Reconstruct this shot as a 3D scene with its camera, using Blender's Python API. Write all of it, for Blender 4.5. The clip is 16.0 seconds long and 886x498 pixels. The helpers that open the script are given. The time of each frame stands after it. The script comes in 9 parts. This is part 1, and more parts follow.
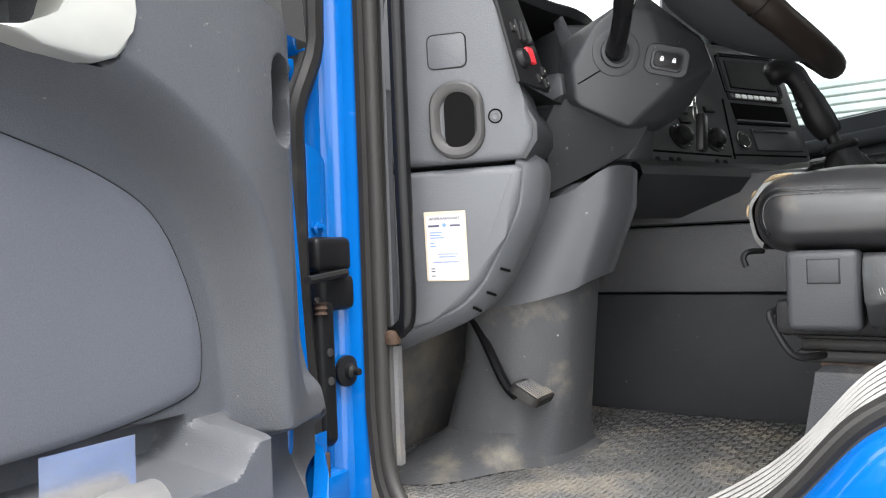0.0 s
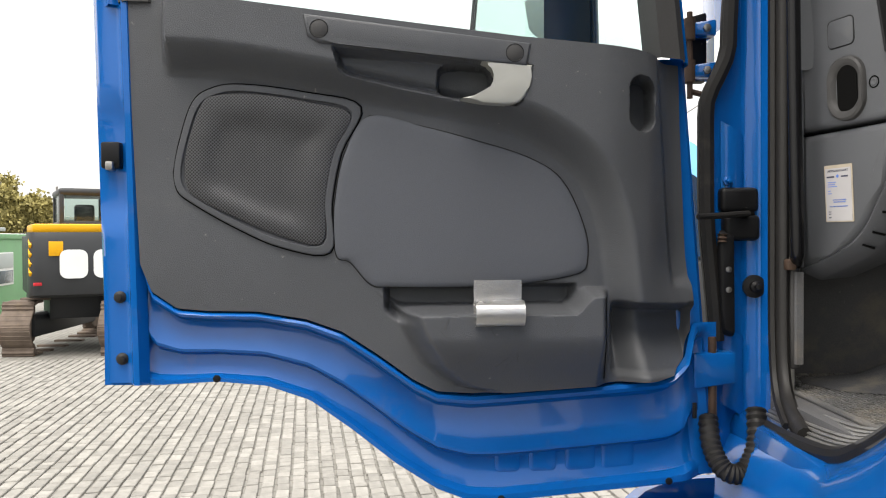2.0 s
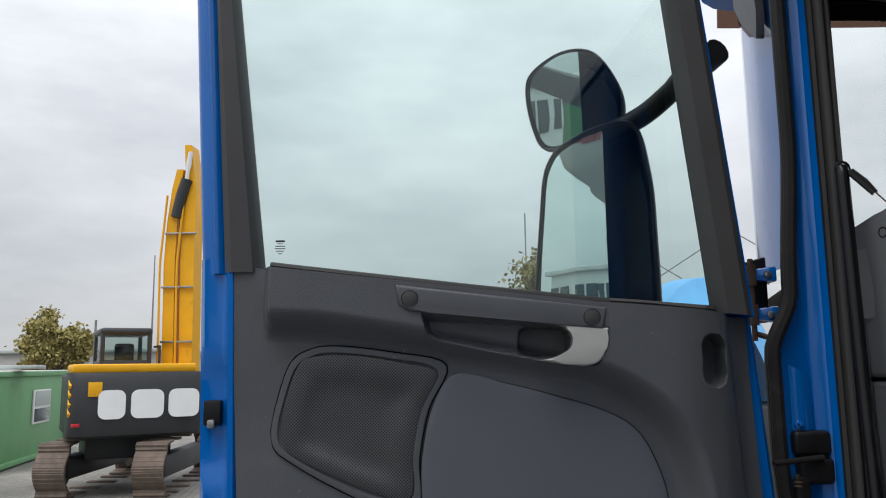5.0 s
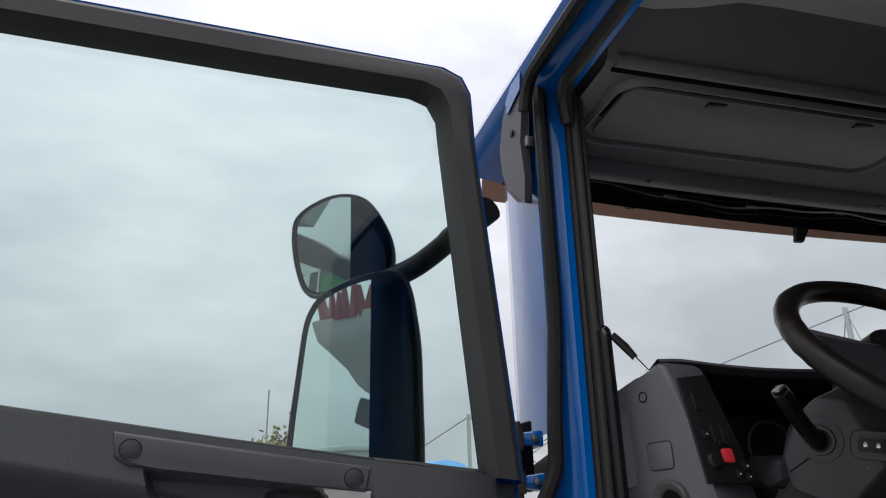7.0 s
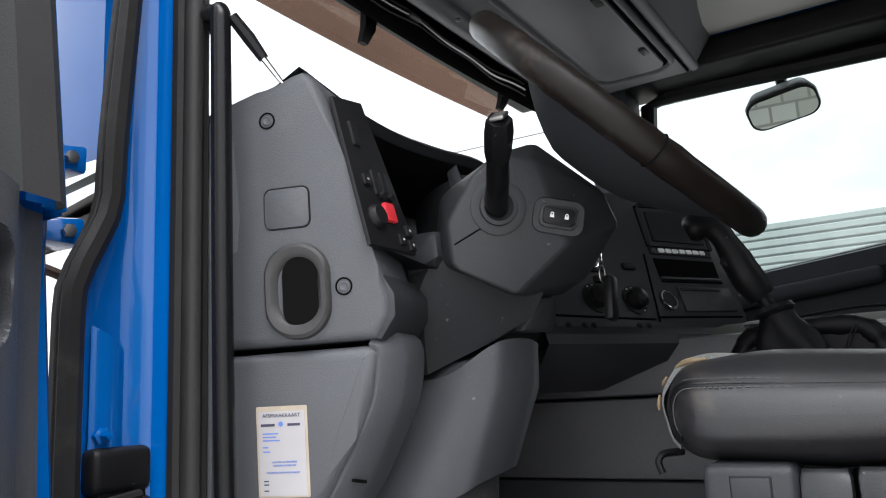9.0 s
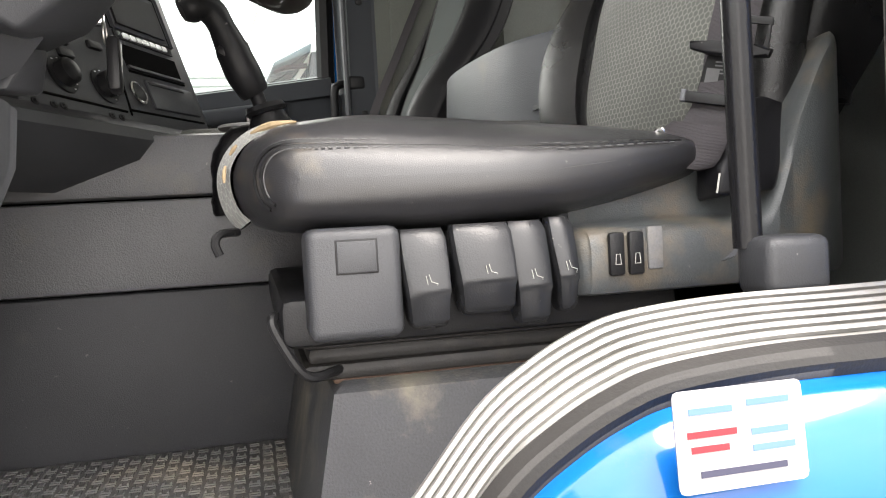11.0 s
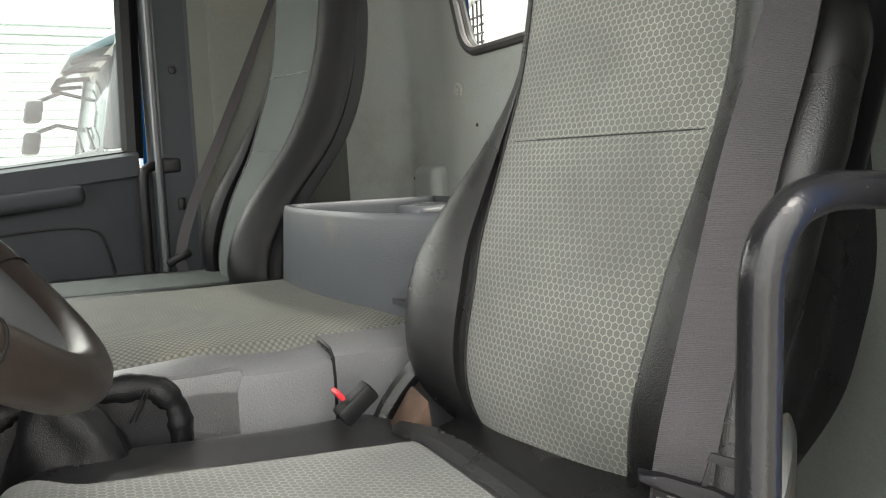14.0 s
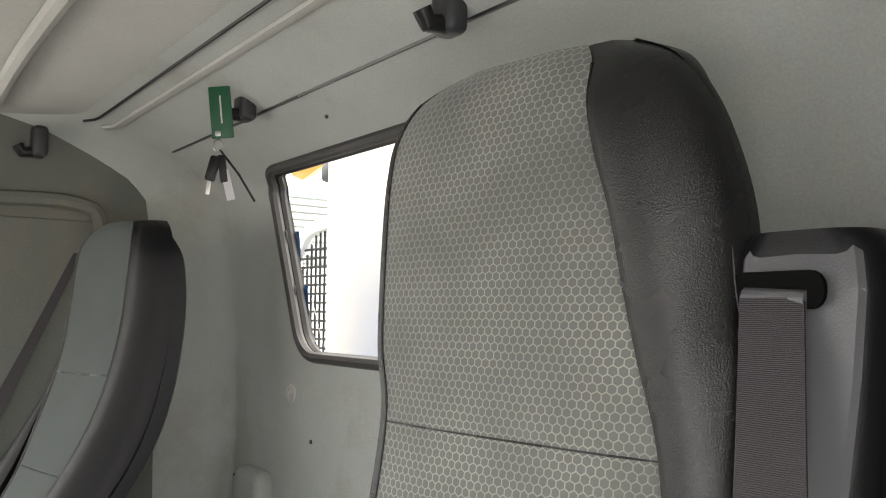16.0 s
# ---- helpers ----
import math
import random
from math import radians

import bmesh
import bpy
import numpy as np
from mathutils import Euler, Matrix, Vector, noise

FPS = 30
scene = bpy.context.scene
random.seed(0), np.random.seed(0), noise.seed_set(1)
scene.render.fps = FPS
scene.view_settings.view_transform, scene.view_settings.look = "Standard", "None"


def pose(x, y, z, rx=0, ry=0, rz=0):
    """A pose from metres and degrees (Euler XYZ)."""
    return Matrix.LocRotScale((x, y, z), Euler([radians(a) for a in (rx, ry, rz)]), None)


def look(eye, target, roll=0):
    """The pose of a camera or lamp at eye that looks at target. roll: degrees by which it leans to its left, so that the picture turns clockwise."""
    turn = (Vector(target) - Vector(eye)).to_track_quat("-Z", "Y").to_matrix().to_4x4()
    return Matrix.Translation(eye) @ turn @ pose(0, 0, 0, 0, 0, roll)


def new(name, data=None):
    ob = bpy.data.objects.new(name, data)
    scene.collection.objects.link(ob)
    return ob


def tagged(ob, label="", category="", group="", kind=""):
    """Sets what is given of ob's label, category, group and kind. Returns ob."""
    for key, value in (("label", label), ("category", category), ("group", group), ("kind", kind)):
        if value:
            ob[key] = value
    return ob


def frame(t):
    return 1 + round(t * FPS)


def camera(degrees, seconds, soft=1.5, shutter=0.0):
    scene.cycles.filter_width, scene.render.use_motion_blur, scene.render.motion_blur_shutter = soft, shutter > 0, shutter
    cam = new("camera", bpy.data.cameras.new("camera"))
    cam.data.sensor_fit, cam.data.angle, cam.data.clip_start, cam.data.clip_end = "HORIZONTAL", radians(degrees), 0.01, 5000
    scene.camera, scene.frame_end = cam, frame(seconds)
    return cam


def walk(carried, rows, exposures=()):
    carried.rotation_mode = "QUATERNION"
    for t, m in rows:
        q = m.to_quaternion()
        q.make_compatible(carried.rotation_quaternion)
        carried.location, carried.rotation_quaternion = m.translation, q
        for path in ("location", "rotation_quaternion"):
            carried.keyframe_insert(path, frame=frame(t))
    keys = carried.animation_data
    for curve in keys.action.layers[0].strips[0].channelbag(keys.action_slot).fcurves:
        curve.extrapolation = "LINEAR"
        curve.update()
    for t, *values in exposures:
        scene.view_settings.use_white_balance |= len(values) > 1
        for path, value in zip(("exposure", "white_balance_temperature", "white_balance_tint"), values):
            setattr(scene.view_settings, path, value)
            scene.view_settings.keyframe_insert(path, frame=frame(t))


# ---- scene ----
cam = camera(58.9, 16.0, soft=1.1)
PATH = [
    (0, (-0.811, 0.363, 2.344), (0.828, 1.51, 2.362), -2.0),
    (0.5, (-0.707, 0.226, 2.357), (0.646, 1.698, 2.377), -1.2),
    (1, (-0.685, -0.005, 2.359), (0.109, 1.831, 2.382), -0.6),
    (1.5, (-0.665, -0.271, 2.324), (-0.311, 1.697, 2.336), -0.3),
    (2, (-0.546, -0.425, 2.279), (-0.574, 1.574, 2.252), -0.3),
    (2.5, (-0.537, -0.485, 2.282), (-0.757, 1.499, 2.147), -0.5),
    (3, (-0.541, -0.49, 2.376), (-0.828, 1.481, 2.2), -0.7),
    (3.5, (-0.563, -0.48, 2.441), (-0.841, 1.492, 2.257), -0.5),
    (4, (-0.589, -0.483, 2.486), (-0.864, 1.496, 2.389), -0.5),
    (4.5, (-0.612, -0.502, 2.511), (-0.862, 1.48, 2.61), -0.4),
    (5, (-0.639, -0.527, 2.519), (-0.74, 1.449, 2.81), -0.7),
    (5.2, (-0.648, -0.535, 2.523), (-0.693, 1.432, 2.882), -0.9),
    (7.3, (-0.651, -0.235, 2.487), (-0.024, 1.515, 3.225), -1.4),
    (7.5, (-0.625, -0.145, 2.485), (0.083, 1.572, 3.225), -1.5),
    (8, (-0.607, 0.054, 2.464), (0.348, 1.653, 3.191), -1.9),
    (8.5, (-0.629, 0.215, 2.451), (0.74, 1.574, 2.979), -2.3),
    (9, (-0.535, 0.364, 2.413), (1.131, 1.407, 2.783), -2.9),
    (9.5, (-0.467, 0.469, 2.378), (1.408, 1.106, 2.662), -3.4),
    (10, (-0.481, 0.589, 2.34), (1.515, 0.675, 2.439), -3.6),
    (10.2, (-0.486, 0.613, 2.339), (1.512, 0.541, 2.377), -3.3),
    (12.3, (-0.187, 0.633, 2.388), (1.674, -0.094, 2.298), -2.8),
    (12.5, (-0.14, 0.598, 2.437), (1.71, -0.158, 2.348), -2.3),
    (13, (-0.101, 0.562, 2.601), (1.733, -0.228, 2.489), -2.6),
    (13.5, (-0.103, 0.553, 2.741), (1.712, -0.266, 2.558), -2.3),
    (14, (-0.155, 0.568, 2.775), (1.629, -0.307, 2.555), -2.2),
    (14.5, (-0.205, 0.555, 2.88), (1.495, -0.462, 2.602), -1.7),
    (15, (-0.15, 0.52, 2.978), (1.488, -0.603, 2.742), -1.4),
    (15.5, (-0.057, 0.491, 3.098), (1.543, -0.708, 3.079), -0.1),
    (16, (0.085, 0.422, 3.15), (1.659, -0.803, 3.302), 0.3),
]

# ---- exposure: the clip's camera opens up as it goes into the cab ----
EXPOSURES = [(0.0, 2.42, 6500, 10), (0.5, 2.52, 6600, 10), (1.0, 2.45, 6600, 10), (1.5, 1.72, 6800, 10), (2.0, 1.2, 6900, 10), (3.0, 0.95, 6600, 10), (3.5, 0.8, 6500, 10), (4.5, 0.45, 6400, 10), (5.2, 0.3, 6300, 11), (7.3, 0.2, 6300, 14), (8.0, 0.5, 6300, 13),
             (8.5, 1.0, 6300, 12), (9.0, 1.45, 6300, 12), (9.5, 2.12, 6400, 12), (10.2, 2.85, 6900, 13), (12.3, 3.1, 7000, 11), (13.0, 3.4, 7000, 9), (14.0, 3.35, 7000, 9), (15.0, 3.25, 7000, 12), (15.5, 3.15, 7000, 13), (16.0, 3.25, 7000, 14)]
walk(cam, [(t, look(eye, target, roll)) for t, eye, target, roll in PATH], EXPOSURES)

# ---- world and sun ----
world = bpy.data.worlds.new("overcast_sky")
scene.world = world
world.use_nodes = True
wn, wl = world.node_tree.nodes, world.node_tree.links
wn.clear()
w_out = wn.new("ShaderNodeOutputWorld")
w_bg = wn.new("ShaderNodeBackground")
w_sky = wn.new("ShaderNodeTexSky")
w_sky.sky_type = "NISHITA"
w_sky.sun_disc = False
w_sky.sun_elevation, w_sky.sun_rotation = radians(65), radians(209)
w_dim = wn.new("ShaderNodeVectorMath")
w_dim.operation = "SCALE"
w_dim.inputs["Scale"].default_value = 0.10
w_co = wn.new("ShaderNodeTexCoord")
w_map = wn.new("ShaderNodeMapping")
w_map.inputs["Scale"].default_value = (1.0, 1.0, 2.6)
w_noise = wn.new("ShaderNodeTexNoise")
w_noise.inputs["Scale"].default_value, w_noise.inputs["Detail"].default_value, w_noise.inputs["Roughness"].default_value = 2.3, 6.0, 0.55
w_ramp = wn.new("ShaderNodeValToRGB")
w_ramp.color_ramp.elements[0].position, w_ramp.color_ramp.elements[0].color = 0.33, (0.62, 0.64, 0.66, 1)
w_ramp.color_ramp.elements[1].position, w_ramp.color_ramp.elements[1].color = 0.68, (1.0, 1.0, 1.0, 1)
w_mix = wn.new("ShaderNodeMix")
w_mix.data_type = "RGBA"
w_mix.inputs[0].default_value = 0.88
wl.new(w_sky.outputs[0], w_dim.inputs[0])
wl.new(w_co.outputs["Generated"], w_map.inputs[0])
wl.new(w_map.outputs[0], w_noise.inputs["Vector"])
wl.new(w_noise.outputs[0], w_ramp.inputs[0])
wl.new(w_dim.outputs[0], w_mix.inputs[6])
wl.new(w_ramp.outputs[0], w_mix.inputs[7])
# an overcast sky is about three times as bright overhead as at the horizon
w_sep, w_rise, w_grade = wn.new("ShaderNodeSeparateXYZ"), wn.new("ShaderNodeMapRange"), wn.new("ShaderNodeVectorMath")
w_rise.inputs[3].default_value, w_rise.inputs[4].default_value = 0.50, 1.55
w_grade.operation = "SCALE"
wl.new(w_co.outputs["Generated"], w_sep.inputs[0])
wl.new(w_sep.outputs[2], w_rise.inputs[0])
wl.new(w_mix.outputs[2], w_grade.inputs[0])
wl.new(w_rise.outputs[0], w_grade.inputs["Scale"])
wl.new(w_grade.outputs[0], w_bg.inputs[0])
w_bg.inputs[1].default_value = 1.08
wl.new(w_bg.outputs[0], w_out.inputs[0])

sun_data = bpy.data.lights.new("sun", "SUN")
sun_data.energy, sun_data.angle, sun_data.color = 1.5, radians(40), (1.0, 0.97, 0.93)
sun = new("sun", sun_data)
sun.matrix_basis = look((0, 0, 20), (4.5, 8, 0))


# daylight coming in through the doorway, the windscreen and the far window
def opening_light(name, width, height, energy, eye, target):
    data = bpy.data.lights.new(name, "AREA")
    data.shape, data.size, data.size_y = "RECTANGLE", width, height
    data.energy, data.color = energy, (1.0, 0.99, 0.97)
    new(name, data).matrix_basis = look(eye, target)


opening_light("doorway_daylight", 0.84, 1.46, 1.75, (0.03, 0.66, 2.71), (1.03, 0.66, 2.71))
opening_light("windscreen_daylight", 1.9, 0.62, 0.85, (1.18, 1.47, 3.10), (1.18, 0.47, 3.0))
opening_light("far_window_daylight", 0.75, 0.58, 0.65, (2.24, 0.78, 3.12), (1.24, 0.78, 3.05))


# ---- materials ----
def material(name, color, rough=0.5, metal=0.0, vary=0.12, scale=6.0, grain=0.0, grain_scale=400.0, bump=0.0, bump_scale=60.0,
             dirt=None, dirt_amount=0.0, dirt_scale=5.0, coat=0.0, random_tint=0.0, spec=0.3, specks=0.0):
    """A Principled surface with broad stains, fine grain, relief, and optional dirt in patches."""
    m = bpy.data.materials.new(name)
    m.use_nodes = True
    n, l = m.node_tree.nodes, m.node_tree.links
    p = n["Principled BSDF"]
    p.inputs["Metallic"].default_value = metal
    p.inputs["Coat Weight"].default_value = coat
    p.inputs["Specular IOR Level"].default_value = spec
    p.inputs["Coat Roughness"].default_value = 0.04
    co = n.new("ShaderNodeTexCoord")
    big = n.new("ShaderNodeTexNoise")
    big.inputs["Scale"].default_value, big.inputs["Detail"].default_value = scale, 5.0
    l.new(co.outputs["Object"], big.inputs["Vector"])
    fine = n.new("ShaderNodeTexNoise")
    fine.inputs["Scale"].default_value, fine.inputs["Detail"].default_value = grain_scale, 2.0
    l.new(co.outputs["Object"], fine.inputs["Vector"])
    ramp = n.new("ShaderNodeMapRange")
    ramp.inputs[1].default_value, ramp.inputs[2].default_value = 0.25, 0.75
    ramp.inputs[3].default_value, ramp.inputs[4].default_value = 1 - vary, 1 + vary
    l.new(big.outputs[0], ramp.inputs[0])
    last = ramp.outputs[0]
    if grain:
        g = n.new("ShaderNodeMapRange")
        g.inputs[1].default_value, g.inputs[2].default_value = 0.3, 0.7
        g.inputs[3].default_value, g.inputs[4].default_value = 1 - grain, 1 + grain
        l.new(fine.outputs[0], g.inputs[0])
        t = n.new("ShaderNodeMath")
        t.operation = "MULTIPLY"
        l.new(last, t.inputs[0]), l.new(g.outputs[0], t.inputs[1])
        last = t.outputs[0]
    if random_tint:
        oi = n.new("ShaderNodeObjectInfo")
        r = n.new("ShaderNodeMapRange")
        r.inputs[3].default_value, r.inputs[4].default_value = 1 - random_tint, 1 + random_tint
        l.new(oi.outputs["Random"], r.inputs[0])
        t = n.new("ShaderNodeMath")
        t.operation = "MULTIPLY"
        l.new(last, t.inputs[0]), l.new(r.outputs[0], t.inputs[1])
        last = t.outputs[0]
    c = n.new("ShaderNodeVectorMath")
    c.operation = "SCALE"
    c.inputs[0].default_value = color
    l.new(last, c.inputs["Scale"])
    col = c.outputs[0]
    if dirt:
        d = n.new("ShaderNodeTexNoise")
        d.inputs["Scale"].default_value, d.inputs["Detail"].default_value, d.inputs["Roughness"].default_value = dirt_scale, 8.0, 0.65
        l.new(co.outputs["Object"], d.inputs["Vector"])
        dr = n.new("ShaderNodeMapRange")
        dr.inputs[1].default_value, dr.inputs[2].default_value = 0.62 - 0.25 * dirt_amount, 0.78
        dr.inputs[3].default_value, dr.inputs[4].default_value = 0.0, min(1.0, 0.35 + dirt_amount)
        l.new(d.outputs[0], dr.inputs[0])
        mx = n.new("ShaderNodeMix")
        mx.data_type = "RGBA"
        mx.inputs[7].default_value = (*dirt, 1)
        l.new(dr.outputs[0], mx.inputs[0]), l.new(col, mx.inputs[6])
        col = mx.outputs[2]
    if specks:
        sp = n.new("ShaderNodeTexNoise")
        sp.inputs["Scale"].default_value, sp.inputs["Detail"].default_value, sp.inputs["Roughness"].default_value = 85.0, 4.0, 0.6
        l.new(co.outputs["Object"], sp.inputs["Vector"])
        sr = n.new("ShaderNodeMapRange")
        sr.inputs[1].default_value, sr.inputs[2].default_value, sr.inputs[4].default_value = 0.70, 0.76, specks
        l.new(sp.outputs[0], sr.inputs[0])
        sx = n.new("ShaderNodeMix")
        sx.data_type = "RGBA"
        sx.inputs[7].default_value = (0.34, 0.32, 0.29, 1)
        l.new(sr.outputs[0], sx.inputs[0]), l.new(col, sx.inputs[6])
        col = sx.outputs[2]
    l.new(col, p.inputs["Base Color"])
    rr = n.new("ShaderNodeMapRange")
    rr.inputs[3].default_value, rr.inputs[4].default_value = max(0.0, rough - min(0.08, rough / 2)), min(1.0, rough + min(0.08, rough / 2))
    l.new(big.outputs[0], rr.inputs[0]), l.new(rr.outputs[0], p.inputs["Roughness"])
    if bump:
        b = n.new("ShaderNodeBump")
        bn = n.new("ShaderNodeTexNoise")
        bn.inputs["Scale"].default_value, bn.inputs["Detail"].default_value = bump_scale, 3.0
        l.new(co.outputs["Object"], bn.inputs["Vector"])
        b.inputs["Strength"].default_value, b.inputs["Distance"].default_value = bump, 0.002
        l.new(bn.outputs[0], b.inputs["Height"]), l.new(b.outputs[0], p.inputs["Normal"])
    return m


def glass(name, tint, rough=0.0):
    m = bpy.data.materials.new(name)
    m.use_nodes = True
    n, l = m.node_tree.nodes, m.node_tree.links
    n.clear()
    out, mix = n.new("ShaderNodeOutputMaterial"), n.new("ShaderNodeMixShader")
    clear, shine, lw = n.new("ShaderNodeBsdfTransparent"), n.new("ShaderNodeBsdfGlossy"), n.new("ShaderNodeLayerWeight")
    clear.inputs[0].default_value = (*tint, 1)
    shine.inputs["Roughness"].default_value = rough
    lw.inputs[0].default_value = 0.5
    power, low = n.new("ShaderNodeMath"), n.new("ShaderNodeMapRange")
    power.operation, power.inputs[1].default_value = "POWER", 4.0
    low.inputs[3].default_value, low.inputs[4].default_value = 0.04, 0.75
    l.new(lw.outputs["Facing"], power.inputs[0]), l.new(power.outputs[0], low.inputs[0])
    l.new(low.outputs[0], mix.inputs[0]), l.new(clear.outputs[0], mix.inputs[1]), l.new(shine.outputs[0], mix.inputs[2])
    l.new(mix.outputs[0], out.inputs[0])
    return m


def hex_cloth(name, thread, cell, pitch, rough=0.85):
    """Woven seat cloth with a honeycomb of raised light threads, laid out in the mesh's own surface coordinates (metres)."""
    m = bpy.data.materials.new(name)
    m.use_nodes = True
    n, l = m.node_tree.nodes, m.node_tree.links
    p = n["Principled BSDF"]
    p.inputs["Roughness"].default_value = rough
    uv = n.new("ShaderNodeUVMap")
    uv.uv_map = "cloth"

    def vmath(op, a, b=None):
        v = n.new("ShaderNodeVectorMath")
        v.operation = op
        for i, s in enumerate((a, b)):
            if s is None:
                continue
            if isinstance(s, tuple):
                v.inputs[i].default_value = s
            else:
                l.new(s, v.inputs[i])
        return v.outputs["Value"] if op in ("DOT_PRODUCT", "LENGTH") else v.outputs["Vector"]

    def fmath(op, a, b=0.0):
        v = n.new("ShaderNodeMath")
        v.operation = op
        for i, s in enumerate((a, b)):
            if isinstance(s, (int, float)):
                v.inputs[i].default_value = s
            else:
                l.new(s, v.inputs[i])
        return v.outputs[0]

    size = (pitch, pitch * 1.7320508, 1.0)
    wobble = n.new("ShaderNodeTexNoise")
    wobble.inputs["Scale"].default_value = 60.0
    l.new(uv.outputs[0], wobble.inputs["Vector"])
    w = vmath("MULTIPLY", vmath("SUBTRACT", wobble.outputs["Color"], (0.5, 0.5, 0.5)), (pitch * 0.3, pitch * 0.3, 0))
    base = vmath("ADD", uv.outputs[0], w)
    a = vmath("SUBTRACT", vmath("MODULO", vmath("ADD", base, (size[0] * 400, size[1] * 400, 0)), size), (size[0] / 2, size[1] / 2, 0))
    b = vmath("SUBTRACT", vmath("MODULO", vmath("ADD", base, (size[0] * 400.5, size[1] * 400.5, 0)), size), (size[0] / 2, size[1] / 2, 0))

    def edge(v):
        q = vmath("ABSOLUTE", v)
        return fmath("MAXIMUM", vmath("DOT_PRODUCT", q, (0.5, 0.8660254, 0)), vmath("DOT_PRODUCT", q, (1, 0, 0)))

    near = fmath("DIVIDE", fmath("MINIMUM", edge(a), edge(b)), pitch * 0.5)
    line = n.new("ShaderNodeMapRange")
    line.inputs[1].default_value, line.inputs[2].default_value = 0.80, 0.95
    l.new(near, line.inputs[0])
    fuzz = n.new("ShaderNodeTexNoise")
    fuzz.inputs["Scale"].default_value, fuzz.inputs["Detail"].default_value = 900.0, 2.0
    l.new(uv.outputs[0], fuzz.inputs["Vector"])
    worn = n.new("ShaderNodeTexNoise")
    worn.inputs["Scale"].default_value, worn.inputs["Detail"].default_value = 7.0, 6.0
    l.new(uv.outputs[0], worn.inputs["Vector"])
    amount = fmath("MULTIPLY", line.outputs[0], fmath("ADD", fmath("MULTIPLY", fuzz.outputs[0], 0.9), fmath("SUBTRACT", worn.outputs[0], 0.2)))
    mx = n.new("ShaderNodeMix")
    mx.data_type = "RGBA"
    mx.inputs[6].default_value, mx.inputs[7].default_value = (*cell, 1), (*thread, 1)
    l.new(amount, mx.inputs[0])
    tint = n.new("ShaderNodeMapRange")
    tint.inputs[1].default_value, tint.inputs[2].default_value, tint.inputs[3].default_value, tint.inputs[4].default_value = 0.3, 0.7, 0.82, 1.15
    l.new(worn.outputs[0], tint.inputs[0])
    sc = n.new("ShaderNodeVectorMath")
    sc.operation = "SCALE"
    l.new(mx.outputs[2], sc.inputs[0]), l.new(tint.outputs[0], sc.inputs["Scale"])
    l.new(sc.outputs[0], p.inputs["Base Color"])
    bp = n.new("ShaderNodeBump")
    bp.inputs["Strength"].default_value, bp.inputs["Distance"].default_value = 0.6, 0.0008
    l.new(fmath("ADD", line.outputs[0], fmath("MULTIPLY", fuzz.outputs[0], 0.6)), bp.inputs["Height"])
    l.new(bp.outputs[0], p.inputs["Normal"])
    p.inputs["Sheen Weight"].default_value = 0.2
    return m


def webbing(name, color):
    """Belt webbing: close cross ribs with a thread grain."""
    m = material(name, color, 0.75, vary=0.12, scale=10, grain=0.25, grain_scale=1100, spec=0.2)
    n, l = m.node_tree.nodes, m.node_tree.links
    co, rib, bp = n.new("ShaderNodeTexCoord"), n.new("ShaderNodeTexWave"), n.new("ShaderNodeBump")
    rib.wave_type, rib.bands_direction = "BANDS", "Z"
    rib.inputs["Scale"].default_value, rib.inputs["Distortion"].default_value, rib.inputs["Detail Scale"].default_value = 210.0, 3.0, 2.0
    bp.inputs["Strength"].default_value, bp.inputs["Distance"].default_value = 0.5, 0.0008
    l.new(co.outputs["Object"], rib.inputs["Vector"]), l.new(rib.outputs["Fac"], bp.inputs["Height"])
    l.new(bp.outputs[0], n["Principled BSDF"].inputs["Normal"])
    return m


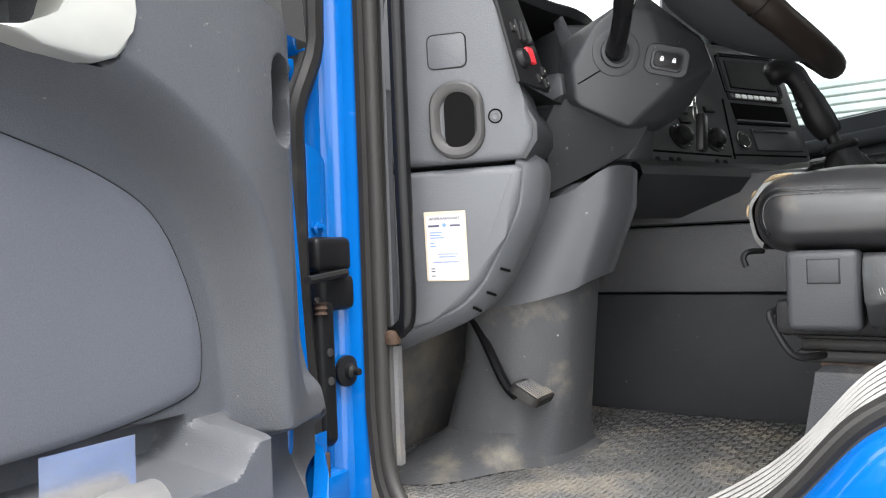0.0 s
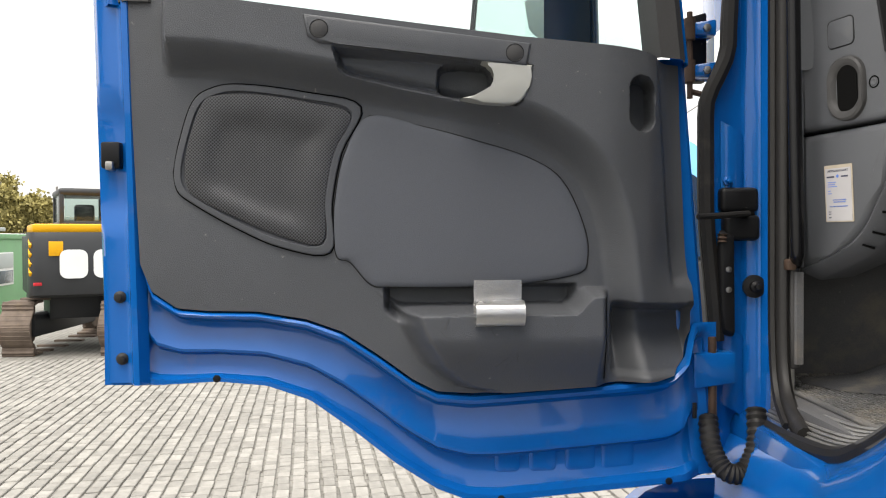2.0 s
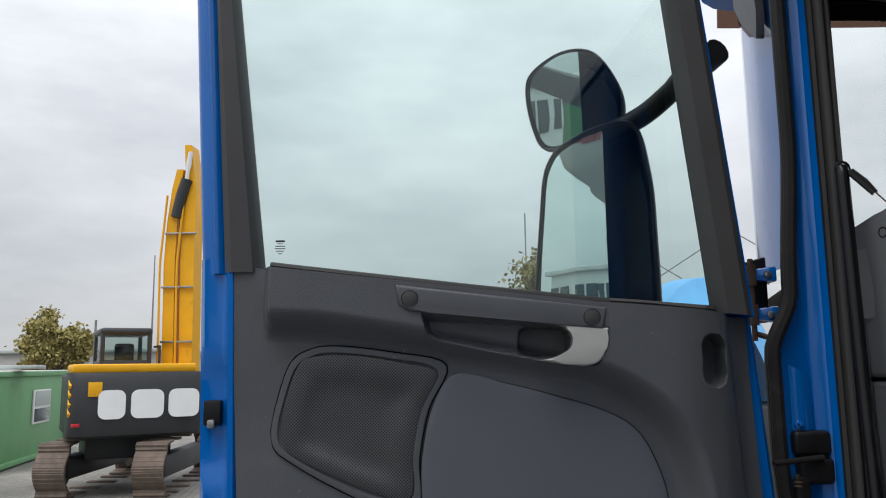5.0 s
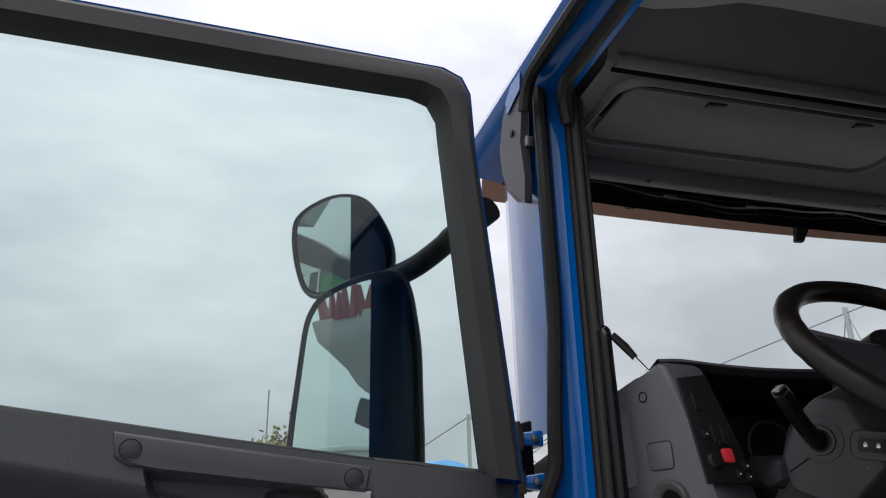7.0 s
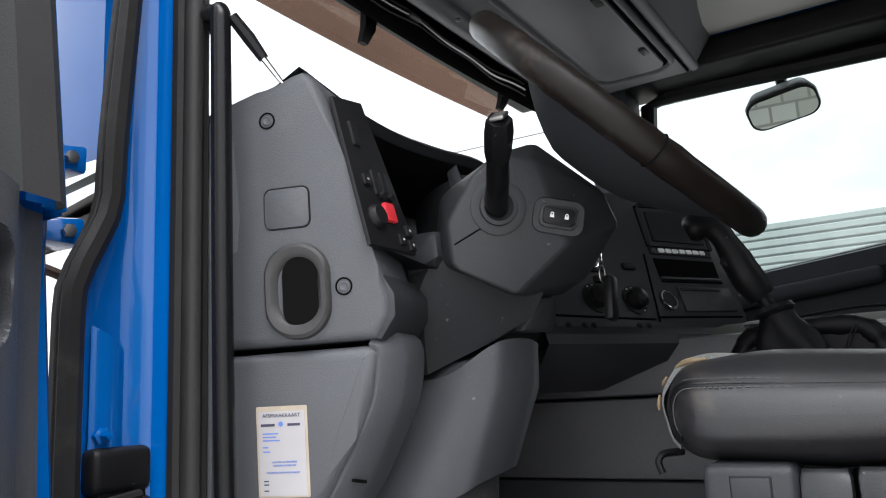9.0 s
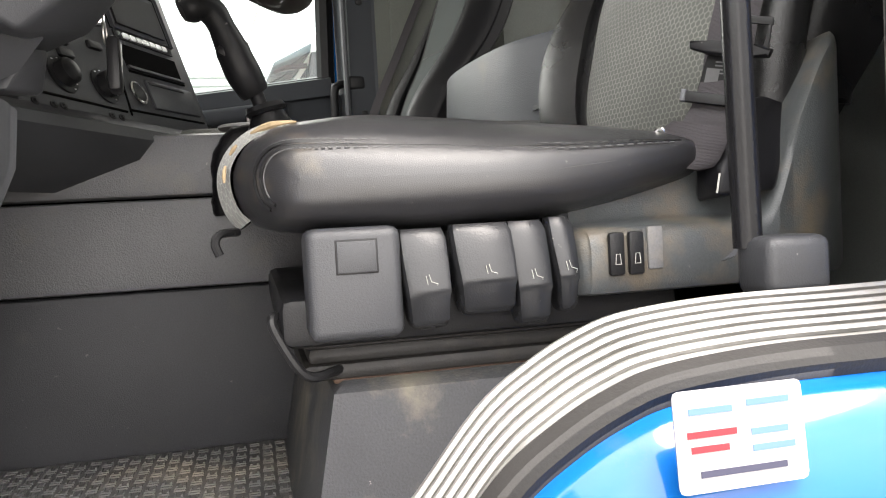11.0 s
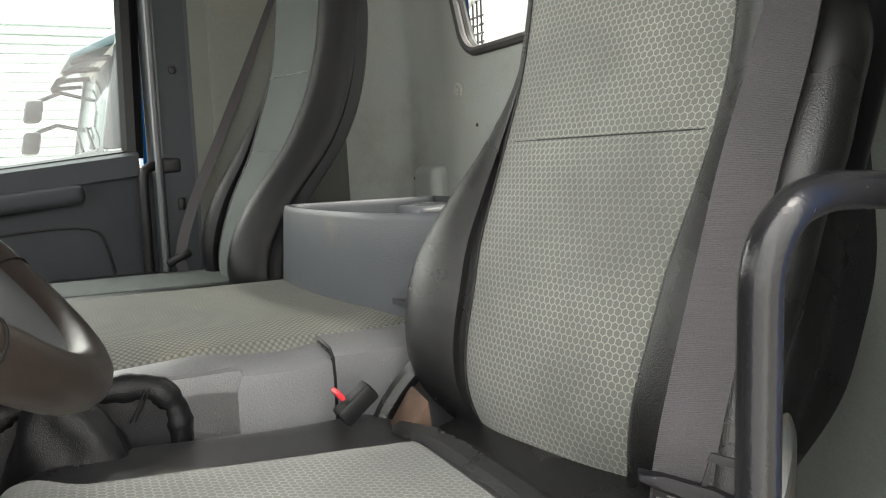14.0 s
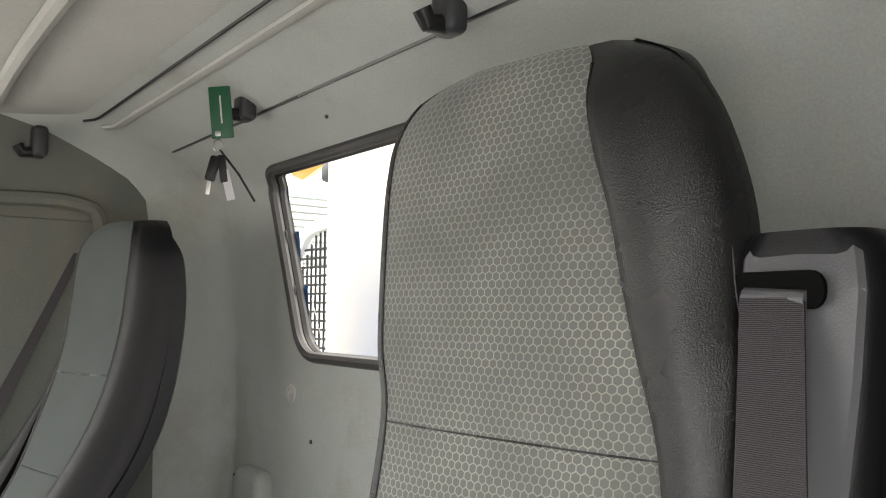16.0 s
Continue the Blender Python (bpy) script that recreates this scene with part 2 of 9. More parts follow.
M = dict(
    blue=material("blue_paint", (0.0003, 0.100, 0.38), 0.2, vary=0.06, coat=0.6, spec=0.2, dirt=(0.12, 0.13, 0.14), dirt_amount=0.0, dirt_scale=9),
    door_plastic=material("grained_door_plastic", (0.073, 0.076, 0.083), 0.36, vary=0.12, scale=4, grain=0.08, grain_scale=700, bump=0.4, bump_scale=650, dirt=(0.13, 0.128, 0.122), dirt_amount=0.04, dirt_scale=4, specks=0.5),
    insert=material("blue_grey_insert", (0.084, 0.089, 0.103), 0.62, vary=0.08, scale=3, grain=0.1, grain_scale=900, bump=0.25, bump_scale=700),
    trim=material("dark_trim_plastic", (0.042, 0.041, 0.041), 0.55, vary=0.12, grain=0.08, grain_scale=600, bump=0.2, bump_scale=500),
    rubber=material("black_rubber", (0.016, 0.015, 0.0145), 0.5, vary=0.14, scale=10, bump=0.2, bump_scale=300, dirt=(0.08, 0.07, 0.06), dirt_amount=0.06, dirt_scale=12),
    # flat black without gloss, paints the shade inside holes, slots and gaps
    void=material("hollow_shade_black", (0.006, 0.006, 0.006), 0.8, vary=0.1, spec=0.0),
    black=material("black_plastic", (0.009, 0.009, 0.0098), 0.42, vary=0.2, scale=9, bump=0.2, bump_scale=500, specks=0.2, spec=0.2),
    dash=material("dash_grey_plastic", (0.074, 0.077, 0.084), 0.46, vary=0.09, scale=5, grain=0.07, grain_scale=700, bump=0.35, bump_scale=620, dirt=(0.14, 0.13, 0.11), dirt_amount=0.04, dirt_scale=7, specks=0.45),
    dash_dark=material("dark_dash_plastic", (0.027, 0.028, 0.031), 0.42, vary=0.12, scale=5, grain=0.07, bump=0.22, bump_scale=700, specks=0.4),
    tunnel_side=material("tunnel_grey_plastic", (0.108, 0.108, 0.114), 0.38, vary=0.14, scale=4, grain=0.07, bump=0.5, bump_scale=400, dirt=(0.17, 0.145, 0.11), dirt_amount=0.12, dirt_scale=6, specks=0.5),
    lining_black=material("black_tunnel_lining", (0.042, 0.043, 0.047), 0.6, vary=0.2, scale=4, grain=0.1, bump=0.3, bump_scale=500, dirt=(0.09, 0.08, 0.065), dirt_amount=0.1, dirt_scale=5, specks=0.3, spec=0.35),
    # far plastic with shade in the colour: darker than the driver's door trim
    far_dark=material("shaded_far_plastic", (0.030, 0.033, 0.038), 0.55, spec=0.16, vary=0.15, scale=4, bump=0.3, bump_scale=400),
    dusty=material("dusty_grey_plastic", (0.10, 0.10, 0.104), 0.6, vary=0.14, scale=6, grain=0.1, bump=0.3, bump_scale=300, dirt=(0.27, 0.225, 0.16), dirt_amount=0.55, dirt_scale=5, specks=0.6),
    mat_rubber=material("worn_floor_mat", (0.10, 0.10, 0.10), 0.42, vary=0.3, scale=6, bump=0.3, bump_scale=200, dirt=(0.30, 0.26, 0.20), dirt_amount=0.5, dirt_scale=5),
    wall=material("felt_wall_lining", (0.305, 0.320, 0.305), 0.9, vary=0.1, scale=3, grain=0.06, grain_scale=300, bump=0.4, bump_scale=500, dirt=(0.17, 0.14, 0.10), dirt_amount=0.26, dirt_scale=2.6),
    # rear felt with shade put into the colour; the recess panel is darker itself
    side_lining=material("darkened_side_felt", (0.105, 0.110, 0.100), 0.9, vary=0.12, scale=3, grain=0.08, grain_scale=300, bump=0.4, bump_scale=500, dirt=(0.17, 0.13, 0.09), dirt_amount=0.25, dirt_scale=2.6),
    foot=material("dusty_column_foot", (0.055, 0.056, 0.060), 0.45, vary=0.16, scale=6, grain=0.1, bump=0.4, bump_scale=350, dirt=(0.30, 0.26, 0.19), dirt_amount=0.42, dirt_scale=6, specks=0.9),
    ceiling=material("ceiling_lining", (0.33, 0.33, 0.31), 0.92, vary=0.07, scale=3, grain=0.06, grain_scale=300, bump=0.4, bump_scale=450),
    leather=material("black_leather", (0.0065, 0.0065, 0.007), 0.27, spec=0.45, vary=0.15, scale=7, bump=0.45, bump_scale=650, dirt=(0.03, 0.028, 0.025), dirt_amount=0.02, dirt_scale=9),
    matte_leather=material("matte_black_leatherette", (0.005, 0.005, 0.0058), 0.34, spec=0.16, vary=0.15, scale=7, bump=0.4, bump_scale=700, dirt=(0.03, 0.026, 0.022), dirt_amount=0.1, dirt_scale=9),
    leather_grey=material("worn_grey_leather", (0.016, 0.016, 0.0175), 0.30, spec=0.52, vary=0.2, scale=6, bump=0.2, bump_scale=1100, dirt=(0.14, 0.11, 0.075), dirt_amount=0.12, dirt_scale=7, specks=0.25),
    stitch=material("grey_thread", (0.075, 0.075, 0.077), 0.8, vary=0.2, scale=80),
    cloth=hex_cloth("honeycomb_cloth", (0.20, 0.203, 0.178), (0.077, 0.080, 0.073), 0.0093),
    cloth_plain=material("grey_green_cloth", (0.064, 0.073, 0.071), 0.85, vary=0.1, scale=10, grain=0.25, grain_scale=800, bump=0.4, bump_scale=900),
    rim_leather=material("worn_brown_black_leather", (0.009, 0.0068, 0.0058), 0.34, spec=0.17, vary=0.25, scale=9, bump=0.18, bump_scale=800, dirt=(0.10, 0.08, 0.065), dirt_amount=0.15, dirt_scale=10),
    foam=material("torn_foam", (0.22, 0.165, 0.10), 0.95, vary=0.3, scale=40, bump=1.0, bump_scale=160),
    chrome=material("polished_steel", (0.72, 0.72, 0.72), 0.12, 1.0, vary=0.05),
    clip_steel=material("scratched_clip_steel", (0.80, 0.79, 0.78), 0.27, 0.85, vary=0.0),
    gloss_black=material("gloss_black_paint", (0.006, 0.006, 0.0068), 0.24, vary=0.2, scale=12, bump=0.15, bump_scale=300, specks=0.15, spec=0.2),
    steel=material("dull_steel", (0.32, 0.31, 0.30), 0.4, 1.0, vary=0.2, scale=20),
    alu=material("ribbed_aluminium", (0.24, 0.235, 0.225), 0.45, 0.6, vary=0.25, scale=12, dirt=(0.12, 0.10, 0.085), dirt_amount=0.3, dirt_scale=11),
    handle=material("light_grey_handle", (0.35, 0.35, 0.325), 0.35, vary=0.06, scale=20),
    rust=material("rusty_steel", (0.065, 0.040, 0.028), 0.7, vary=0.4, scale=30, bump=0.6, bump_scale=120),
    paper=material("aged_paper", (0.36, 0.35, 0.355), 0.8, vary=0.05, scale=12),
    paper_edge=material("yellowed_paper", (0.36, 0.31, 0.24), 0.8, vary=0.15, scale=40),
    ink=material("dark_ink", (0.05, 0.05, 0.08), 0.8, vary=0.0),
    blue_ink=material("blue_ink", (0.10, 0.18, 0.5), 0.8, vary=0.0),
    white=material("white_marking", (0.75, 0.76, 0.76), 0.5, vary=0.05),
    red=material("red_plastic", (0.55, 0.03, 0.04), 0.4, vary=0.1),
    webbing=webbing("seat_belt_webbing", (0.036, 0.033, 0.036)),
    film=material("printed_black_film", (0.004, 0.004, 0.0045), 0.3, vary=0.2, scale=30, bump=0.4, bump_scale=90, spec=0.08),
    tower=material("scuffed_tower_plastic", (0.082, 0.083, 0.089), 0.34, vary=0.15, scale=8, bump=0.2, bump_scale=600, spec=0.4, specks=0.6),
    lever=material("polished_lever_plastic", (0.015, 0.0155, 0.017), 0.24, vary=0.2, scale=14, bump=0.12, bump_scale=500, spec=0.3, specks=0.4, dirt=(0.05, 0.045, 0.035), dirt_amount=0.02, dirt_scale=16),
    anchor=material("satin_black_plastic", (0.0055, 0.0055, 0.0065), 0.36, vary=0.2, scale=8, bump=0.12, bump_scale=600, spec=0.2, specks=0.35),
    casing=material("dirty_switch_casing", (0.046, 0.050, 0.052), 0.40, vary=0.18, scale=9, grain=0.1, bump=0.25, bump_scale=500, dirt=(0.125, 0.095, 0.060), dirt_amount=0.6, dirt_scale=11, specks=0.4, spec=0.4),
    pillar_strip=material("scuffed_grey_strip", (0.066, 0.061, 0.059), 0.4, vary=0.08, scale=6, bump=0.2, bump_scale=200, dirt=(0.08, 0.07, 0.065), dirt_amount=0.1, dirt_scale=8, spec=0.35),
    seal_grain=material("grained_seal_rubber", (0.018, 0.018, 0.018), 0.55, vary=0.15, scale=12, grain=0.2, grain_scale=500, bump=0.5, bump_scale=420, spec=0.2),
    tunnel_mat=material("nubbed_grey_mat", (0.105, 0.107, 0.096), 0.8, vary=0.15, scale=6, dirt=(0.20, 0.16, 0.11), dirt_amount=0.1, dirt_scale=6),
    box_grey=material("storage_box_plastic", (0.054, 0.058, 0.065), 0.42, vary=0.08, scale=5, bump=0.3, bump_scale=400, dirt=(0.2, 0.15, 0.1), dirt_amount=0.05, dirt_scale=8),
    smoke=glass("smoked_visor", (0.34, 0.26, 0.22)),
    far_glass=glass("far_side_glass", (0.68, 0.76, 0.73)),
    rear_glass=glass("rear_window_glass", (0.75, 0.78, 0.75)),
    overhead=material("overhead_grey_plastic", (0.095, 0.095, 0.101), 0.55, vary=0.1, scale=4, grain=0.06, bump=0.4, bump_scale=400, specks=0.2),
    door_glass=glass("green_tinted_glass", (0.85, 0.92, 0.905)),
    clear_glass=glass("clear_glass", (0.93, 0.97, 0.95)),
    mirror=material("mirror_glass", (0.85, 0.87, 0.86), 0.004, 1.0, vary=0.0),
)


# ---- mesh helpers ----
def world_matrix(ob):
    m = Matrix()
    while ob is not None:
        m = ob.matrix_basis @ m
        ob = ob.parent
    return m


def thing(name, at, label, category, group="", kind="", turn=0.0):
    ob = new(name)
    ob.empty_display_size = 0.1
    ob.matrix_basis = pose(*at, 0, 0, turn)
    return tagged(ob, label, category, group, kind)


def part(name, bm, mat, parent=None, label="", smooth=True, kind="", category="", local=False):
    """Links a bmesh (in world metres, or in the thing's own when local) as ONE mesh object."""
    if parent is not None and not local:
        bm.transform(world_matrix(parent).inverted())
    bmesh.ops.recalc_face_normals(bm, faces=bm.faces)
    me = bpy.data.meshes.new(name)
    bm.to_mesh(me)
    bm.free()
    me.materials.append(mat)
    if smooth:
        me.shade_smooth()
        me.set_sharp_from_angle(angle=radians(38))
    ob = new(name, me)
    ob.parent = parent
    return tagged(ob, label, category, "", kind)


def box(c, s, m=None, bevel=0.004, seg=2, bm=None):
    """A rounded box of size s about c, turned by m."""
    b = bmesh.new()
    bmesh.ops.create_cube(b, size=1.0)
    bmesh.ops.transform(b, matrix=Matrix.Diagonal((*s, 1)), verts=b.verts)
    if bevel:
        bmesh.ops.bevel(b, geom=b.edges[:], offset=min(bevel, 0.45 * min(s)), segments=seg, affect="EDGES", profile=0.5)
    b.transform(Matrix.Translation(c) @ (m.to_4x4() if m is not None else Matrix()))
    return joined(bm, b)


def hull(points, bevel=0.01, seg=2):
    """A moulded housing: the closed shell round a handful of corners, its edges rounded."""
    b = bmesh.new()
    for q in points:
        b.verts.new(q)
    bmesh.ops.convex_hull(b, input=b.verts[:])
    bmesh.ops.delete(b, geom=[v for v in b.verts if not v.link_faces], context="VERTS")
    bmesh.ops.dissolve_limit(b, angle_limit=radians(6), verts=b.verts[:], edges=b.edges[:])
    bmesh.ops.bevel(b, geom=b.edges[:], offset=bevel, segments=seg, affect="EDGES", profile=0.5, clamp_overlap=True)
    return b


def joined(bm, b):
    if bm is None:
        return b
    me = bpy.data.meshes.new("scratch")
    b.to_mesh(me)
    b.free()
    bm.from_mesh(me)
    bpy.data.meshes.remove(me)
    return bm


def curve_points(points, count=8, closed=False):
    """Catmull-Rom through the points, of any dimension."""
    p = [Vector(q) for q in points]
    n = len(p)
    out = []
    for i in range(n if closed else n - 1):
        a, b, c, d = (p[(i - 1) % n], p[i], p[(i + 1) % n], p[(i + 2) % n]) if closed else (p[max(i - 1, 0)], p[i], p[i + 1], p[min(i + 2, n - 1)])
        for k in range(count):
            t = k / count
            out.append(0.5 * ((2 * b) + (c - a) * t + (2 * a - 5 * b + 4 * c - d) * t * t + (3 * b - a - 3 * c + d) * t ** 3))
    if not closed:
        out.append(p[-1])
    return out


def loft(rings, closed=True, caps=True, bm=None):
    """Skins rings of equally many points."""
    b = bmesh.new() if bm is None else bm
    rows = [[b.verts.new(q) for q in r] for r in rings]
    n = len(rows[0])
    for r, s in zip(rows, rows[1:]):
        for i in range(n if closed else n - 1):
            b.faces.new((r[i], r[(i + 1) % n], s[(i + 1) % n], s[i]))
    if caps and closed:
        b.faces.new(rows[0])
        b.faces.new(rows[-1][::-1])
    return b


def tube(points, radius, sides=10, bm=None, squash=1.0, up=(0, 0, 1)):
    """A round bar along a line of points; radius may be a list."""
    p = [Vector(q) for q in points]
    r = radius if isinstance(radius, (list, tuple)) else [radius] * len(p)
    rings = []
    side = None
    for i, q in enumerate(p):
        d = (p[min(i + 1, len(p) - 1)] - p[max(i - 1, 0)]).normalized()
        if side is None:
            side = d.cross(Vector(up))
            if side.length < 0.1:
                side = d.cross(Vector((1, 0.2, 0)))
        side = (side - d * side.dot(d)).normalized()
        other = d.cross(side)
        rings.append([q + r[i] * (side * math.cos(a) + other * squash * math.sin(a)) for a in (2 * math.pi * k / sides for k in range(sides))])
    return loft(rings, bm=bm)


def prism(outline, frame_m, depth, bevel=0.0, seg=2, bm=None):
    """A slab: the outline (x, y) in the plane of frame_m, and depth along its z."""
    b = bmesh.new()
    lo = [b.verts.new((x, y, 0)) for x, y in outline]
    hi = [b.verts.new((x, y, depth)) for x, y in outline]
    n = len(lo)
    b.faces.new(lo[::-1])
    top = b.faces.new(hi)
    for i in range(n):
        b.faces.new((lo[i], lo[(i + 1) % n], hi[(i + 1) % n], hi[i]))
    if bevel:
        bmesh.ops.bevel(b, geom=list(top.edges), offset=bevel, segments=seg, affect="EDGES", profile=0.5)
    b.transform(frame_m)
    return joined(bm, b)


def axes(origin, x, y):
    """The frame with that origin, x along x, y near y."""
    x = Vector(x).normalized()
    z = x.cross(Vector(y)).normalized()
    y = z.cross(x)
    m = Matrix((x, y, z)).transposed().to_4x4()
    m.translation = origin
    return m


def pad(outline, frame_m, heights, bm=None, centre=None):
    """A cushion over a closed outline: heights lists (inset share, height) from the rim to the middle."""
    b = bmesh.new() if bm is None else bm
    p = [Vector((q[0], q[1], 0)) for q in outline]
    c = Vector((*centre, 0)) if centre else sum(p, Vector()) / len(p)
    rows = []
    for share, h in heights:
        rows.append([b.verts.new(frame_m @ (q.lerp(c, share) + Vector((0, 0, h)))) for q in p])
    n = len(p)
    for r, s in zip(rows, rows[1:]):
        for i in range(n):
            b.faces.new((r[i], r[(i + 1) % n], s[(i + 1) % n], s[i]))
    mid = b.verts.new(frame_m @ (c + Vector((0, 0, heights[-1][1]))))
    for i in range(n):
        b.faces.new((rows[-1][i], rows[-1][(i + 1) % n], mid))
    return b


def rounded(w, h, r, n=5):
    """A rounded rectangle about 0, 0."""
    out = []
    for cx, cy, a0 in ((w / 2 - r, h / 2 - r, 0), (-w / 2 + r, h / 2 - r, 90), (-w / 2 + r, -h / 2 + r, 180), (w / 2 - r, -h / 2 + r, 270)):
        for k in range(n + 1):
            a = radians(a0 + 90 * k / n)
            out.append((cx + r * math.cos(a), cy + r * math.sin(a)))
    return out


def lathe(profile, m, sides=20, bm=None):
    """Turns (radius, height) pairs about the z of m."""
    return loft([[m @ Vector((r * math.cos(a), r * math.sin(a), h)) for a in (2 * math.pi * k / sides for k in range(sides))] for r, h in profile], bm=bm)


def smooth_step(a, b, v):
    t = min(1.0, max(0.0, (v - a) / (b - a)))
    return t * t * (3 - 2 * t)


def lerp_table(table, v):
    if v <= table[0][0]:
        return table[0][1]
    for (a, p), (b, q) in zip(table, table[1:]):
        if v <= b:
            return p + (q - p) * (v - a) / (b - a)
    return table[-1][1]


def writing(text, size, m, mat, parent=None, name="lettering"):
    """Letters of the built-in font, laid in the plane of m, as a mesh."""
    c = bpy.data.curves.new(name, "FONT")
    c.body, c.size, c.extrude = text, size, 0.0003
    c.align_x = "CENTER"
    tmp = bpy.data.objects.new(name, c)
    me = bpy.data.meshes.new_from_object(tmp)
    bpy.data.objects.remove(tmp)
    b = bmesh.new()
    b.from_mesh(me)
    bpy.data.meshes.remove(me)
    b.transform(m)
    return part(name, b, mat, parent, smooth=False)


# ---- the open driver's door ----
DOOR_U = Vector((1, 0.08, 0)).normalized()
DOOR_N = Vector((DOOR_U.y, -DOOR_U.x, 0))
HINGE = Vector((-0.06, 1.047, 0))


def on_door(off=0.0, s=0.0, z=0.0):
    """Door plane: x runs from the hinge outwards, y up, z towards the cab side of the trim."""
    m = Matrix((-DOOR_U, Vector((0, 0, 1)), DOOR_N)).transposed().to_4x4()
    m.translation = HINGE + DOOR_N * off - DOOR_U * s + Vector((0, 0, z))
    return m


TRIM_BOTTOM = [(0.034, 2.114), (0.05, 2.049), (0.08, 2.02), (0.113, 2.013), (0.305, 2.001), (0.455, 1.992), (0.52, 1.997), (0.563, 2.019), (0.627, 2.066), (0.692, 2.109), (0.756, 2.132), (0.843, 2.147), (0.93, 2.149), (0.984, 2.154), (1.027, 2.185), (1.05, 2.25)]
SHELL_BOTTOM = [(-0.03, 1.82), (0.072, 1.811), (0.294, 1.793), (0.405, 1.785), (0.462, 1.789), (0.518, 1.811), (0.596, 1.862), (0.674, 1.925), (0.752, 1.982), (0.831, 2.010), (0.921, 2.019), (1.023, 2.014), (1.12, 2.016)]
BELT = [(0.07, 2.606), (0.136, 2.618), (0.349, 2.636), (1.009, 2.712), (1.072, 2.71)]
RIM = [(0.155, 1.90), (0.165, 2.05), (0.185, 2.2), (0.20, 2.30), (0.235, 2.39), (0.30, 2.455), (0.40, 2.50), (0.55, 2.53), (0.75, 2.565), (0.9, 2.588), (1.06, 2.595)]


def inside(outline, x, y):
    c = False
    for (ax, ay), (bx, by) in zip(outline, outline[1:] + outline[:1]):
        if (ay > y) != (by > y) and x < (bx - ax) * (y - ay) / (by - ay) + ax:
            c = not c
    return c


PULL_RECESS = [(0.705, 2.617), (0.69, 2.570), (0.62, 2.550), (0.51, 2.528), (0.447, 2.517), (0.372, 2.514), (0.350, 2.585)]


RIM_LINE = np.array([tuple(v) for v in curve_points(RIM, 12)])


def line_distance(line, s, z):
    a, b = line[:-1], line[1:]
    ab, ap = b - a, np.array((s, z)) - a
    t = np.clip((ap * ab).sum(axis=1) / ((ab * ab).sum(axis=1) + 1e-12), 0, 1)[:, None]
    return math.sqrt(((ap - ab * t) ** 2).sum(axis=1).min())


PULL_LINE = np.array([tuple(v) for v in curve_points(PULL_RECESS + PULL_RECESS[:1], 8)])


# the pocket bulge runs out in a curve: (height, where it ends)
POCKET_SIDE = [(1.99, 0.42), (2.0, 0.437), (2.011, 0.490), (2.03, 0.522), (2.054, 0.548), (2.10, 0.574), (2.159, 0.602), (2.188, 0.632), (2.21, 0.64)]


def trim_height(s, z):
    d = line_distance(RIM_LINE, s, z) * (1 if z > np.interp(s, RIM_LINE[:, 0], RIM_LINE[:, 1]) else -1)
    h = 0.058 * smooth_step(-0.028, 0.036, d) * smooth_step(1.008, 0.985, s)
    k = smooth_step(0.14, 0.06, s) * smooth_step(2.14, 2.26, z)
    h += (min(h, 0.036) - h) * k
    k = smooth_step(2.48, 2.58, z) * smooth_step(0.42, 0.30, s)
    h += (max(h, 0.04) - h) * k
    # door pocket: a rounded bulge under a hollow
    lip = 2.156 + 0.030 * smooth_step(0.285, 0.245, s) + 0.03 * smooth_step(0.575, 0.64, s)
    side = lerp_table(POCKET_SIDE, z)
    across = smooth_step(0.200, 0.235, s) * smooth_step(side + 0.006, side - 0.045, s)
    below = smooth_step(lip + 0.004, lip - 0.012, z)
    hollow = smooth_step(0.258, 0.272, s) * smooth_step(0.618, 0.604, s) * smooth_step(2.197, 2.187, z) * smooth_step(lip - 0.034, lip - 0.014, z)
    h += (-0.035 - h) * hollow
    h += (0.088 * (0.25 + 0.75 * smooth_step(1.985, 2.11, z)) - h) * below * across
    # hollow beside the pocket
    k = smooth_step(0.028, 0.05, s) * smooth_step(0.200, 0.182, s) * smooth_step(2.02, 2.035, z) * smooth_step(2.165, 2.145, z + 0.06 * (0.19 - s))
    h -= 0.055 * k * (0.25 + 0.75 * smooth_step(2.02, 2.11, z))
    # finger slot
    q = ((s - 0.148) / 0.026) ** 2 + (max(0.0, abs(z - 2.52) - 0.024) / 0.026) ** 2
    h -= 0.05 * smooth_step(1.1, 0.6, q)
    # pull recess under the grab bar
    if inside(PULL_RECESS, s, z):
        h -= 0.034 * smooth_step(0.0, 0.016, line_distance(PULL_LINE, s, z))
        q = ((s - 0.468) / 0.052) ** 4 + ((z - 2.560) / 0.030) ** 4
        h -= 0.034 * smooth_step(1.0, 0.5, q)
    # the trim falls away towards the hinge
    h -= 0.062 * smooth_step(0.24, 0.02, s) ** 1.3 + 0.015 * smooth_step(0.006, -0.010, s - 0.096 - 0.081 * (z - 2.39)) * smooth_step(2.182, 2.206, z - 0.10 * max(0.0, 0.07 - s))
    return h


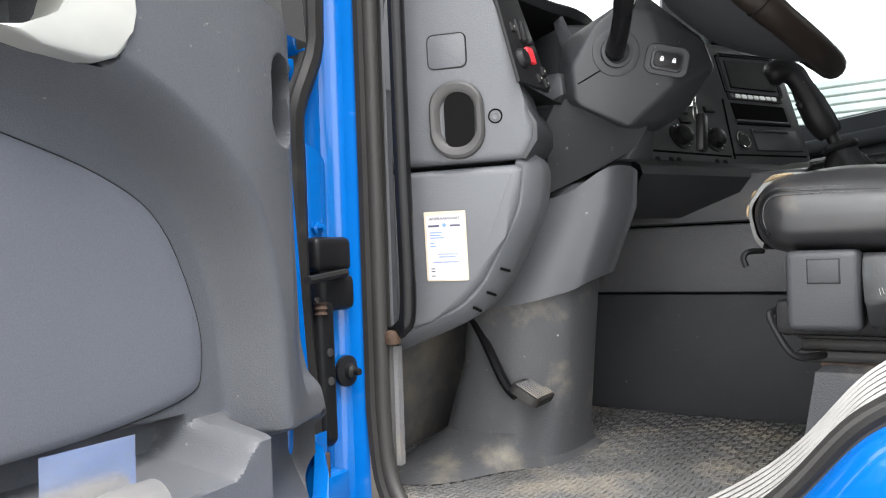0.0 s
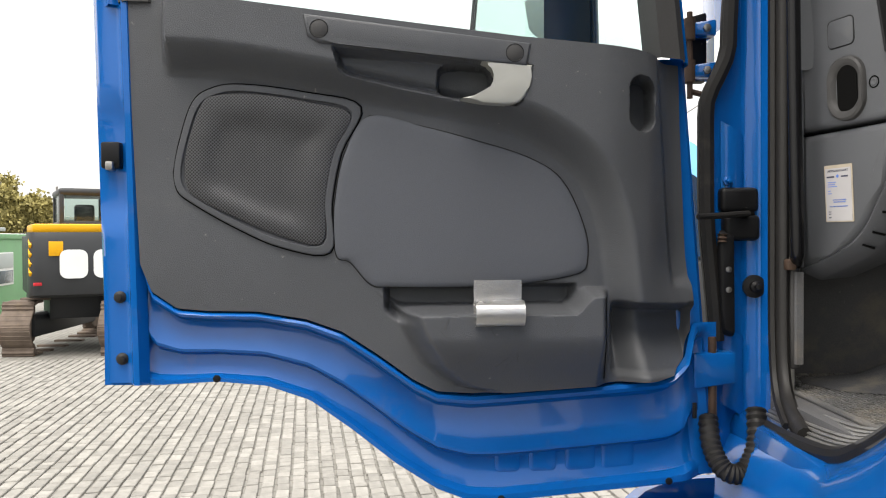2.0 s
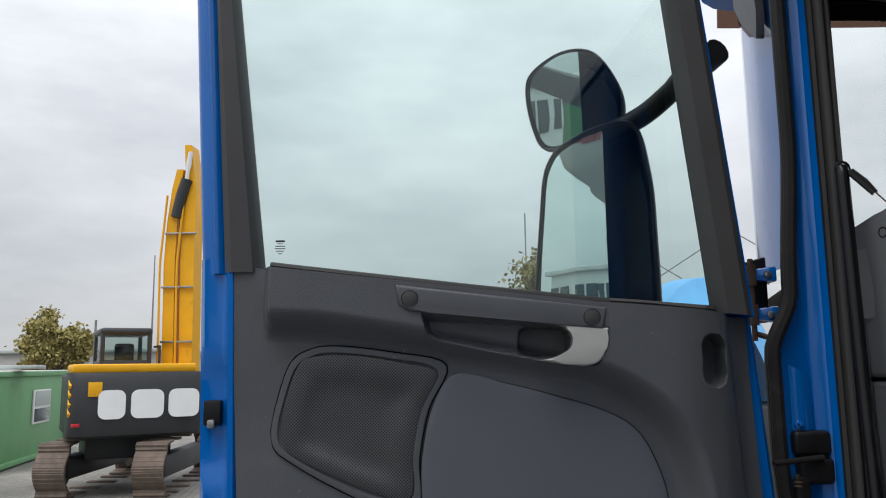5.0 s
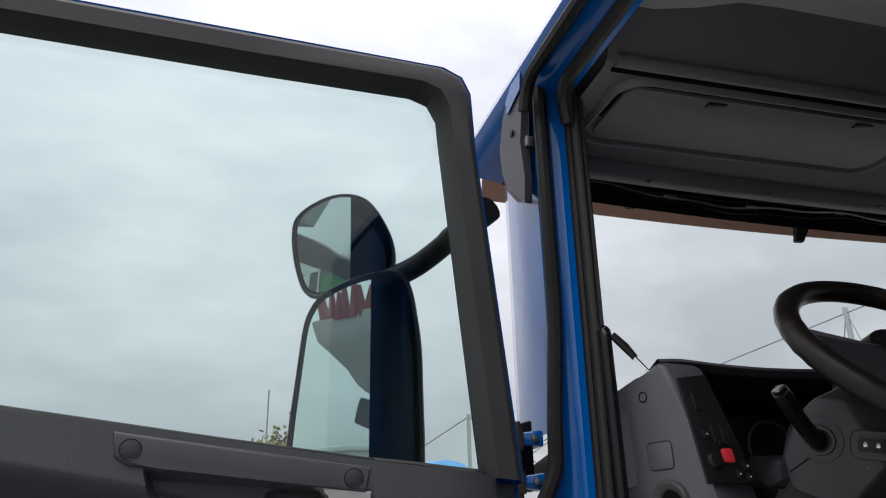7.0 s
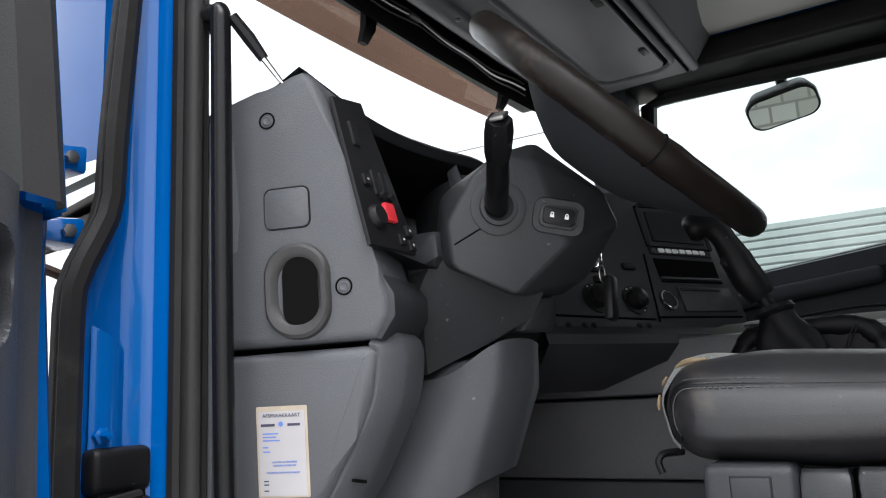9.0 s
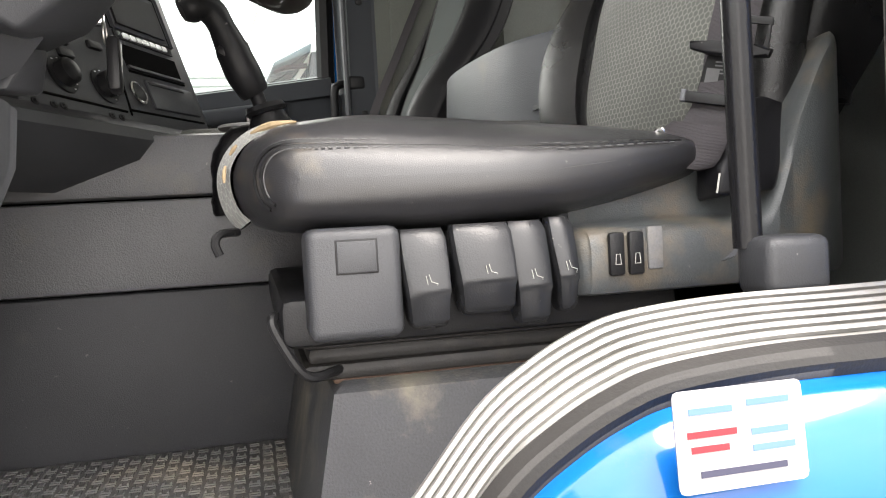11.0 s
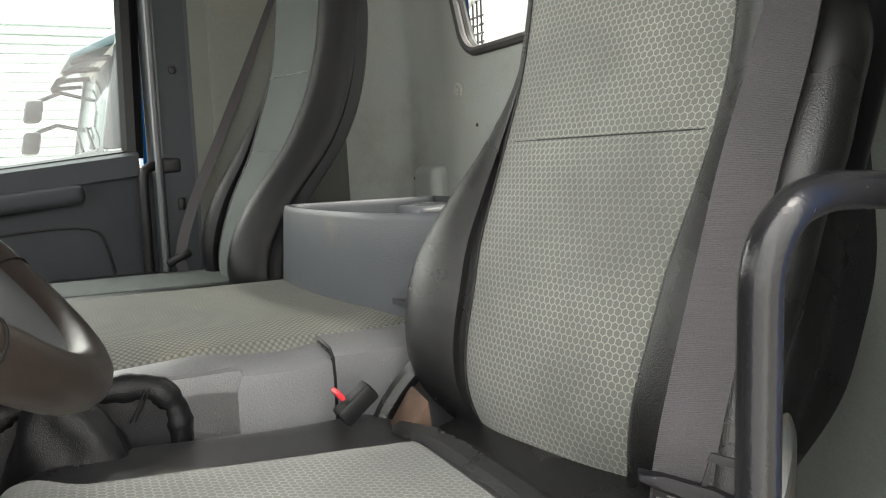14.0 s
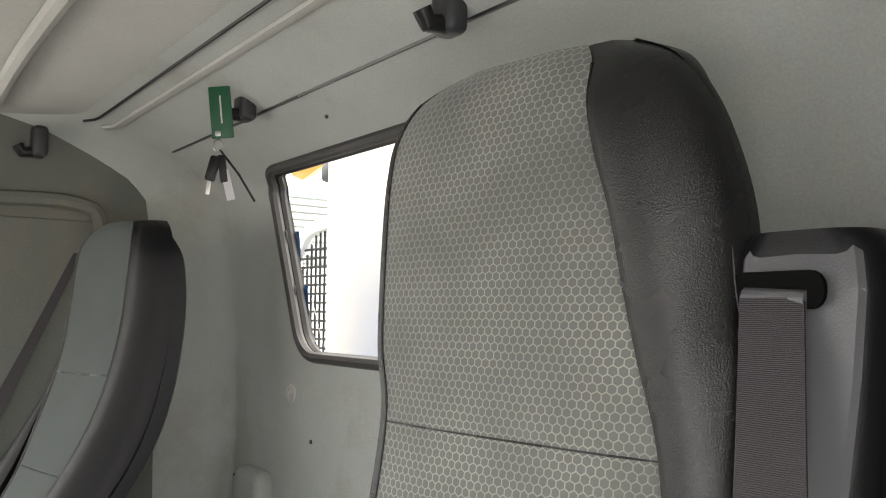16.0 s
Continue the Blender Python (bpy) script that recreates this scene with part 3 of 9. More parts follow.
def door_trim():
    bm = bmesh.new()
    rows = 240
    at = [0.035 + 0.27 * i / 120 for i in range(120)] + [0.305 + 0.455 * i / 200 for i in range(200)] + [0.76 + 0.29 * i / 50 for i in range(51)]
    cols = len(at) - 1
    verts = []
    m = on_door()
    for j in range(rows + 1):
        line = []
        for i, s0 in enumerate(at):
            zb, zt = lerp_table(TRIM_BOTTOM, s0), lerp_table(BELT, s0)
            z = zb + (zt - zb) * j / rows
            s = s0 + max(0.0, z - 2.15) * 0.045
            h = trim_height(s, z)
            if i in (0, cols) or j in (0, rows):
                h -= 0.03
            line.append(bm.verts.new(m @ Vector((s, z, h))))
        verts.append(line)
    for a, b in zip(verts, verts[1:]):
        for i in range(cols):
            bm.faces.new((a[i], a[i + 1], b[i + 1], b[i]))
    return bm


door = thing("cab_door", (HINGE.x, HINGE.y, 1.8), "wide open blue truck door with dark grey moulded trim", "door")
part("pocket_seam", tube([on_door() @ Vector((0.213, z, trim_height(0.213, z) + 0.0004)) for z in [2.02 + 0.006 * k for k in range(26)]], 0.0016, 5), M["void"], door)
part("door_trim", door_trim(), M["door_plastic"], door, "dark grey grained plastic trim panel")

# blue pressed shell: lower band, rear edge, hinge edge and outer skin
bm = bmesh.new()
strip = [(0.0, -0.02), (0.02, 0.000), (0.05, 0.004), (0.085, 0.000), (0.12, -0.030), (0.16, -0.038), (0.36, -0.030), (0.53, -0.020), (0.565, -0.022), (0.59, -0.036), (0.63, -0.046), (0.80, -0.042), (0.885, -0.036), (0.91, -0.026), (0.93, -0.020), (0.985, -0.020), (1.0, -0.026), (1.0, -0.088)]
rings = []
for i in range(121):
    s = -0.028 + (1.122 + 0.028) * i / 120
    zt = lerp_table(TRIM_BOTTOM, s) if s < 1.045 else 2.25
    zb = lerp_table(SHELL_BOTTOM, s)
    fade = smooth_step(1.075, 1.03, s) * smooth_step(-0.02, 0.05, s)
    rings.append([on_door() @ Vector((s, zt + (zb - zt) * f, -0.030 - 0.028 * smooth_step(0.05, 0.0, s) + (h + 0.030) * fade if h > -0.08 else h)) for f, h in strip])
loft(rings, closed=False, bm=bm)
for edge_strip in ([(1.038, -0.02), (1.050, 0.003), (1.060, 0.003), (1.072, -0.022), (1.080, -0.026), (1.112, -0.028), (1.122, -0.040), (1.126, -0.088)],):
    rings = []
    for k in range(31):
        z = 2.02 + (2.73 - 2.02) * k / 30
        dent = 0.012 * smooth_step(2.30, 2.34, z) * smooth_step(2.54, 2.50, z)
        rings.append([on_door() @ Vector((s + (z - 2.02) * 0.024, z, h - (dent if 1.06 < s < 1.115 else 0))) for s, h in edge_strip])
    loft(rings, closed=False, bm=bm)
rings = []
for k in range(21):
    z = 1.82 + (2.62 - 1.82) * k / 20
    rings.append([on_door() @ Vector((s + (z - 1.82) * 0.075, z, h)) for s, h in ((0.045, -0.06), (0.02, -0.05), (-0.016, -0.052), (-0.024, -0.06), (-0.026, -0.095))])
loft(rings, closed=False, bm=bm)
skin = [(s, z) for s, z in SHELL_BOTTOM] + [(1.142, 2.72), (0.045, 2.62)]
prism(skin, on_door(-0.096), 0.01, bm=bm)
part("door_shell", bm, M["blue"], door, "glossy blue painted steel shell")

GLASS_LINE = [(1.013, 2.700), (1.077, 3.281), (1.082, 3.345), (1.068, 3.378), (1.035, 3.392), (0.6, 3.396), (0.25, 3.404), (0.21, 3.392), (0.190, 3.355), (0.184, 3.281), (0.116, 2.612)]
FRAME_LINE = [(1.086, 2.700), (1.118, 3.281), (1.122, 3.39), (1.105, 3.435), (1.06, 3.455), (0.6, 3.460), (0.19, 3.464), (0.145, 3.447), (0.127, 3.41), (0.120, 3.281), (0.051, 2.606)]
OUTER_LINE = [(1.141, 2.700), (1.171, 3.281), (1.175, 3.42), (1.150, 3.465), (1.09, 3.484), (0.6, 3.488), (0.17, 3.490), (0.130, 3.472), (0.110, 3.43), (0.104, 3.281), (0.033, 2.606)]


def door_ring(a, b, rows):
    """A pressed ring between two outlines: rows of (share from a to b, height)."""
    return loft([[on_door() @ Vector((p[0] + (q[0] - p[0]) * f, p[1] + (q[1] - p[1]) * f, h)) for p, q in zip(a, b)] for f, h in rows], closed=False)


part("window_frame", door_ring(GLASS_LINE, FRAME_LINE, [(0.0, -0.055), (-0.02, -0.04), (0.05, -0.012), (0.2, 0.006), (0.75, 0.008), (0.95, -0.002), (1.0, -0.02)]), M["trim"], door, "dark grey plastic window surround")
part("window_rim", door_ring(FRAME_LINE, OUTER_LINE, [(0.0, -0.022), (0.15, -0.014), (0.3, -0.012), (0.45, -0.026), (0.75, -0.03), (0.9, -0.04), (1.0, -0.06), (1.0, -0.09), (0.2, -0.095)]), M["blue"], door, "blue painted window rim")
pane = part("window_pane", prism(GLASS_LINE, on_door(-0.05), 0.004), M["door_glass"], door, "green tinted side window", smooth=False)
pane.visible_shadow = False
part("window_seal", tube([on_door(-0.028) @ Vector((s, z, 0)) for s, z in ((1.0, 2.716), (0.6, 2.668), (0.349, 2.640), (0.12, 2.621))], 0.008, 8), M["rubber"], door, "black rubber window seal")
part("window_lip", tube([on_door(-0.018) @ Vector((s, z, 0)) for s, z in ((0.33, 2.640), (0.25, 2.634), (0.14, 2.622))], 0.006, 6), M["trim"], door)

# maker's stamp on the glass: unreadable small print
for row, (w, hgt) in enumerate(((0.018, 0.004), (0.011, 0.0012), (0.020, 0.0016), (0.021, 0.0016), (0.016, 0.0016), (0.008, 0.0012))):
    part("glass_stamp", box(on_door(-0.0452) @ Vector((0.985 - 0.0, 2.768 - 0.005 * row, 0)), (w, 0.0006, hgt), Matrix((DOOR_U, DOOR_N, (0, 0, 1))).transposed().to_3x3(), bevel=0), M["ink"], door, smooth=False)

# speaker
RING = [(0.987, 2.399), (0.977, 2.452), (0.954, 2.522), (0.921, 2.548), (0.867, 2.556), (0.751, 2.542), (0.655, 2.517), (0.690, 2.435), (0.708, 2.343), (0.711, 2.255), (0.798, 2.264), (0.883, 2.302), (0.958, 2.346), (0.981, 2.367)]
GRILLE = [(0.968, 2.40), (0.962, 2.45), (0.938, 2.520), (0.911, 2.537), (0.836, 2.539), (0.735, 2.523), (0.672, 2.503), (0.702, 2.435), (0.719, 2.355), (0.724, 2.272), (0.790, 2.281), (0.880, 2.318), (0.947, 2.352), (0.964, 2.373)]
part("speaker_surround", pad([tuple(v) for v in curve_points(RING, 5, True)], on_door(), [(0, -0.006), (0.001, 0.003), (0.008, 0.0055), (0.02, 0.006), (0.085, 0.006), (0.10, 0.002), (0.2, -0.004)]), M["door_plastic"], door, "smooth speaker surround")
part("surround_gap", tube([on_door() @ Vector((v[0], v[1], trim_height(v[0], v[1]) + 0.001)) for v in curve_points(RING + RING[:1], 5)], 0.0022, 6), M["void"], door)


def grille_material():
    m = bpy.data.materials.new("perforated_speaker_grille")
    m.use_nodes = True
    n, l = m.node_tree.nodes, m.node_tree.links
    p = n["Principled BSDF"]
    uv = n.new("ShaderNodeTexCoord")
    mp = n.new("ShaderNodeMapping")
    mp.inputs["Rotation"].default_value = (0, radians(45), 0)
    v = n.new("ShaderNodeTexVoronoi")
    v.voronoi_dimensions = "3D"
    v.inputs["Scale"].default_value, v.inputs["Randomness"].default_value = 235.0, 0.0
    flat = n.new("ShaderNodeVectorMath")
    flat.operation = "MULTIPLY"
    flat.inputs[1].default_value = (1, 0, 1)
    l.new(uv.outputs["Object"], mp.inputs[0]), l.new(mp.outputs[0], flat.inputs[0]), l.new(flat.outputs[0], v.inputs["Vector"])
    r = n.new("ShaderNodeValToRGB")
    r.color_ramp.elements[0].position, r.color_ramp.elements[0].color = 0.33, (0.002, 0.002, 0.002, 1)
    r.color_ramp.elements[1].position, r.color_ramp.elements[1].color = 0.42, (0.060, 0.060, 0.066, 1)
    dust = n.new("ShaderNodeTexNoise")
    dust.inputs["Scale"].default_value, dust.inputs["Detail"].default_value = 14, 5
    l.new(uv.outputs["Object"], dust.inputs["Vector"])
    dr = n.new("ShaderNodeMapRange")
    dr.inputs[1].default_value, dr.inputs[2].default_value, dr.inputs[3].default_value, dr.inputs[4].default_value = 0.4, 0.8, 0.95, 1.25
    l.new(dust.outputs[0], dr.inputs[0])
    sc = n.new("ShaderNodeVectorMath")
    sc.operation = "SCALE"
    l.new(v.outputs["Distance"], r.inputs[0]), l.new(r.outputs[0], sc.inputs[0]), l.new(dr.outputs[0], sc.inputs["Scale"])
    l.new(sc.outputs[0], p.inputs["Base Color"])
    p.inputs["Roughness"].default_value = 0.5
    b = n.new("ShaderNodeBump")
    b.inputs["Strength"].default_value, b.inputs["Distance"].default_value = 0.8, 0.001
    l.new(r.outputs[0], b.inputs["Height"]), l.new(b.outputs[0], p.inputs["Normal"])
    return m


M["grille"] = grille_material()
part("speaker_grille", pad([tuple(v) for v in curve_points(GRILLE, 5, True)], on_door(), [(0, 0.002), (0.01, 0.0055), (0.05, 0.007), (0.30, 0.0075), (0.36, 0.0045), (0.6, 0.003)], centre=(0.85, 2.40)), M["grille"], door, "black perforated speaker grille")

INSERT = [(0.640, 2.502), (0.684, 2.438), (0.703, 2.354), (0.706, 2.29), (0.700, 2.246), (0.676, 2.236), (0.640, 2.196), (0.60, 2.191), (0.466, 2.190), (0.348, 2.197), (0.258, 2.213), (0.240, 2.238), (0.245, 2.296), (0.286, 2.384), (0.35, 2.427), (0.455, 2.460), (0.539, 2.482)]
part("trim_insert", pad([tuple(v) for v in curve_points(INSERT, 5, True)], on_door(), [(0, -0.010), (0.002, -0.002), (0.008, 0.003), (0.03, 0.005), (0.08, 0.006), (0.2, 0.0065), (0.5, 0.007)]), M["insert"], door, "smooth blue-grey padded insert")
part("insert_gap", tube([on_door() @ Vector((v[0], v[1], max(trim_height(v[0], v[1]), -0.004) + 0.0008)) for v in curve_points(INSERT + INSERT[:1], 5)], 0.0009, 6), M["rubber"], door)
# pressed fields along the shell's lower band, and light scratches on the pocket
for s0, s1 in ((0.14, 0.205), (0.215, 0.275), (0.29, 0.345), (0.36, 0.41)):
    part("shell_pressing", pad([(s0 + (s1 - s0) / 2 + x, 1.866 + y) for x, y in rounded(s1 - s0, 0.062, 0.010, 3)], on_door(-0.046), [(0, -0.003), (0.05, 0.004), (0.12, 0.005), (0.4, 0.005)]), M["blue"], door)
scratch_rng = random.Random(5)
for k in range(14):
    s, z, lean = scratch_rng.uniform(0.26, 0.52), scratch_rng.uniform(2.04, 2.13), scratch_rng.uniform(-0.02, 0.02)
    part("scratch", tube([on_door() @ Vector((s + lean * q, z + 0.018 * q, trim_height(s + lean * q, z + 0.018 * q) + 0.0002)) for q in (0, 0.25, 0.5, 0.75, 1)], 0.00045, 4), M["stitch"], door)

# grab bar with its two screw covers, release handle
BAR = [(0.752, 2.668), (0.355, 2.621), (0.362, 2.580), (0.55, 2.601), (0.69, 2.615), (0.725, 2.617), (0.745, 2.630)]
part("grab_bar", prism([tuple(v) for v in BAR], on_door(0.018), 0.046, bevel=0.006, seg=3), M["door_plastic"], door)
for s, z in ((0.724, 2.641), (0.384, 2.603)):
    part("screw_cover", lathe([(0.0150, 0.0), (0.0150, 0.0022), (0.0135, 0.0030), (0.001, 0.0032)], on_door(0.0615, s, z), 24), M["trim"], door)
    part("cover_ring", tube([on_door(0.0642, s, z) @ Vector((0.0155 * math.cos(a), 0.0155 * math.sin(a), 0)) for a in (2 * math.pi * k / 24 for k in range(25))], 0.0008, 5), M["black"], door)
part("release_handle", prism([(0.446, 2.590), (0.352, 2.583), (0.354, 2.562), (0.358, 2.545), (0.364, 2.530), (0.373, 2.520), (0.385, 2.515), (0.40, 2.513), (0.44, 2.517), (0.478, 2.524), (0.455, 2.529), (0.435, 2.535), (0.424, 2.542), (0.418, 2.553), (0.417, 2.566), (0.421, 2.578), (0.430, 2.586)], on_door(0.016), 0.046, bevel=0.004, seg=3), M["handle"], door, "light grey plastic release handle")

# bolts, lock and seam on the rear edge
for s, z in ((1.092, 2.176), (1.089, 2.064)):
    part("edge_bolt", lathe([(0.011, 0), (0.011, 0.004), (0.006, 0.007), (0.006, 0.012), (0.001, 0.013)], on_door(-0.027, s, z), 12), M["rubber"], door)
lock = part("door_lock", box(on_door(-0.034) @ Vector((1.105, 2.432, 0)), (0.034, 0.03, 0.048), Matrix((DOOR_U, DOOR_N, (0, 0, 1))).transposed().to_3x3(), 0.004), M["black"], door)
part("latch_claw", box(on_door(-0.018) @ Vector((1.104, 2.412, 0)), (0.014, 0.02, 0.016), Matrix((DOOR_U, DOOR_N, (0, 0, 1))).transposed().to_3x3(), 0.003), M["steel"], lock)
for s in (0.92, 0.40, 0.08):
    part("drain_plug", lathe([(0.007, 0), (0.007, 0.002), (0.002, 0.003)], on_door(-0.0205, s, lerp_table(SHELL_BOTTOM, s) + 0.007), 10), M["black"], door)
part("wear_stop", box(on_door(0.0) @ Vector((0.03, 1.95, -0.02)), (0.008, 0.006, 0.03), None, 0.002), M["black"], door)

# clip of bent steel hung over the pocket's lip
clip = thing("pocket_clip", tuple(on_door(0.05, 0.42, 2.13).translation), "shiny bent steel holder clipped over the door pocket", "holder")
roll = [(0.092 + 0.022 * math.cos(a), 2.150 + 0.022 * math.sin(a)) for a in (math.pi - 0.2 + 2 * math.pi * k / 22 * 0.94 for k in range(23))]
for name, prof in (("clip_plate", [(0.070, 2.206), (0.0695, 2.180), (0.070, 2.152)]), ("clip_roll", roll)):
    bm = loft([[on_door() @ Vector((s, z, h)) for h, z in prof] for s in (0.375, 0.459)], closed=False)
    bmesh.ops.solidify(bm, geom=bm.faces[:], thickness=0.002)
    part(name, bm, M["clip_steel"], clip)

# outside mirrors on their arm
mirror_arm = thing("door_mirror", (-0.16, 1.25, 2.6), "black truck mirror pair on a curved arm", "mirror")
part("arm", tube(curve_points([(-0.11, 1.16, 3.20), (-0.17, 1.28, 3.165), (-0.24, 1.34, 3.115), (-0.33, 1.38, 3.075)], 6), [0.03] * 7 + [0.026] * 12, 12), M["black"], mirror_arm)


def mirror_unit(name, outline, yaw, at, deep, label, edge, tilt):
    """A rounded housing whose glass looks back past the cab."""
    m = Matrix.Translation(at) @ Matrix.Rotation(radians(yaw), 4, "Z") @ Matrix(((1, 0, 0, 0), (0, 0, -1, 0), (0, 1, 0, 0), (0, 0, 0, 1))) @ Matrix.Rotation(radians(tilt), 4, "X")
    o = [tuple(v) for v in curve_points(outline, 5, True)]
    house = part(name, pad(o, m, [(0.04, 0.002), (0.0, 0.006), (-0.02, 0.0), (-0.02, -0.03), (0.02, -0.6 * deep), (0.2, -0.92 * deep), (0.5, -deep)]), M["black"], mirror_arm, label)
    face = [(min(x * 0.90, edge), y * 0.94) for x, y in o]
    part("mirror_glass", pad(face, m, [(0, 0.001), (0.0, 0.004), (0.5, 0.0042), (0.8, 0.0043)]), M["mirror"], house, "mirror glass", smooth=True)
    return house


mirror_unit("main_mirror", [(-0.112, 0.06), (-0.085, 0.175), (-0.02, 0.222), (0.06, 0.245), (0.125, 0.235), (0.150, 0.14), (0.160, 0.0), (0.150, -0.30), (0.03, -0.33), (-0.125, -0.30)], -20, (-0.385, 1.37, 2.85), 0.09, "tall black mirror housing", 0.048, 0)
mirror_unit("wide_mirror", [(-0.118, 0.02), (-0.100, 0.075), (-0.02, 0.118), (0.060, 0.105), (0.115, 0.02), (0.125, -0.05), (0.10, -0.085), (0.0, -0.118), (-0.075, -0.125), (-0.105, -0.07)], -16, (-0.405, 1.40, 3.185), 0.10, "small wide-angle mirror housing", 0.022, 7)


# ---- cab body round the doorway ----
cab = thing("cab_body", (0.0, 0.6, 1.4), "bright blue truck cab body round the open doorway", "truck cab")


def upright(rows, zs, shift=lambda z: (0, 0)):
    """A strip of (x, y) points carried up through the heights."""
    return loft([[(x + shift(z)[0], y + shift(z)[1], z) for x, y in rows] for z in zs], closed=False)


ZS = [1.85 + (3.52 - 1.85) * k / 60 for k in range(61)]
kink = lambda z: -0.045 * smooth_step(2.66, 2.53, z) + 0.020 * smooth_step(2.36, 2.05, z) + 0.02 * smooth_step(2.65, 3.0, z)
# blue front pillar: door face with a stepped channel
bm = loft([[(0.004 + kink(z), 1.150, z), (0.014 + 0.8 * kink(z), 1.152, z), (0.020 + 0.4 * kink(z), 1.166, z), (0.034, 1.168, z), (0.044, 1.158, z), (0.066, 1.150, z), (0.078, 1.13, z)] for z in ZS], closed=False)
part("front_pillar", bm, M["blue"], cab)
for z0 in (2.455, 2.05):
    part("pressing", loft([[(x, y, z0 + dz + 0.6 * (0.03 - x)) for x, y in ((-0.012, 1.153), (0.004, 1.146), (0.020, 1.150), (0.034, 1.160))] for dz in (0.03, 0.024, 0.0, -0.10, -0.13)] , closed=False), M["blue"], cab)
part("outer_door_seal", tube([(0.002 + kink(z), 1.142, z) for z in ZS[8:]], 0.0125, 8, squash=1.2), M["rubber"], cab, "black rubber door seal")
part("seal_lip", tube([(-0.009 + kink(z), 1.150, z) for z in ZS[8:]], 0.006, 6), M["rubber"], cab)
part("inner_door_seal", tube([(0.096, 1.122, z) for z in ZS[:10:-1]] + [tuple(v) for v in curve_points([(0.096, 1.122, 2.12), (0.094, 1.112, 2.03), (0.086, 1.075, 1.975), (0.07, 1.0, 1.945), (0.055, 0.93, 1.935)], 5)], 0.016, 10, squash=0.8), M["rubber"], cab, "black rubber inner seal")
part("seal_fold", tube([(0.080, 1.128, z) for z in ZS[:10:-1]] + [tuple(v) for v in curve_points([(0.080, 1.128, 2.12), (0.078, 1.115, 2.02), (0.070, 1.075, 1.965), (0.055, 1.0, 1.935)], 5)], 0.008, 6), M["rubber"], cab)
part("seal_ridge", tube([(0.112, 1.118, z) for z in ZS[14:]], 0.007, 6), M["rubber"], cab)
part("pillar_liner", upright([(0.117, 1.12), (0.122, 1.112), (0.136, 1.115), (0.15, 1.17)], [2.22 + 0.55 * k / 8 for k in range(9)]), M["dash"], cab)
part("liner_foot", upright([(0.112, 1.122), (0.118, 1.104), (0.132, 1.106), (0.145, 1.15)], [2.03 + 0.18 * k / 4 for k in range(5)]), M["dusty"], cab, "dirty grey liner strip")
# front corner and its skin
bm = loft([[(0.045, 1.175, z), (0.024, 1.20, z), (0.022, 1.28, z), (0.036, 1.42, z), (0.08, 1.56, z), (0.13, 1.62, z)] for z in (2.72, 2.76, 2.9, 3.2, 3.45, 3.58)], closed=False)
part("corner_panel", bm, M["blue"], cab, "blue front corner panel")

# lower side below the sill, with arch over the step well
SILL = [(1.16, 1.96), (1.10, 1.965), (0.98, 1.968), (0.80, 1.985), (0.70, 2.025), (0.60, 2.085), (0.54, 2.135), (0.48, 2.205), (0.44, 2.235), (0.40, 2.255), (0.36, 2.266), (0.28, 2.272), (0.18, 2.272), (0.06, 2.272)]
sill_line = curve_points(SILL, 5)
bm = loft([[(0.12, y, z - 0.05) for y, z in sill_line], [(0.06, y, z - 0.058) for y, z in sill_line], [(0.034, y, z - 0.058) for y, z in sill_line], [(0.018, y, z - 0.066) for y, z in sill_line], [(0.0, y, z - 0.09) for y, z in sill_line], [(-0.02, y, z - 0.13) for y, z in sill_line], [(-0.03, y, z - 0.4) for y, z in sill_line]], closed=False)
part("sill", bm, M["blue"], cab, "blue curved door sill")
part("sill_seal", tube([(0.043, y, z - 0.048) for y, z in sill_line], 0.015, 8), M["rubber"], cab, "black rubber sill seal")
for k in range(6):
    part("tread_rib", tube([(0.062 + 0.0085 * k, y, z - 0.031 + 0.0048 * k) for y, z in sill_line[4:]], 0.0034, 6), M["alu"], cab)
part("tread_plate", loft([[(0.054, y, z - 0.048), (0.056, y, z - 0.037), (0.110, y, z - 0.006), (0.117, y, z - 0.008), (0.125, y, z - 0.10)] for y, z in (tuple(v) for v in sill_line[4:])], closed=False), M["alu"], cab, "ribbed aluminium tread plate")
sticker = thing("sill_sticker", (-0.012, 0.36, 2.20), "white sticker with red and blue marks on the blue sill", "sticker")
st_m = axes((-0.013, 0.345, 2.196), (0, -1, 0), (0.10, 0, 1))
if st_m.col[2].x > 0:
    st_m = st_m @ Matrix.Diagonal((-1, 1, -1, 1))
part("sticker_sheet", prism(rounded(0.090, 0.062, 0.004, 2), st_m, 0.001), M["paper"], sticker, smooth=False)
for u, v, w, mat in ((-0.02, 0.018, 0.03, "blue_ink"), (0.02, 0.02, 0.03, "blue_ink"), (-0.02, 0.004, 0.034, "red"), (-0.022, -0.005, 0.026, "red"), (0.02, 0.002, 0.026, "blue_ink"), (0.022, -0.008, 0.030, "blue_ink"), (0.0, -0.02, 0.06, "ink")):
    part("print_bar", prism([(u - w / 2, v - 0.002), (u + w / 2, v - 0.002), (u + w / 2, v + 0.002), (u - w / 2, v + 0.002)], st_m, 0.0014), M[mat], sticker, smooth=False)
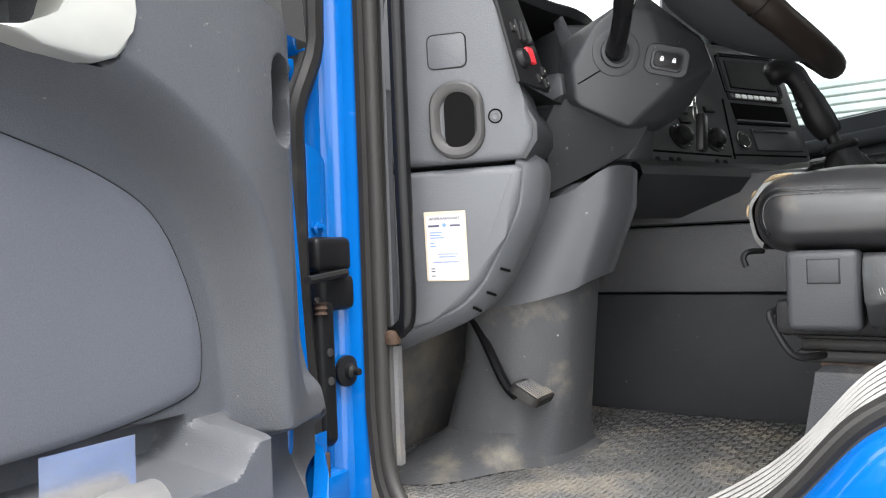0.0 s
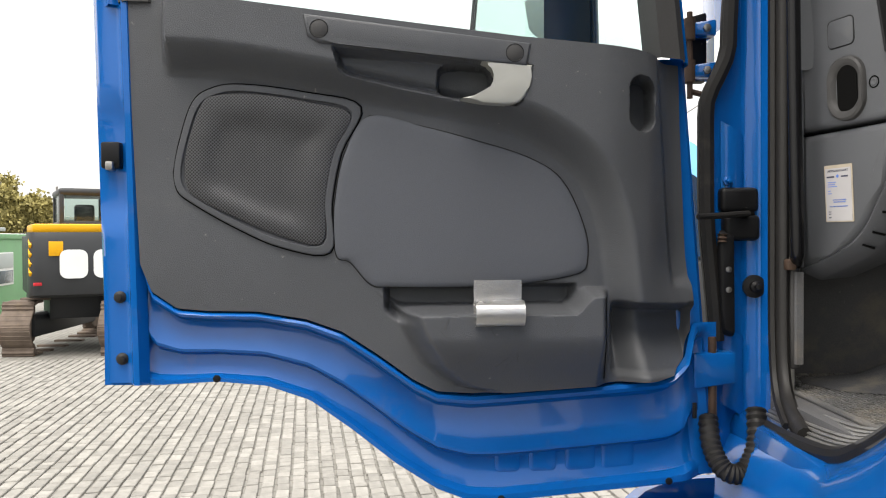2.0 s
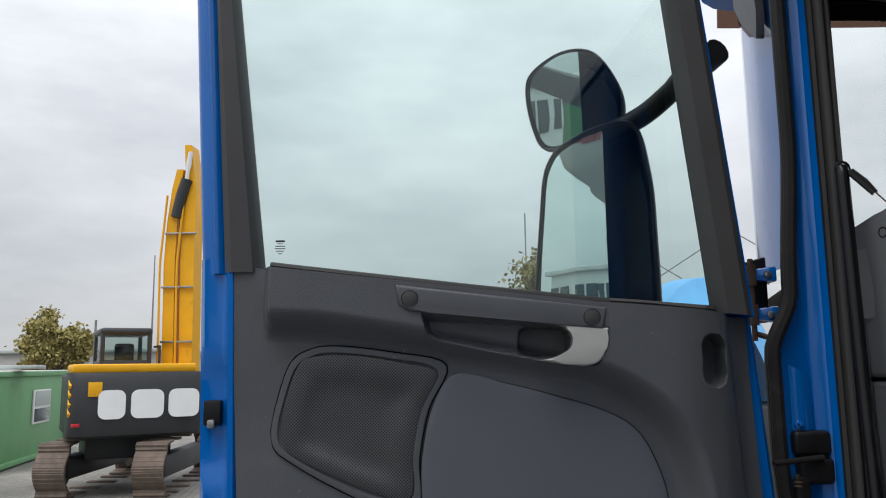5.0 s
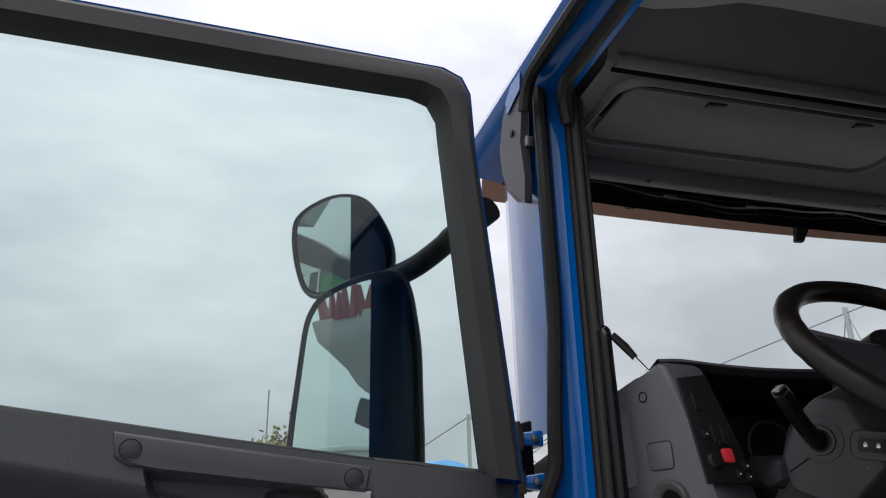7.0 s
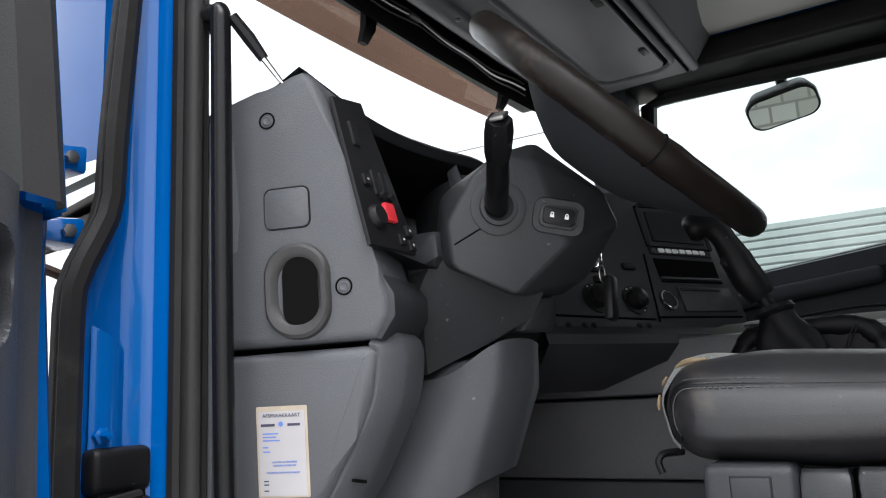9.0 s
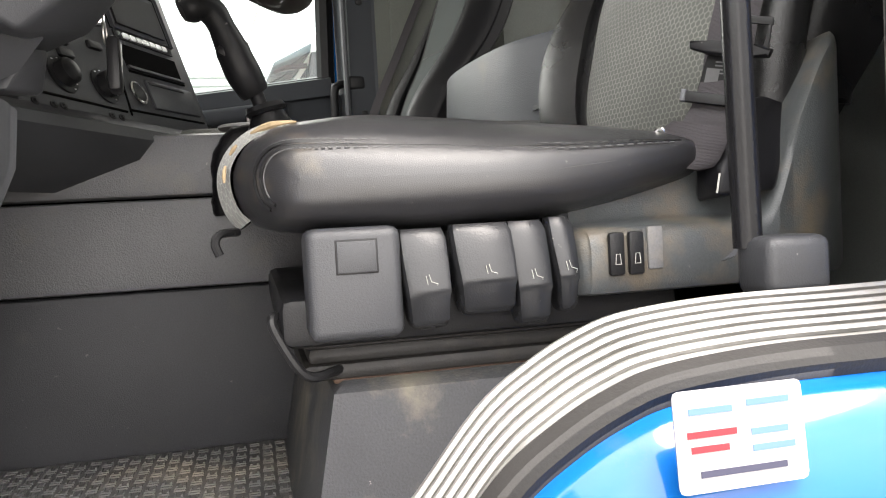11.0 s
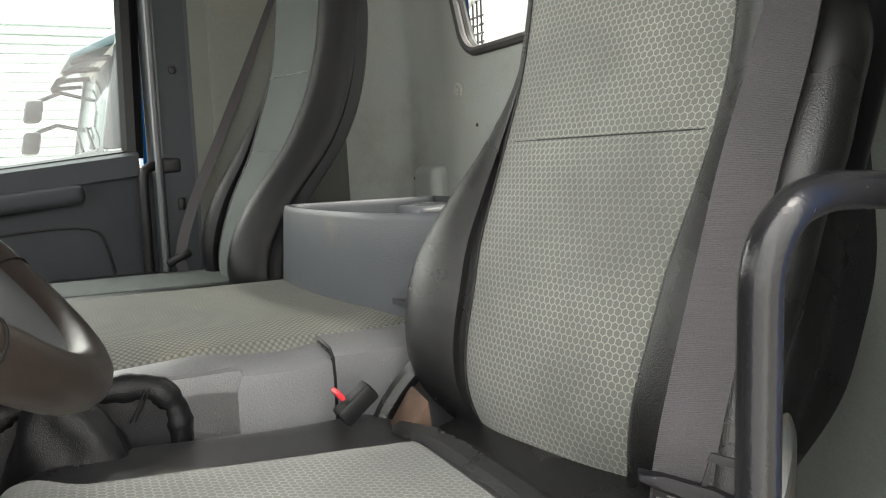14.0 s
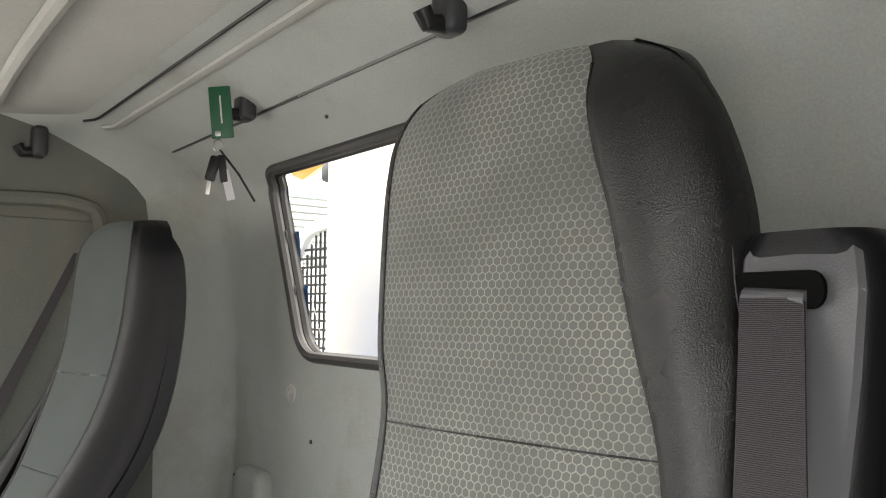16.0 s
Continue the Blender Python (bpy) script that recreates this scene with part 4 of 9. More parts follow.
# rear pillar
RZ = [2.2 + 1.35 * k / 20 for k in range(21)]
bm = upright([(0.119, 0.050), (0.116, 0.060), (0.108, 0.066), (0.085, 0.066), (0.074, 0.058), (0.064, 0.060), (0.03, 0.074), (0.0, 0.066), (-0.016, 0.04), (-0.02, 0.0), (-0.02, -0.45)], RZ)
part("rear_pillar", bm, M["blue"], cab)
part("rear_pillar_strip", upright([(0.158, 0.044), (0.156, 0.051), (0.146, 0.056), (0.128, 0.060), (0.121, 0.059), (0.1185, 0.052), (0.119, 0.044)], RZ), M["pillar_strip"], cab, "scuffed light grey pillar strip")
part("rear_pillar_seal", upright([(0.1585, 0.040), (0.160, 0.0535), (0.164, 0.0585), (0.169, 0.059), (0.1725, 0.056), (0.174, 0.050), (0.174, 0.030)], RZ), M["seal_grain"], cab, "grained grey-black rubber seal")
part("seal_lip", tube([(0.1745, 0.0525, z) for z in RZ], 0.0022, 6), M["pillar_strip"], cab)
part("pillar_gap", upright([(0.1575, 0.040), (0.1575, 0.050), (0.1595, 0.0515), (0.160, 0.040)], RZ), M["void"], cab)
# roof rail over the doorway and the roof skin
bm = loft([[(0.09, y, 3.50), (0.06, y, 3.505), (0.03, y, 3.51), (0.0, y, 3.53), (-0.02, y, 3.58), (0.03, y, 3.68), (0.2, y, 3.72), (1.2, y, 3.74), (2.3, y, 3.70), (2.42, y, 3.55)] for y in (-0.47, 0.2, 1.0, 1.35, 1.62)], closed=False)
part("roof_skin", bm, M["blue"], cab)
part("roof_seal", tube(curve_points([(0.150, 0.062, 3.44), (0.12, 0.11, 3.49), (0.07, 0.3, 3.505), (0.06, 0.95, 3.505), (0.06, 1.08, 3.49), (0.08, 1.122, 3.42)], 5), 0.018, 8), M["rubber"], cab)
part("roof_outer_seal", tube(curve_points([(-0.01, 0.3, 3.53), (-0.015, 0.95, 3.53), (-0.018, 1.10, 3.515), (-0.02, 1.142, 3.45)], 5), 0.016, 8), M["rubber"], cab)
# hinge hardware and fittings on the pillar
# two-leaf hinge: painted arms on the body, rusty knuckle, cast bracket behind
for z in (2.700, 2.615):
    part("hinge_arm", hull([(-0.015, 1.165, z - 0.016), (-0.015, 1.165, z + 0.018), (-0.060, 1.175, z + 0.014), (-0.060, 1.175, z - 0.012), (-0.015, 1.215, z - 0.016), (-0.015, 1.215, z + 0.018), (-0.055, 1.215, z + 0.010), (-0.055, 1.215, z - 0.010)], 0.005), M["blue"], cab, "blue painted hinge arm")
    part("hinge_knuckle", tube([(-0.066, 1.178, z - 0.022), (-0.066, 1.178, z + 0.022)], 0.011, 10), M["rust"], cab)
    part("hinge_bolt", lathe([(0.008, 0), (0.008, 0.006), (0.004, 0.007), (0.001, 0.007)], axes((-0.035, 1.168, z), (1, 0, 0), (0, 0, 1)), 6), M["steel"], cab)
part("hinge_pin", tube([(-0.066, 1.178, 2.56), (-0.066, 1.178, 2.735)], 0.006, 8), M["rust"], cab)
part("hinge_bracket", hull([(-0.075, 1.21, 2.60), (-0.02, 1.21, 2.60), (-0.075, 1.21, 2.73), (-0.02, 1.21, 2.745), (-0.075, 1.24, 2.60), (-0.02, 1.24, 2.60), (-0.075, 1.24, 2.73), (-0.02, 1.24, 2.745)], 0.006), M["black"], cab, "dark cast hinge bracket")
part("hinge_spring", tube(curve_points([(-0.06, 1.185, 2.575), (-0.035, 1.175, 2.565), (-0.008, 1.165, 2.548)], 4), 0.006, 8), M["rust"], cab)
latch = part("check_bracket", box((0.020, 1.148, 2.352), (0.076, 0.030, 0.050), None, 0.010, 3), M["black"], cab, "black door check housing")
part("check_lower", box((0.024, 1.146, 2.297), (0.072, 0.032, 0.052), None, 0.011, 3), M["black"], latch)
part("check_slot", box((0.020, 1.146, 2.325), (0.060, 0.020, 0.010), None, 0.002), M["void"], latch)
part("check_arm", tube([(0.035, 1.128, 2.325), (-0.02, 1.115, 2.321), (-0.075, 1.095, 2.318)], 0.006, 8), M["rubber"], cab)
link = part("check_link", hull([(-0.022, 1.140, 2.295), (0.006, 1.140, 2.295), (-0.028, 1.140, 2.24), (0.008, 1.140, 2.22), (-0.018, 1.140, 2.085), (0.008, 1.140, 2.075), (-0.022, 1.125, 2.28), (0.006, 1.125, 2.28), (-0.018, 1.125, 2.095), (0.008, 1.125, 2.09)], 0.005), M["black"], cab, "black check link")
for z in (2.215, 2.175):
    part("link_hole", lathe([(0.006, 0), (0.006, 0.003), (0.002, 0.004)], axes((-0.006, 1.126, z), (1, 0, 0), (0, 0, 1)), 10), M["steel"], link)
part("link_spring", tube([(-0.018, 1.128, 2.285 - 0.004 * k) for k in range(5)], [0.010, 0.007, 0.010, 0.007, 0.010], 8), M["rust"], link)
part("stop_buffer", lathe([(0.023, 0), (0.023, 0.006), (0.012, 0.009), (0.011, 0.016), (0.006, 0.02), (0.005, 0.028), (0.001, 0.029)], axes((0.052, 1.150, 2.18), (1, 0, 0), (0, 0, 1)), 20), M["black"], cab, "black rubber door stop")
part("lower_hinge", hull([(-0.085, 1.09, 1.985), (0.0, 1.10, 1.995), (-0.085, 1.09, 2.055), (0.0, 1.10, 2.055), (-0.085, 1.13, 1.985), (0.0, 1.17, 1.995), (-0.085, 1.13, 2.055), (0.0, 1.17, 2.055)], 0.005), M["blue"], cab, "blue painted lower hinge")
part("lower_pin", tube([(-0.045, 1.105, 1.925), (-0.045, 1.105, 2.085)], 0.008, 10), M["rust"], cab)
part("pillar_bolt", lathe([(0.010, 0), (0.010, 0.006), (0.006, 0.008), (0.005, 0.018), (0.001, 0.019)], axes((0.0, 1.15, 2.39), (1, 0, 0), (0, 0, 1)), 6), M["blue"], cab)
# step housing under the doorway and the hose beside it
bm = loft([[(-0.10 + 0.16 + 0.30 * math.cos(a) * w, 1.10 + 0.30 * math.sin(a) * w, z) for a in (2 * math.pi * k / 28 for k in range(28))] for w, z in ((0.92, 1.30), (1.0, 1.55), (0.98, 1.70), (0.92, 1.735), (0.84, 1.735), (0.80, 1.70), (0.78, 1.45))], caps=False)
part("step_housing", bm, M["blue"], cab, "blue rounded step housing with a dark well")
part("step_well", lathe([(0.24, 0), (0.235, 0.01), (0.001, 0.012)], Matrix.Translation((0.06, 1.10, 1.47)), 28), M["black"], cab)
part("well_bracket", tube([(-0.05, 1.0, 1.69), (0.02, 1.02, 1.70), (0.08, 1.06, 1.69), (0.1, 1.1, 1.66)], 0.012, 8), M["steel"], cab)
part("cab_side", box((0.06, 0.45, 1.75), (0.10, 1.5, 0.36), None, 0.03), M["blue"], cab)
hose = thing("cable_hose", (-0.08, 1.16, 1.8), "black ribbed cable hose between door and cab", "hose")
hp = curve_points([(-0.055, 1.10, 1.93), (-0.06, 1.06, 1.88), (-0.045, 1.03, 1.845), (-0.01, 1.03, 1.845), (0.02, 1.05, 1.89), (0.03, 1.08, 1.95)], 10)
part("hose_body", tube(hp, [0.017 + (0.003 if k % 2 else 0) for k in range(len(hp))], 10), M["rubber"], hose)



# ---- inside the cab: shell ----
def sheet(grid, name, mat, parent=None, label="", kind="", keep=None, thick=0.0):
    """A sheet from rows of points; cells for which keep(i, j) is false stay open."""
    bm = bmesh.new()
    rows = [[bm.verts.new(p) for p in r] for r in grid]
    for j in range(len(rows) - 1):
        for i in range(len(rows[0]) - 1):
            if keep is None or keep(i, j):
                bm.faces.new((rows[j][i], rows[j][i + 1], rows[j + 1][i + 1], rows[j + 1][i]))
    bmesh.ops.delete(bm, geom=[v for v in bm.verts if not v.link_faces], context="VERTS")
    if thick:
        bmesh.ops.solidify(bm, geom=bm.faces[:], thickness=thick)
    return part(name, bm, mat, parent, label, kind=kind)


WALL_Y = [(1.9, -0.42), (3.04, -0.40), (3.30, -0.385), (3.43, -0.365), (3.48, -0.315), (3.53, -0.22), (3.575, -0.12), (3.60, -0.02)]


def wall_point(x, z):
    """The rear lining: upright, leaning forward at the top, rounded into both side walls."""
    y = lerp_table(WALL_Y, z)
    edge = min(x - 0.10, 2.14 - x)
    if edge < 0.14:
        y += 0.16 * (1 - edge / 0.14) ** 2
    return Vector((x, y, z))


xs = [0.10 + 2.04 * i / 68 for i in range(69)]
zs = [1.95 + (3.60 - 1.95) * j / 66 for j in range(67)]
WIN = (0.79, 1.64, 3.045, 3.455)


def win_far(z):
    """The window's far edge leans outwards."""
    return WIN[1] + 0.24 * (z - WIN[2])


rear_wall = sheet([[wall_point(x, z) for x in xs] for z in zs], "wall_rear", M["wall"], None, "stained grey-beige felt lined rear cab wall", "structure",
                  keep=lambda i, j: not (WIN[0] < (xs[i] + xs[i + 1]) / 2 < win_far((zs[j] + zs[j + 1]) / 2) and WIN[2] < (zs[j] + zs[j + 1]) / 2 < WIN[3]))
tagged(rear_wall, category="wall")
wall_back = sheet([[wall_point(x, z) + Vector((0, -0.030, 0)) for x in xs] for z in zs], "wall_rear_skin", M["blue"], None, "blue steel skin behind the rear lining", "structure",
                  keep=lambda i, j: not (WIN[0] < (xs[i] + xs[i + 1]) / 2 < win_far((zs[j] + zs[j + 1]) / 2) and WIN[2] < (zs[j] + zs[j + 1]) / 2 < WIN[3]))
tagged(wall_back, category="wall")
window = thing("rear_window", ((WIN[0] + WIN[1]) / 2, -0.42, WIN[2]), "small rear cab window in a dark rubber frame", "window", kind="structure")
rim = [(x, z) for x, z in ((u + (WIN[0] + WIN[1]) / 2, v + (WIN[2] + WIN[3]) / 2) for u, v in rounded(WIN[1] - WIN[0], WIN[3] - WIN[2], 0.06, 6))]
rim = [(WIN[0] + (x - WIN[0]) * (win_far(z) - WIN[0]) / (WIN[1] - WIN[0]), z) for x, z in rim]
rim3 = [wall_point(x, z) for x, z in rim]
part("window_frame", tube([p + Vector((0, 0.004, 0)) for p in rim3 + rim3[:2]], 0.012, 8), M["trim"], window, "dark brown rubber frame")
part("window_gasket", tube([p + Vector((0, -0.015, 0)) for p in rim3 + rim3[:2]], 0.012, 8), M["rubber"], window)
bm = bmesh.new()
bm.faces.new([bm.verts.new(p + Vector((0, -0.025, 0))) for p in rim3])
wp = part("pane", bm, M["rear_glass"], window, smooth=False)
wp.visible_shadow = False
part("window_reveal", loft([[q + Vector((0, 0.004, 0)) for q in rim3], [q + Vector((0, -0.034, 0)) for q in rim3]], caps=False), M["rubber"], window)
# pressed groove and seam along the wall's top
part("wall_groove", tube([wall_point(x, 3.53) + Vector((0, -0.002, 0)) for x in xs[6:-5]], 0.004, 6), M["leather_grey"], rear_wall)
part("lining_seam", tube([wall_point(x, 3.592) + Vector((0, 0.003, -0.004)) for x in xs[3:-3]], 0.003, 6), M["black"], rear_wall)
part("lining_edge", tube([wall_point(x, 3.580) + Vector((0, 0.004, 0)) for x in xs[3:-3]], 0.012, 8, squash=0.5), M["ceiling"], rear_wall)
part("wall_button", lathe([(0.021, 0), (0.019, 0.005), (0.012, 0.006), (0.009, 0.002), (0.007, 0.006), (0.001, 0.007)], axes((1.69, -0.402, 2.960), (-1, 0, 0), (0, 0, 1)), 18), M["handle"], rear_wall, "round plastic wall button")
for x, z in ((1.60, 2.865), (2.0, 2.73), (1.33, 3.5), (0.6, 3.3)):
    part("lining_clip", lathe([(0.005, 0), (0.004, 0.003), (0.001, 0.004)], axes(wall_point(x, z), (-1, 0, 0), (0, 0, 1)), 10), M["trim"], rear_wall)
part("wall_pocket", box((1.86, -0.40, 2.70), (0.15, 0.07, 0.14), None, 0.03, 4), M["wall"], rear_wall)
part("wall_conduit", box((2.02, -0.30, 2.45), (0.07, 0.05, 0.42), None, 0.012, 3), M["dash"], rear_wall)

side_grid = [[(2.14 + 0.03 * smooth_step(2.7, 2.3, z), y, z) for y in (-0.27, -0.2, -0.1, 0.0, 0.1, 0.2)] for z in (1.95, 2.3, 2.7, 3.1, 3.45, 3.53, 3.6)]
side_far = tagged(sheet(side_grid, "wall_far_side", M["side_lining"], None, "felt lining on the far cab side, darkened as shade", "structure"), category="wall")
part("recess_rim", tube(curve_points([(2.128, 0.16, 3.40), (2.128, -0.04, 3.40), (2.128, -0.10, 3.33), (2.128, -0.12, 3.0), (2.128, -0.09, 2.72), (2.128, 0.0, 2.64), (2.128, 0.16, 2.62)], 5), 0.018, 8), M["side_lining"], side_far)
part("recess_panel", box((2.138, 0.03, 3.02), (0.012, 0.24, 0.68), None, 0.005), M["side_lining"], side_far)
near_grid = [[(0.176, y, z) for y in (-0.32, -0.2, -0.1, 0.0, 0.053)] for z in (1.95, 2.4, 2.9, 3.3, 3.6)]
side_near = tagged(sheet(near_grid, "wall_near_side", M["wall"], None, "grey-beige felt lining behind the door pillar", "structure"), category="wall")

ceil_grid = [[(x, y, 3.60 + 0.035 * smooth_step(0.10, 0.35, min(x - 0.1, 2.14 - x)) * smooth_step(-0.05, 0.25, y)) for x in [0.10 + 2.04 * k / 20 for k in range(21)]] for y in (-0.03, 0.05, 0.15, 0.3, 0.6, 0.95, 1.3, 1.62)]
ceiling = tagged(sheet(ceil_grid, "ceiling", M["ceiling"], None, "grey fabric cab ceiling", "structure"), category="ceiling")
part("ceiling_ridge", tube(curve_points([(2.05, 0.16, 3.595), (1.6, 0.17, 3.612), (0.7, 0.17, 3.612), (0.3, 0.2, 3.605)], 4), 0.016, 8), M["ceiling"], ceiling)

# floor with a basket-weave rubber mat
floor_bm = box((1.13, 0.55, 1.945), (2.1, 2.0, 0.04), None, 0)
floor = part("floor", floor_bm, M["dusty"], None, "dirty dark cab floor", smooth=False, kind="structure", category="floor")
mat = thing("floor_mat", (0.5, 0.8, 1.966), "worn black rubber floor mat with raised basket-weave bars", "floor mat")
part("mat_sheet", box((0.525, 0.78, 1.970), (0.80, 1.08, 0.010), None, 0.004), M["mat_rubber"], mat)
bm = bmesh.new()
for a in range(38):
    for b in range(52):
        cx, cy = 0.14 + a * 0.0205, 0.26 + b * 0.0205
        along = (a + b) % 2
        sx, sy = (0.0165, 0.0036) if along else (0.0036, 0.0165)
        for k in (-1, 1):
            ox, oy = (0, 0.005 * k) if along else (0.005 * k, 0)
            base = [(cx + ox - sx / 2, cy + oy - sy / 2), (cx + ox + sx / 2, cy + oy - sy / 2), (cx + ox + sx / 2, cy + oy + sy / 2), (cx + ox - sx / 2, cy + oy + sy / 2)]
            lo = [bm.verts.new((x, y, 1.974)) for x, y in base]
            hi = [bm.verts.new((x * 0.94 + (cx + ox) * 0.06, y * 0.9 + (cy + oy) * 0.1, 1.9775)) for x, y in base]
            bm.faces.new(hi)
            for q in range(4):
                bm.faces.new((lo[q], lo[(q + 1) % 4], hi[(q + 1) % 4], hi[q]))
part("tread_bars", bm, M["mat_rubber"], mat, "raised rubber bars", smooth=False, kind="stuff")
firewall = tagged(sheet([[(x, 1.27 - 0.02 * (z > 2.2) + 0.05 * (z < 2.0), z) for x in (0.10, 0.5, 0.93)] for z in (1.95, 2.2, 2.5, 2.8)], "wall_front", M["dusty"], None, "dark lining at the front of the footwell", "structure"), category="wall")
kick = sheet([[(0.125, y, z) for y in (1.13, 1.2, 1.34)] for z in (1.97, 2.2, 2.5)], "kick_panel", M["dusty"], None, "dusty grey kick panel beside the pedals", "structure")
tagged(kick, category="panel")

# engine tunnel between the seats
tunnel = thing("engine_tunnel", (1.29, 0.5, 1.96), "dark grey engine tunnel cover between the seats", "tunnel cover")
part("lower_side", box((0.955, 0.75, 2.105), (0.05, 1.25, 0.272), None, 0.01), M["lining_black"], tunnel)
part("middle_side", box((0.949, 0.70, 2.318), (0.05, 1.16, 0.148), None, 0.008), M["tunnel_side"], tunnel)
part("upper_side", box((0.957, 0.80, 2.448), (0.05, 0.90, 0.104), None, 0.012), M["tunnel_side"], tunnel)
bm = loft([[(0.932, y, 2.36), (0.932, y, 2.47 - dz), (0.936, y, 2.492 - dz), (0.95, y, 2.502 - dz), (1.01, y, 2.507 - dz), (1.02, y, 2.50 - dz)] for y, dz in ((0.69, 0.02), (0.62, 0.015), (0.52, 0.004), (0.45, 0.0), (0.40, -0.003), (0.34, 0.006), (0.28, 0.008), (0.222, 0.004))], closed=False)
part("side_cover", bm, M["tunnel_side"], tunnel, "scuffed grey side cover")
bm = loft([[(0.932, y, 2.34), (0.932, y, 2.475), (0.936, y, 2.496), (0.95, y, 2.507), (1.02, y, 2.512)] for y in (0.218, 0.1, -0.05, -0.3)], closed=False)
part("rear_cover", bm, M["tunnel_side"], tunnel)
part("cover_seam", tube([(0.931, 0.22, 2.36), (0.931, 0.22, 2.47), (0.936, 0.22, 2.494), (0.952, 0.22, 2.506), (1.0, 0.22, 2.511)], 0.0022, 5), M["black"], tunnel)
# added black core that keeps the hollow under the cover dark
part("dark_backing", box((1.29, 0.5, 2.235), (0.60, 1.70, 0.49), None, 0.01), M["void"], tunnel)
part("far_side", box((1.63, 0.4, 2.24), (0.05, 1.4, 0.52), None, 0.015), M["dash_dark"], tunnel)
bm = bmesh.new()
rows = []
for y in [0.98 - 1.25 * k / 24 for k in range(25)]:
    rows.append([bm.verts.new((x, y, 2.512 + 0.016 * smooth_step(0.99, 1.12, x) * smooth_step(1.66, 1.56, x) - 0.012 * smooth_step(0.40, 0.50, y) * smooth_step(1.1, 1.0, x) - 0.03 * (x < 0.995))) for x in [0.985 + 0.665 * k / 16 for k in range(17)]])
for r, s in zip(rows, rows[1:]):
    for i in range(16):
        bm.faces.new((r[i], r[i + 1], s[i + 1], s[i]))


def nub_material():
    m = M["tunnel_mat"]
    n, l = m.node_tree.nodes, m.node_tree.links
    p = n["Principled BSDF"]
    co = n.new("ShaderNodeTexCoord")
    mp = n.new("ShaderNodeMapping")
    mp.inputs["Rotation"].default_value, mp.inputs["Scale"].default_value = (0, 0, radians(45)), (1, 1, 0)
    v = n.new("ShaderNodeTexVoronoi")
    v.inputs["Scale"].default_value, v.inputs["Randomness"].default_value = 130.0, 0.0
    l.new(co.outputs["Object"], mp.inputs[0]), l.new(mp.outputs[0], v.inputs["Vector"])
    r = n.new("ShaderNodeMapRange")
    r.inputs[1].default_value, r.inputs[2].default_value, r.inputs[3].default_value, r.inputs[4].default_value = 0.2, 0.6, 1.25, 0.55
    l.new(v.outputs["Distance"], r.inputs[0])
    old = p.inputs["Base Color"].links[0].from_socket
    sc = n.new("ShaderNodeVectorMath")
    sc.operation = "SCALE"
    l.new(old, sc.inputs[0]), l.new(r.outputs[0], sc.inputs["Scale"]), l.new(sc.outputs[0], p.inputs["Base Color"])
    b = n.new("ShaderNodeBump")
    b.inputs["Strength"].default_value, b.inputs["Distance"].default_value = 0.8, 0.002
    b.invert = True
    l.new(v.outputs["Distance"], b.inputs["Height"]), l.new(b.outputs[0], p.inputs["Normal"])


nub_material()
part("tunnel_top", bm, M["tunnel_mat"], tunnel, "nubbed grey rubber top mat")

# storage box behind the tunnel mat
store = thing("storage_box", (1.3, -0.1, 2.53), "open grey plastic storage box with a cup holder", "storage box")
line = curve_points([(0.90, -0.06), (0.95, -0.005), (1.03, 0.052), (1.12, 0.094), (1.25, 0.118), (1.42, 0.130), (1.54, 0.126), (1.60, 0.112), (1.628, 0.075), (1.635, 0.0), (1.635, -0.27), (1.61, -0.30), (0.92, -0.30), (0.89, -0.27)], 4, True)
bm = loft([[(1.27 + (p[0] - 1.27) * f, -0.1 + (p[1] + 0.1) * f, z) for p in line] for f, z in ((1.006, 2.516), (1.0, 2.54), (0.985, 2.62), (0.972, 2.680), (0.966, 2.688), (0.956, 2.692), (0.935, 2.692), (0.925, 2.688), (0.918, 2.678), (0.905, 2.60), (0.895, 2.545))], caps=False)
part("box_wall", bm, M["box_grey"], store)
part("box_floor", box((1.3, -0.1, 2.545), (0.60, 0.34, 0.01), None, 0), M["dash_dark"], store)
cup = part("cup_block", box((1.41, -0.185, 2.615), (0.14, 0.14, 0.135), None, 0.014, 3), M["box_grey"], store)
part("cup_ring", tube([(1.41 + 0.046 * math.cos(a), -0.185 + 0.046 * math.sin(a), 2.681) for a in (2 * math.pi * k / 24 for k in range(25))], 0.005, 6), M["box_grey"], cup)
# black disc painted as the dark of the cup hole
part("cup_hole", lathe([(0.043, 0), (0.043, 0.002), (0.001, 0.0025)], Matrix.Translation((1.41, -0.185, 2.6815)), 24), M["black"], cup)
part("box_latch", box((1.50, 0.118, 2.655), (0.022, 0.008, 0.018), None, 0.003), M["dash"], store)

# ---- dashboard ----
dash = thing("dashboard", (0.4, 1.1, 2.3), "dark grey moulded truck dashboard with switches", "dashboard")
DN = Vector((-1, -0.3285, -0.0411)).normalized()
DY = Vector((-0.3285, 1, 0)).normalized()
DZ = Vector((-0.0411, 0, 1))
K = 1.0526


def on_side(off=0.0, y=0.0, z=0.0):
    """Plane of the dashboard's outer flank: x forward, y up, z outwards to the doorway."""
    m = Matrix((DY, DZ, DN)).transposed().to_4x4()
    m.translation = Vector((0.6097, 0, 0)) + DY * y * K + DZ * z + DN * off
    return m


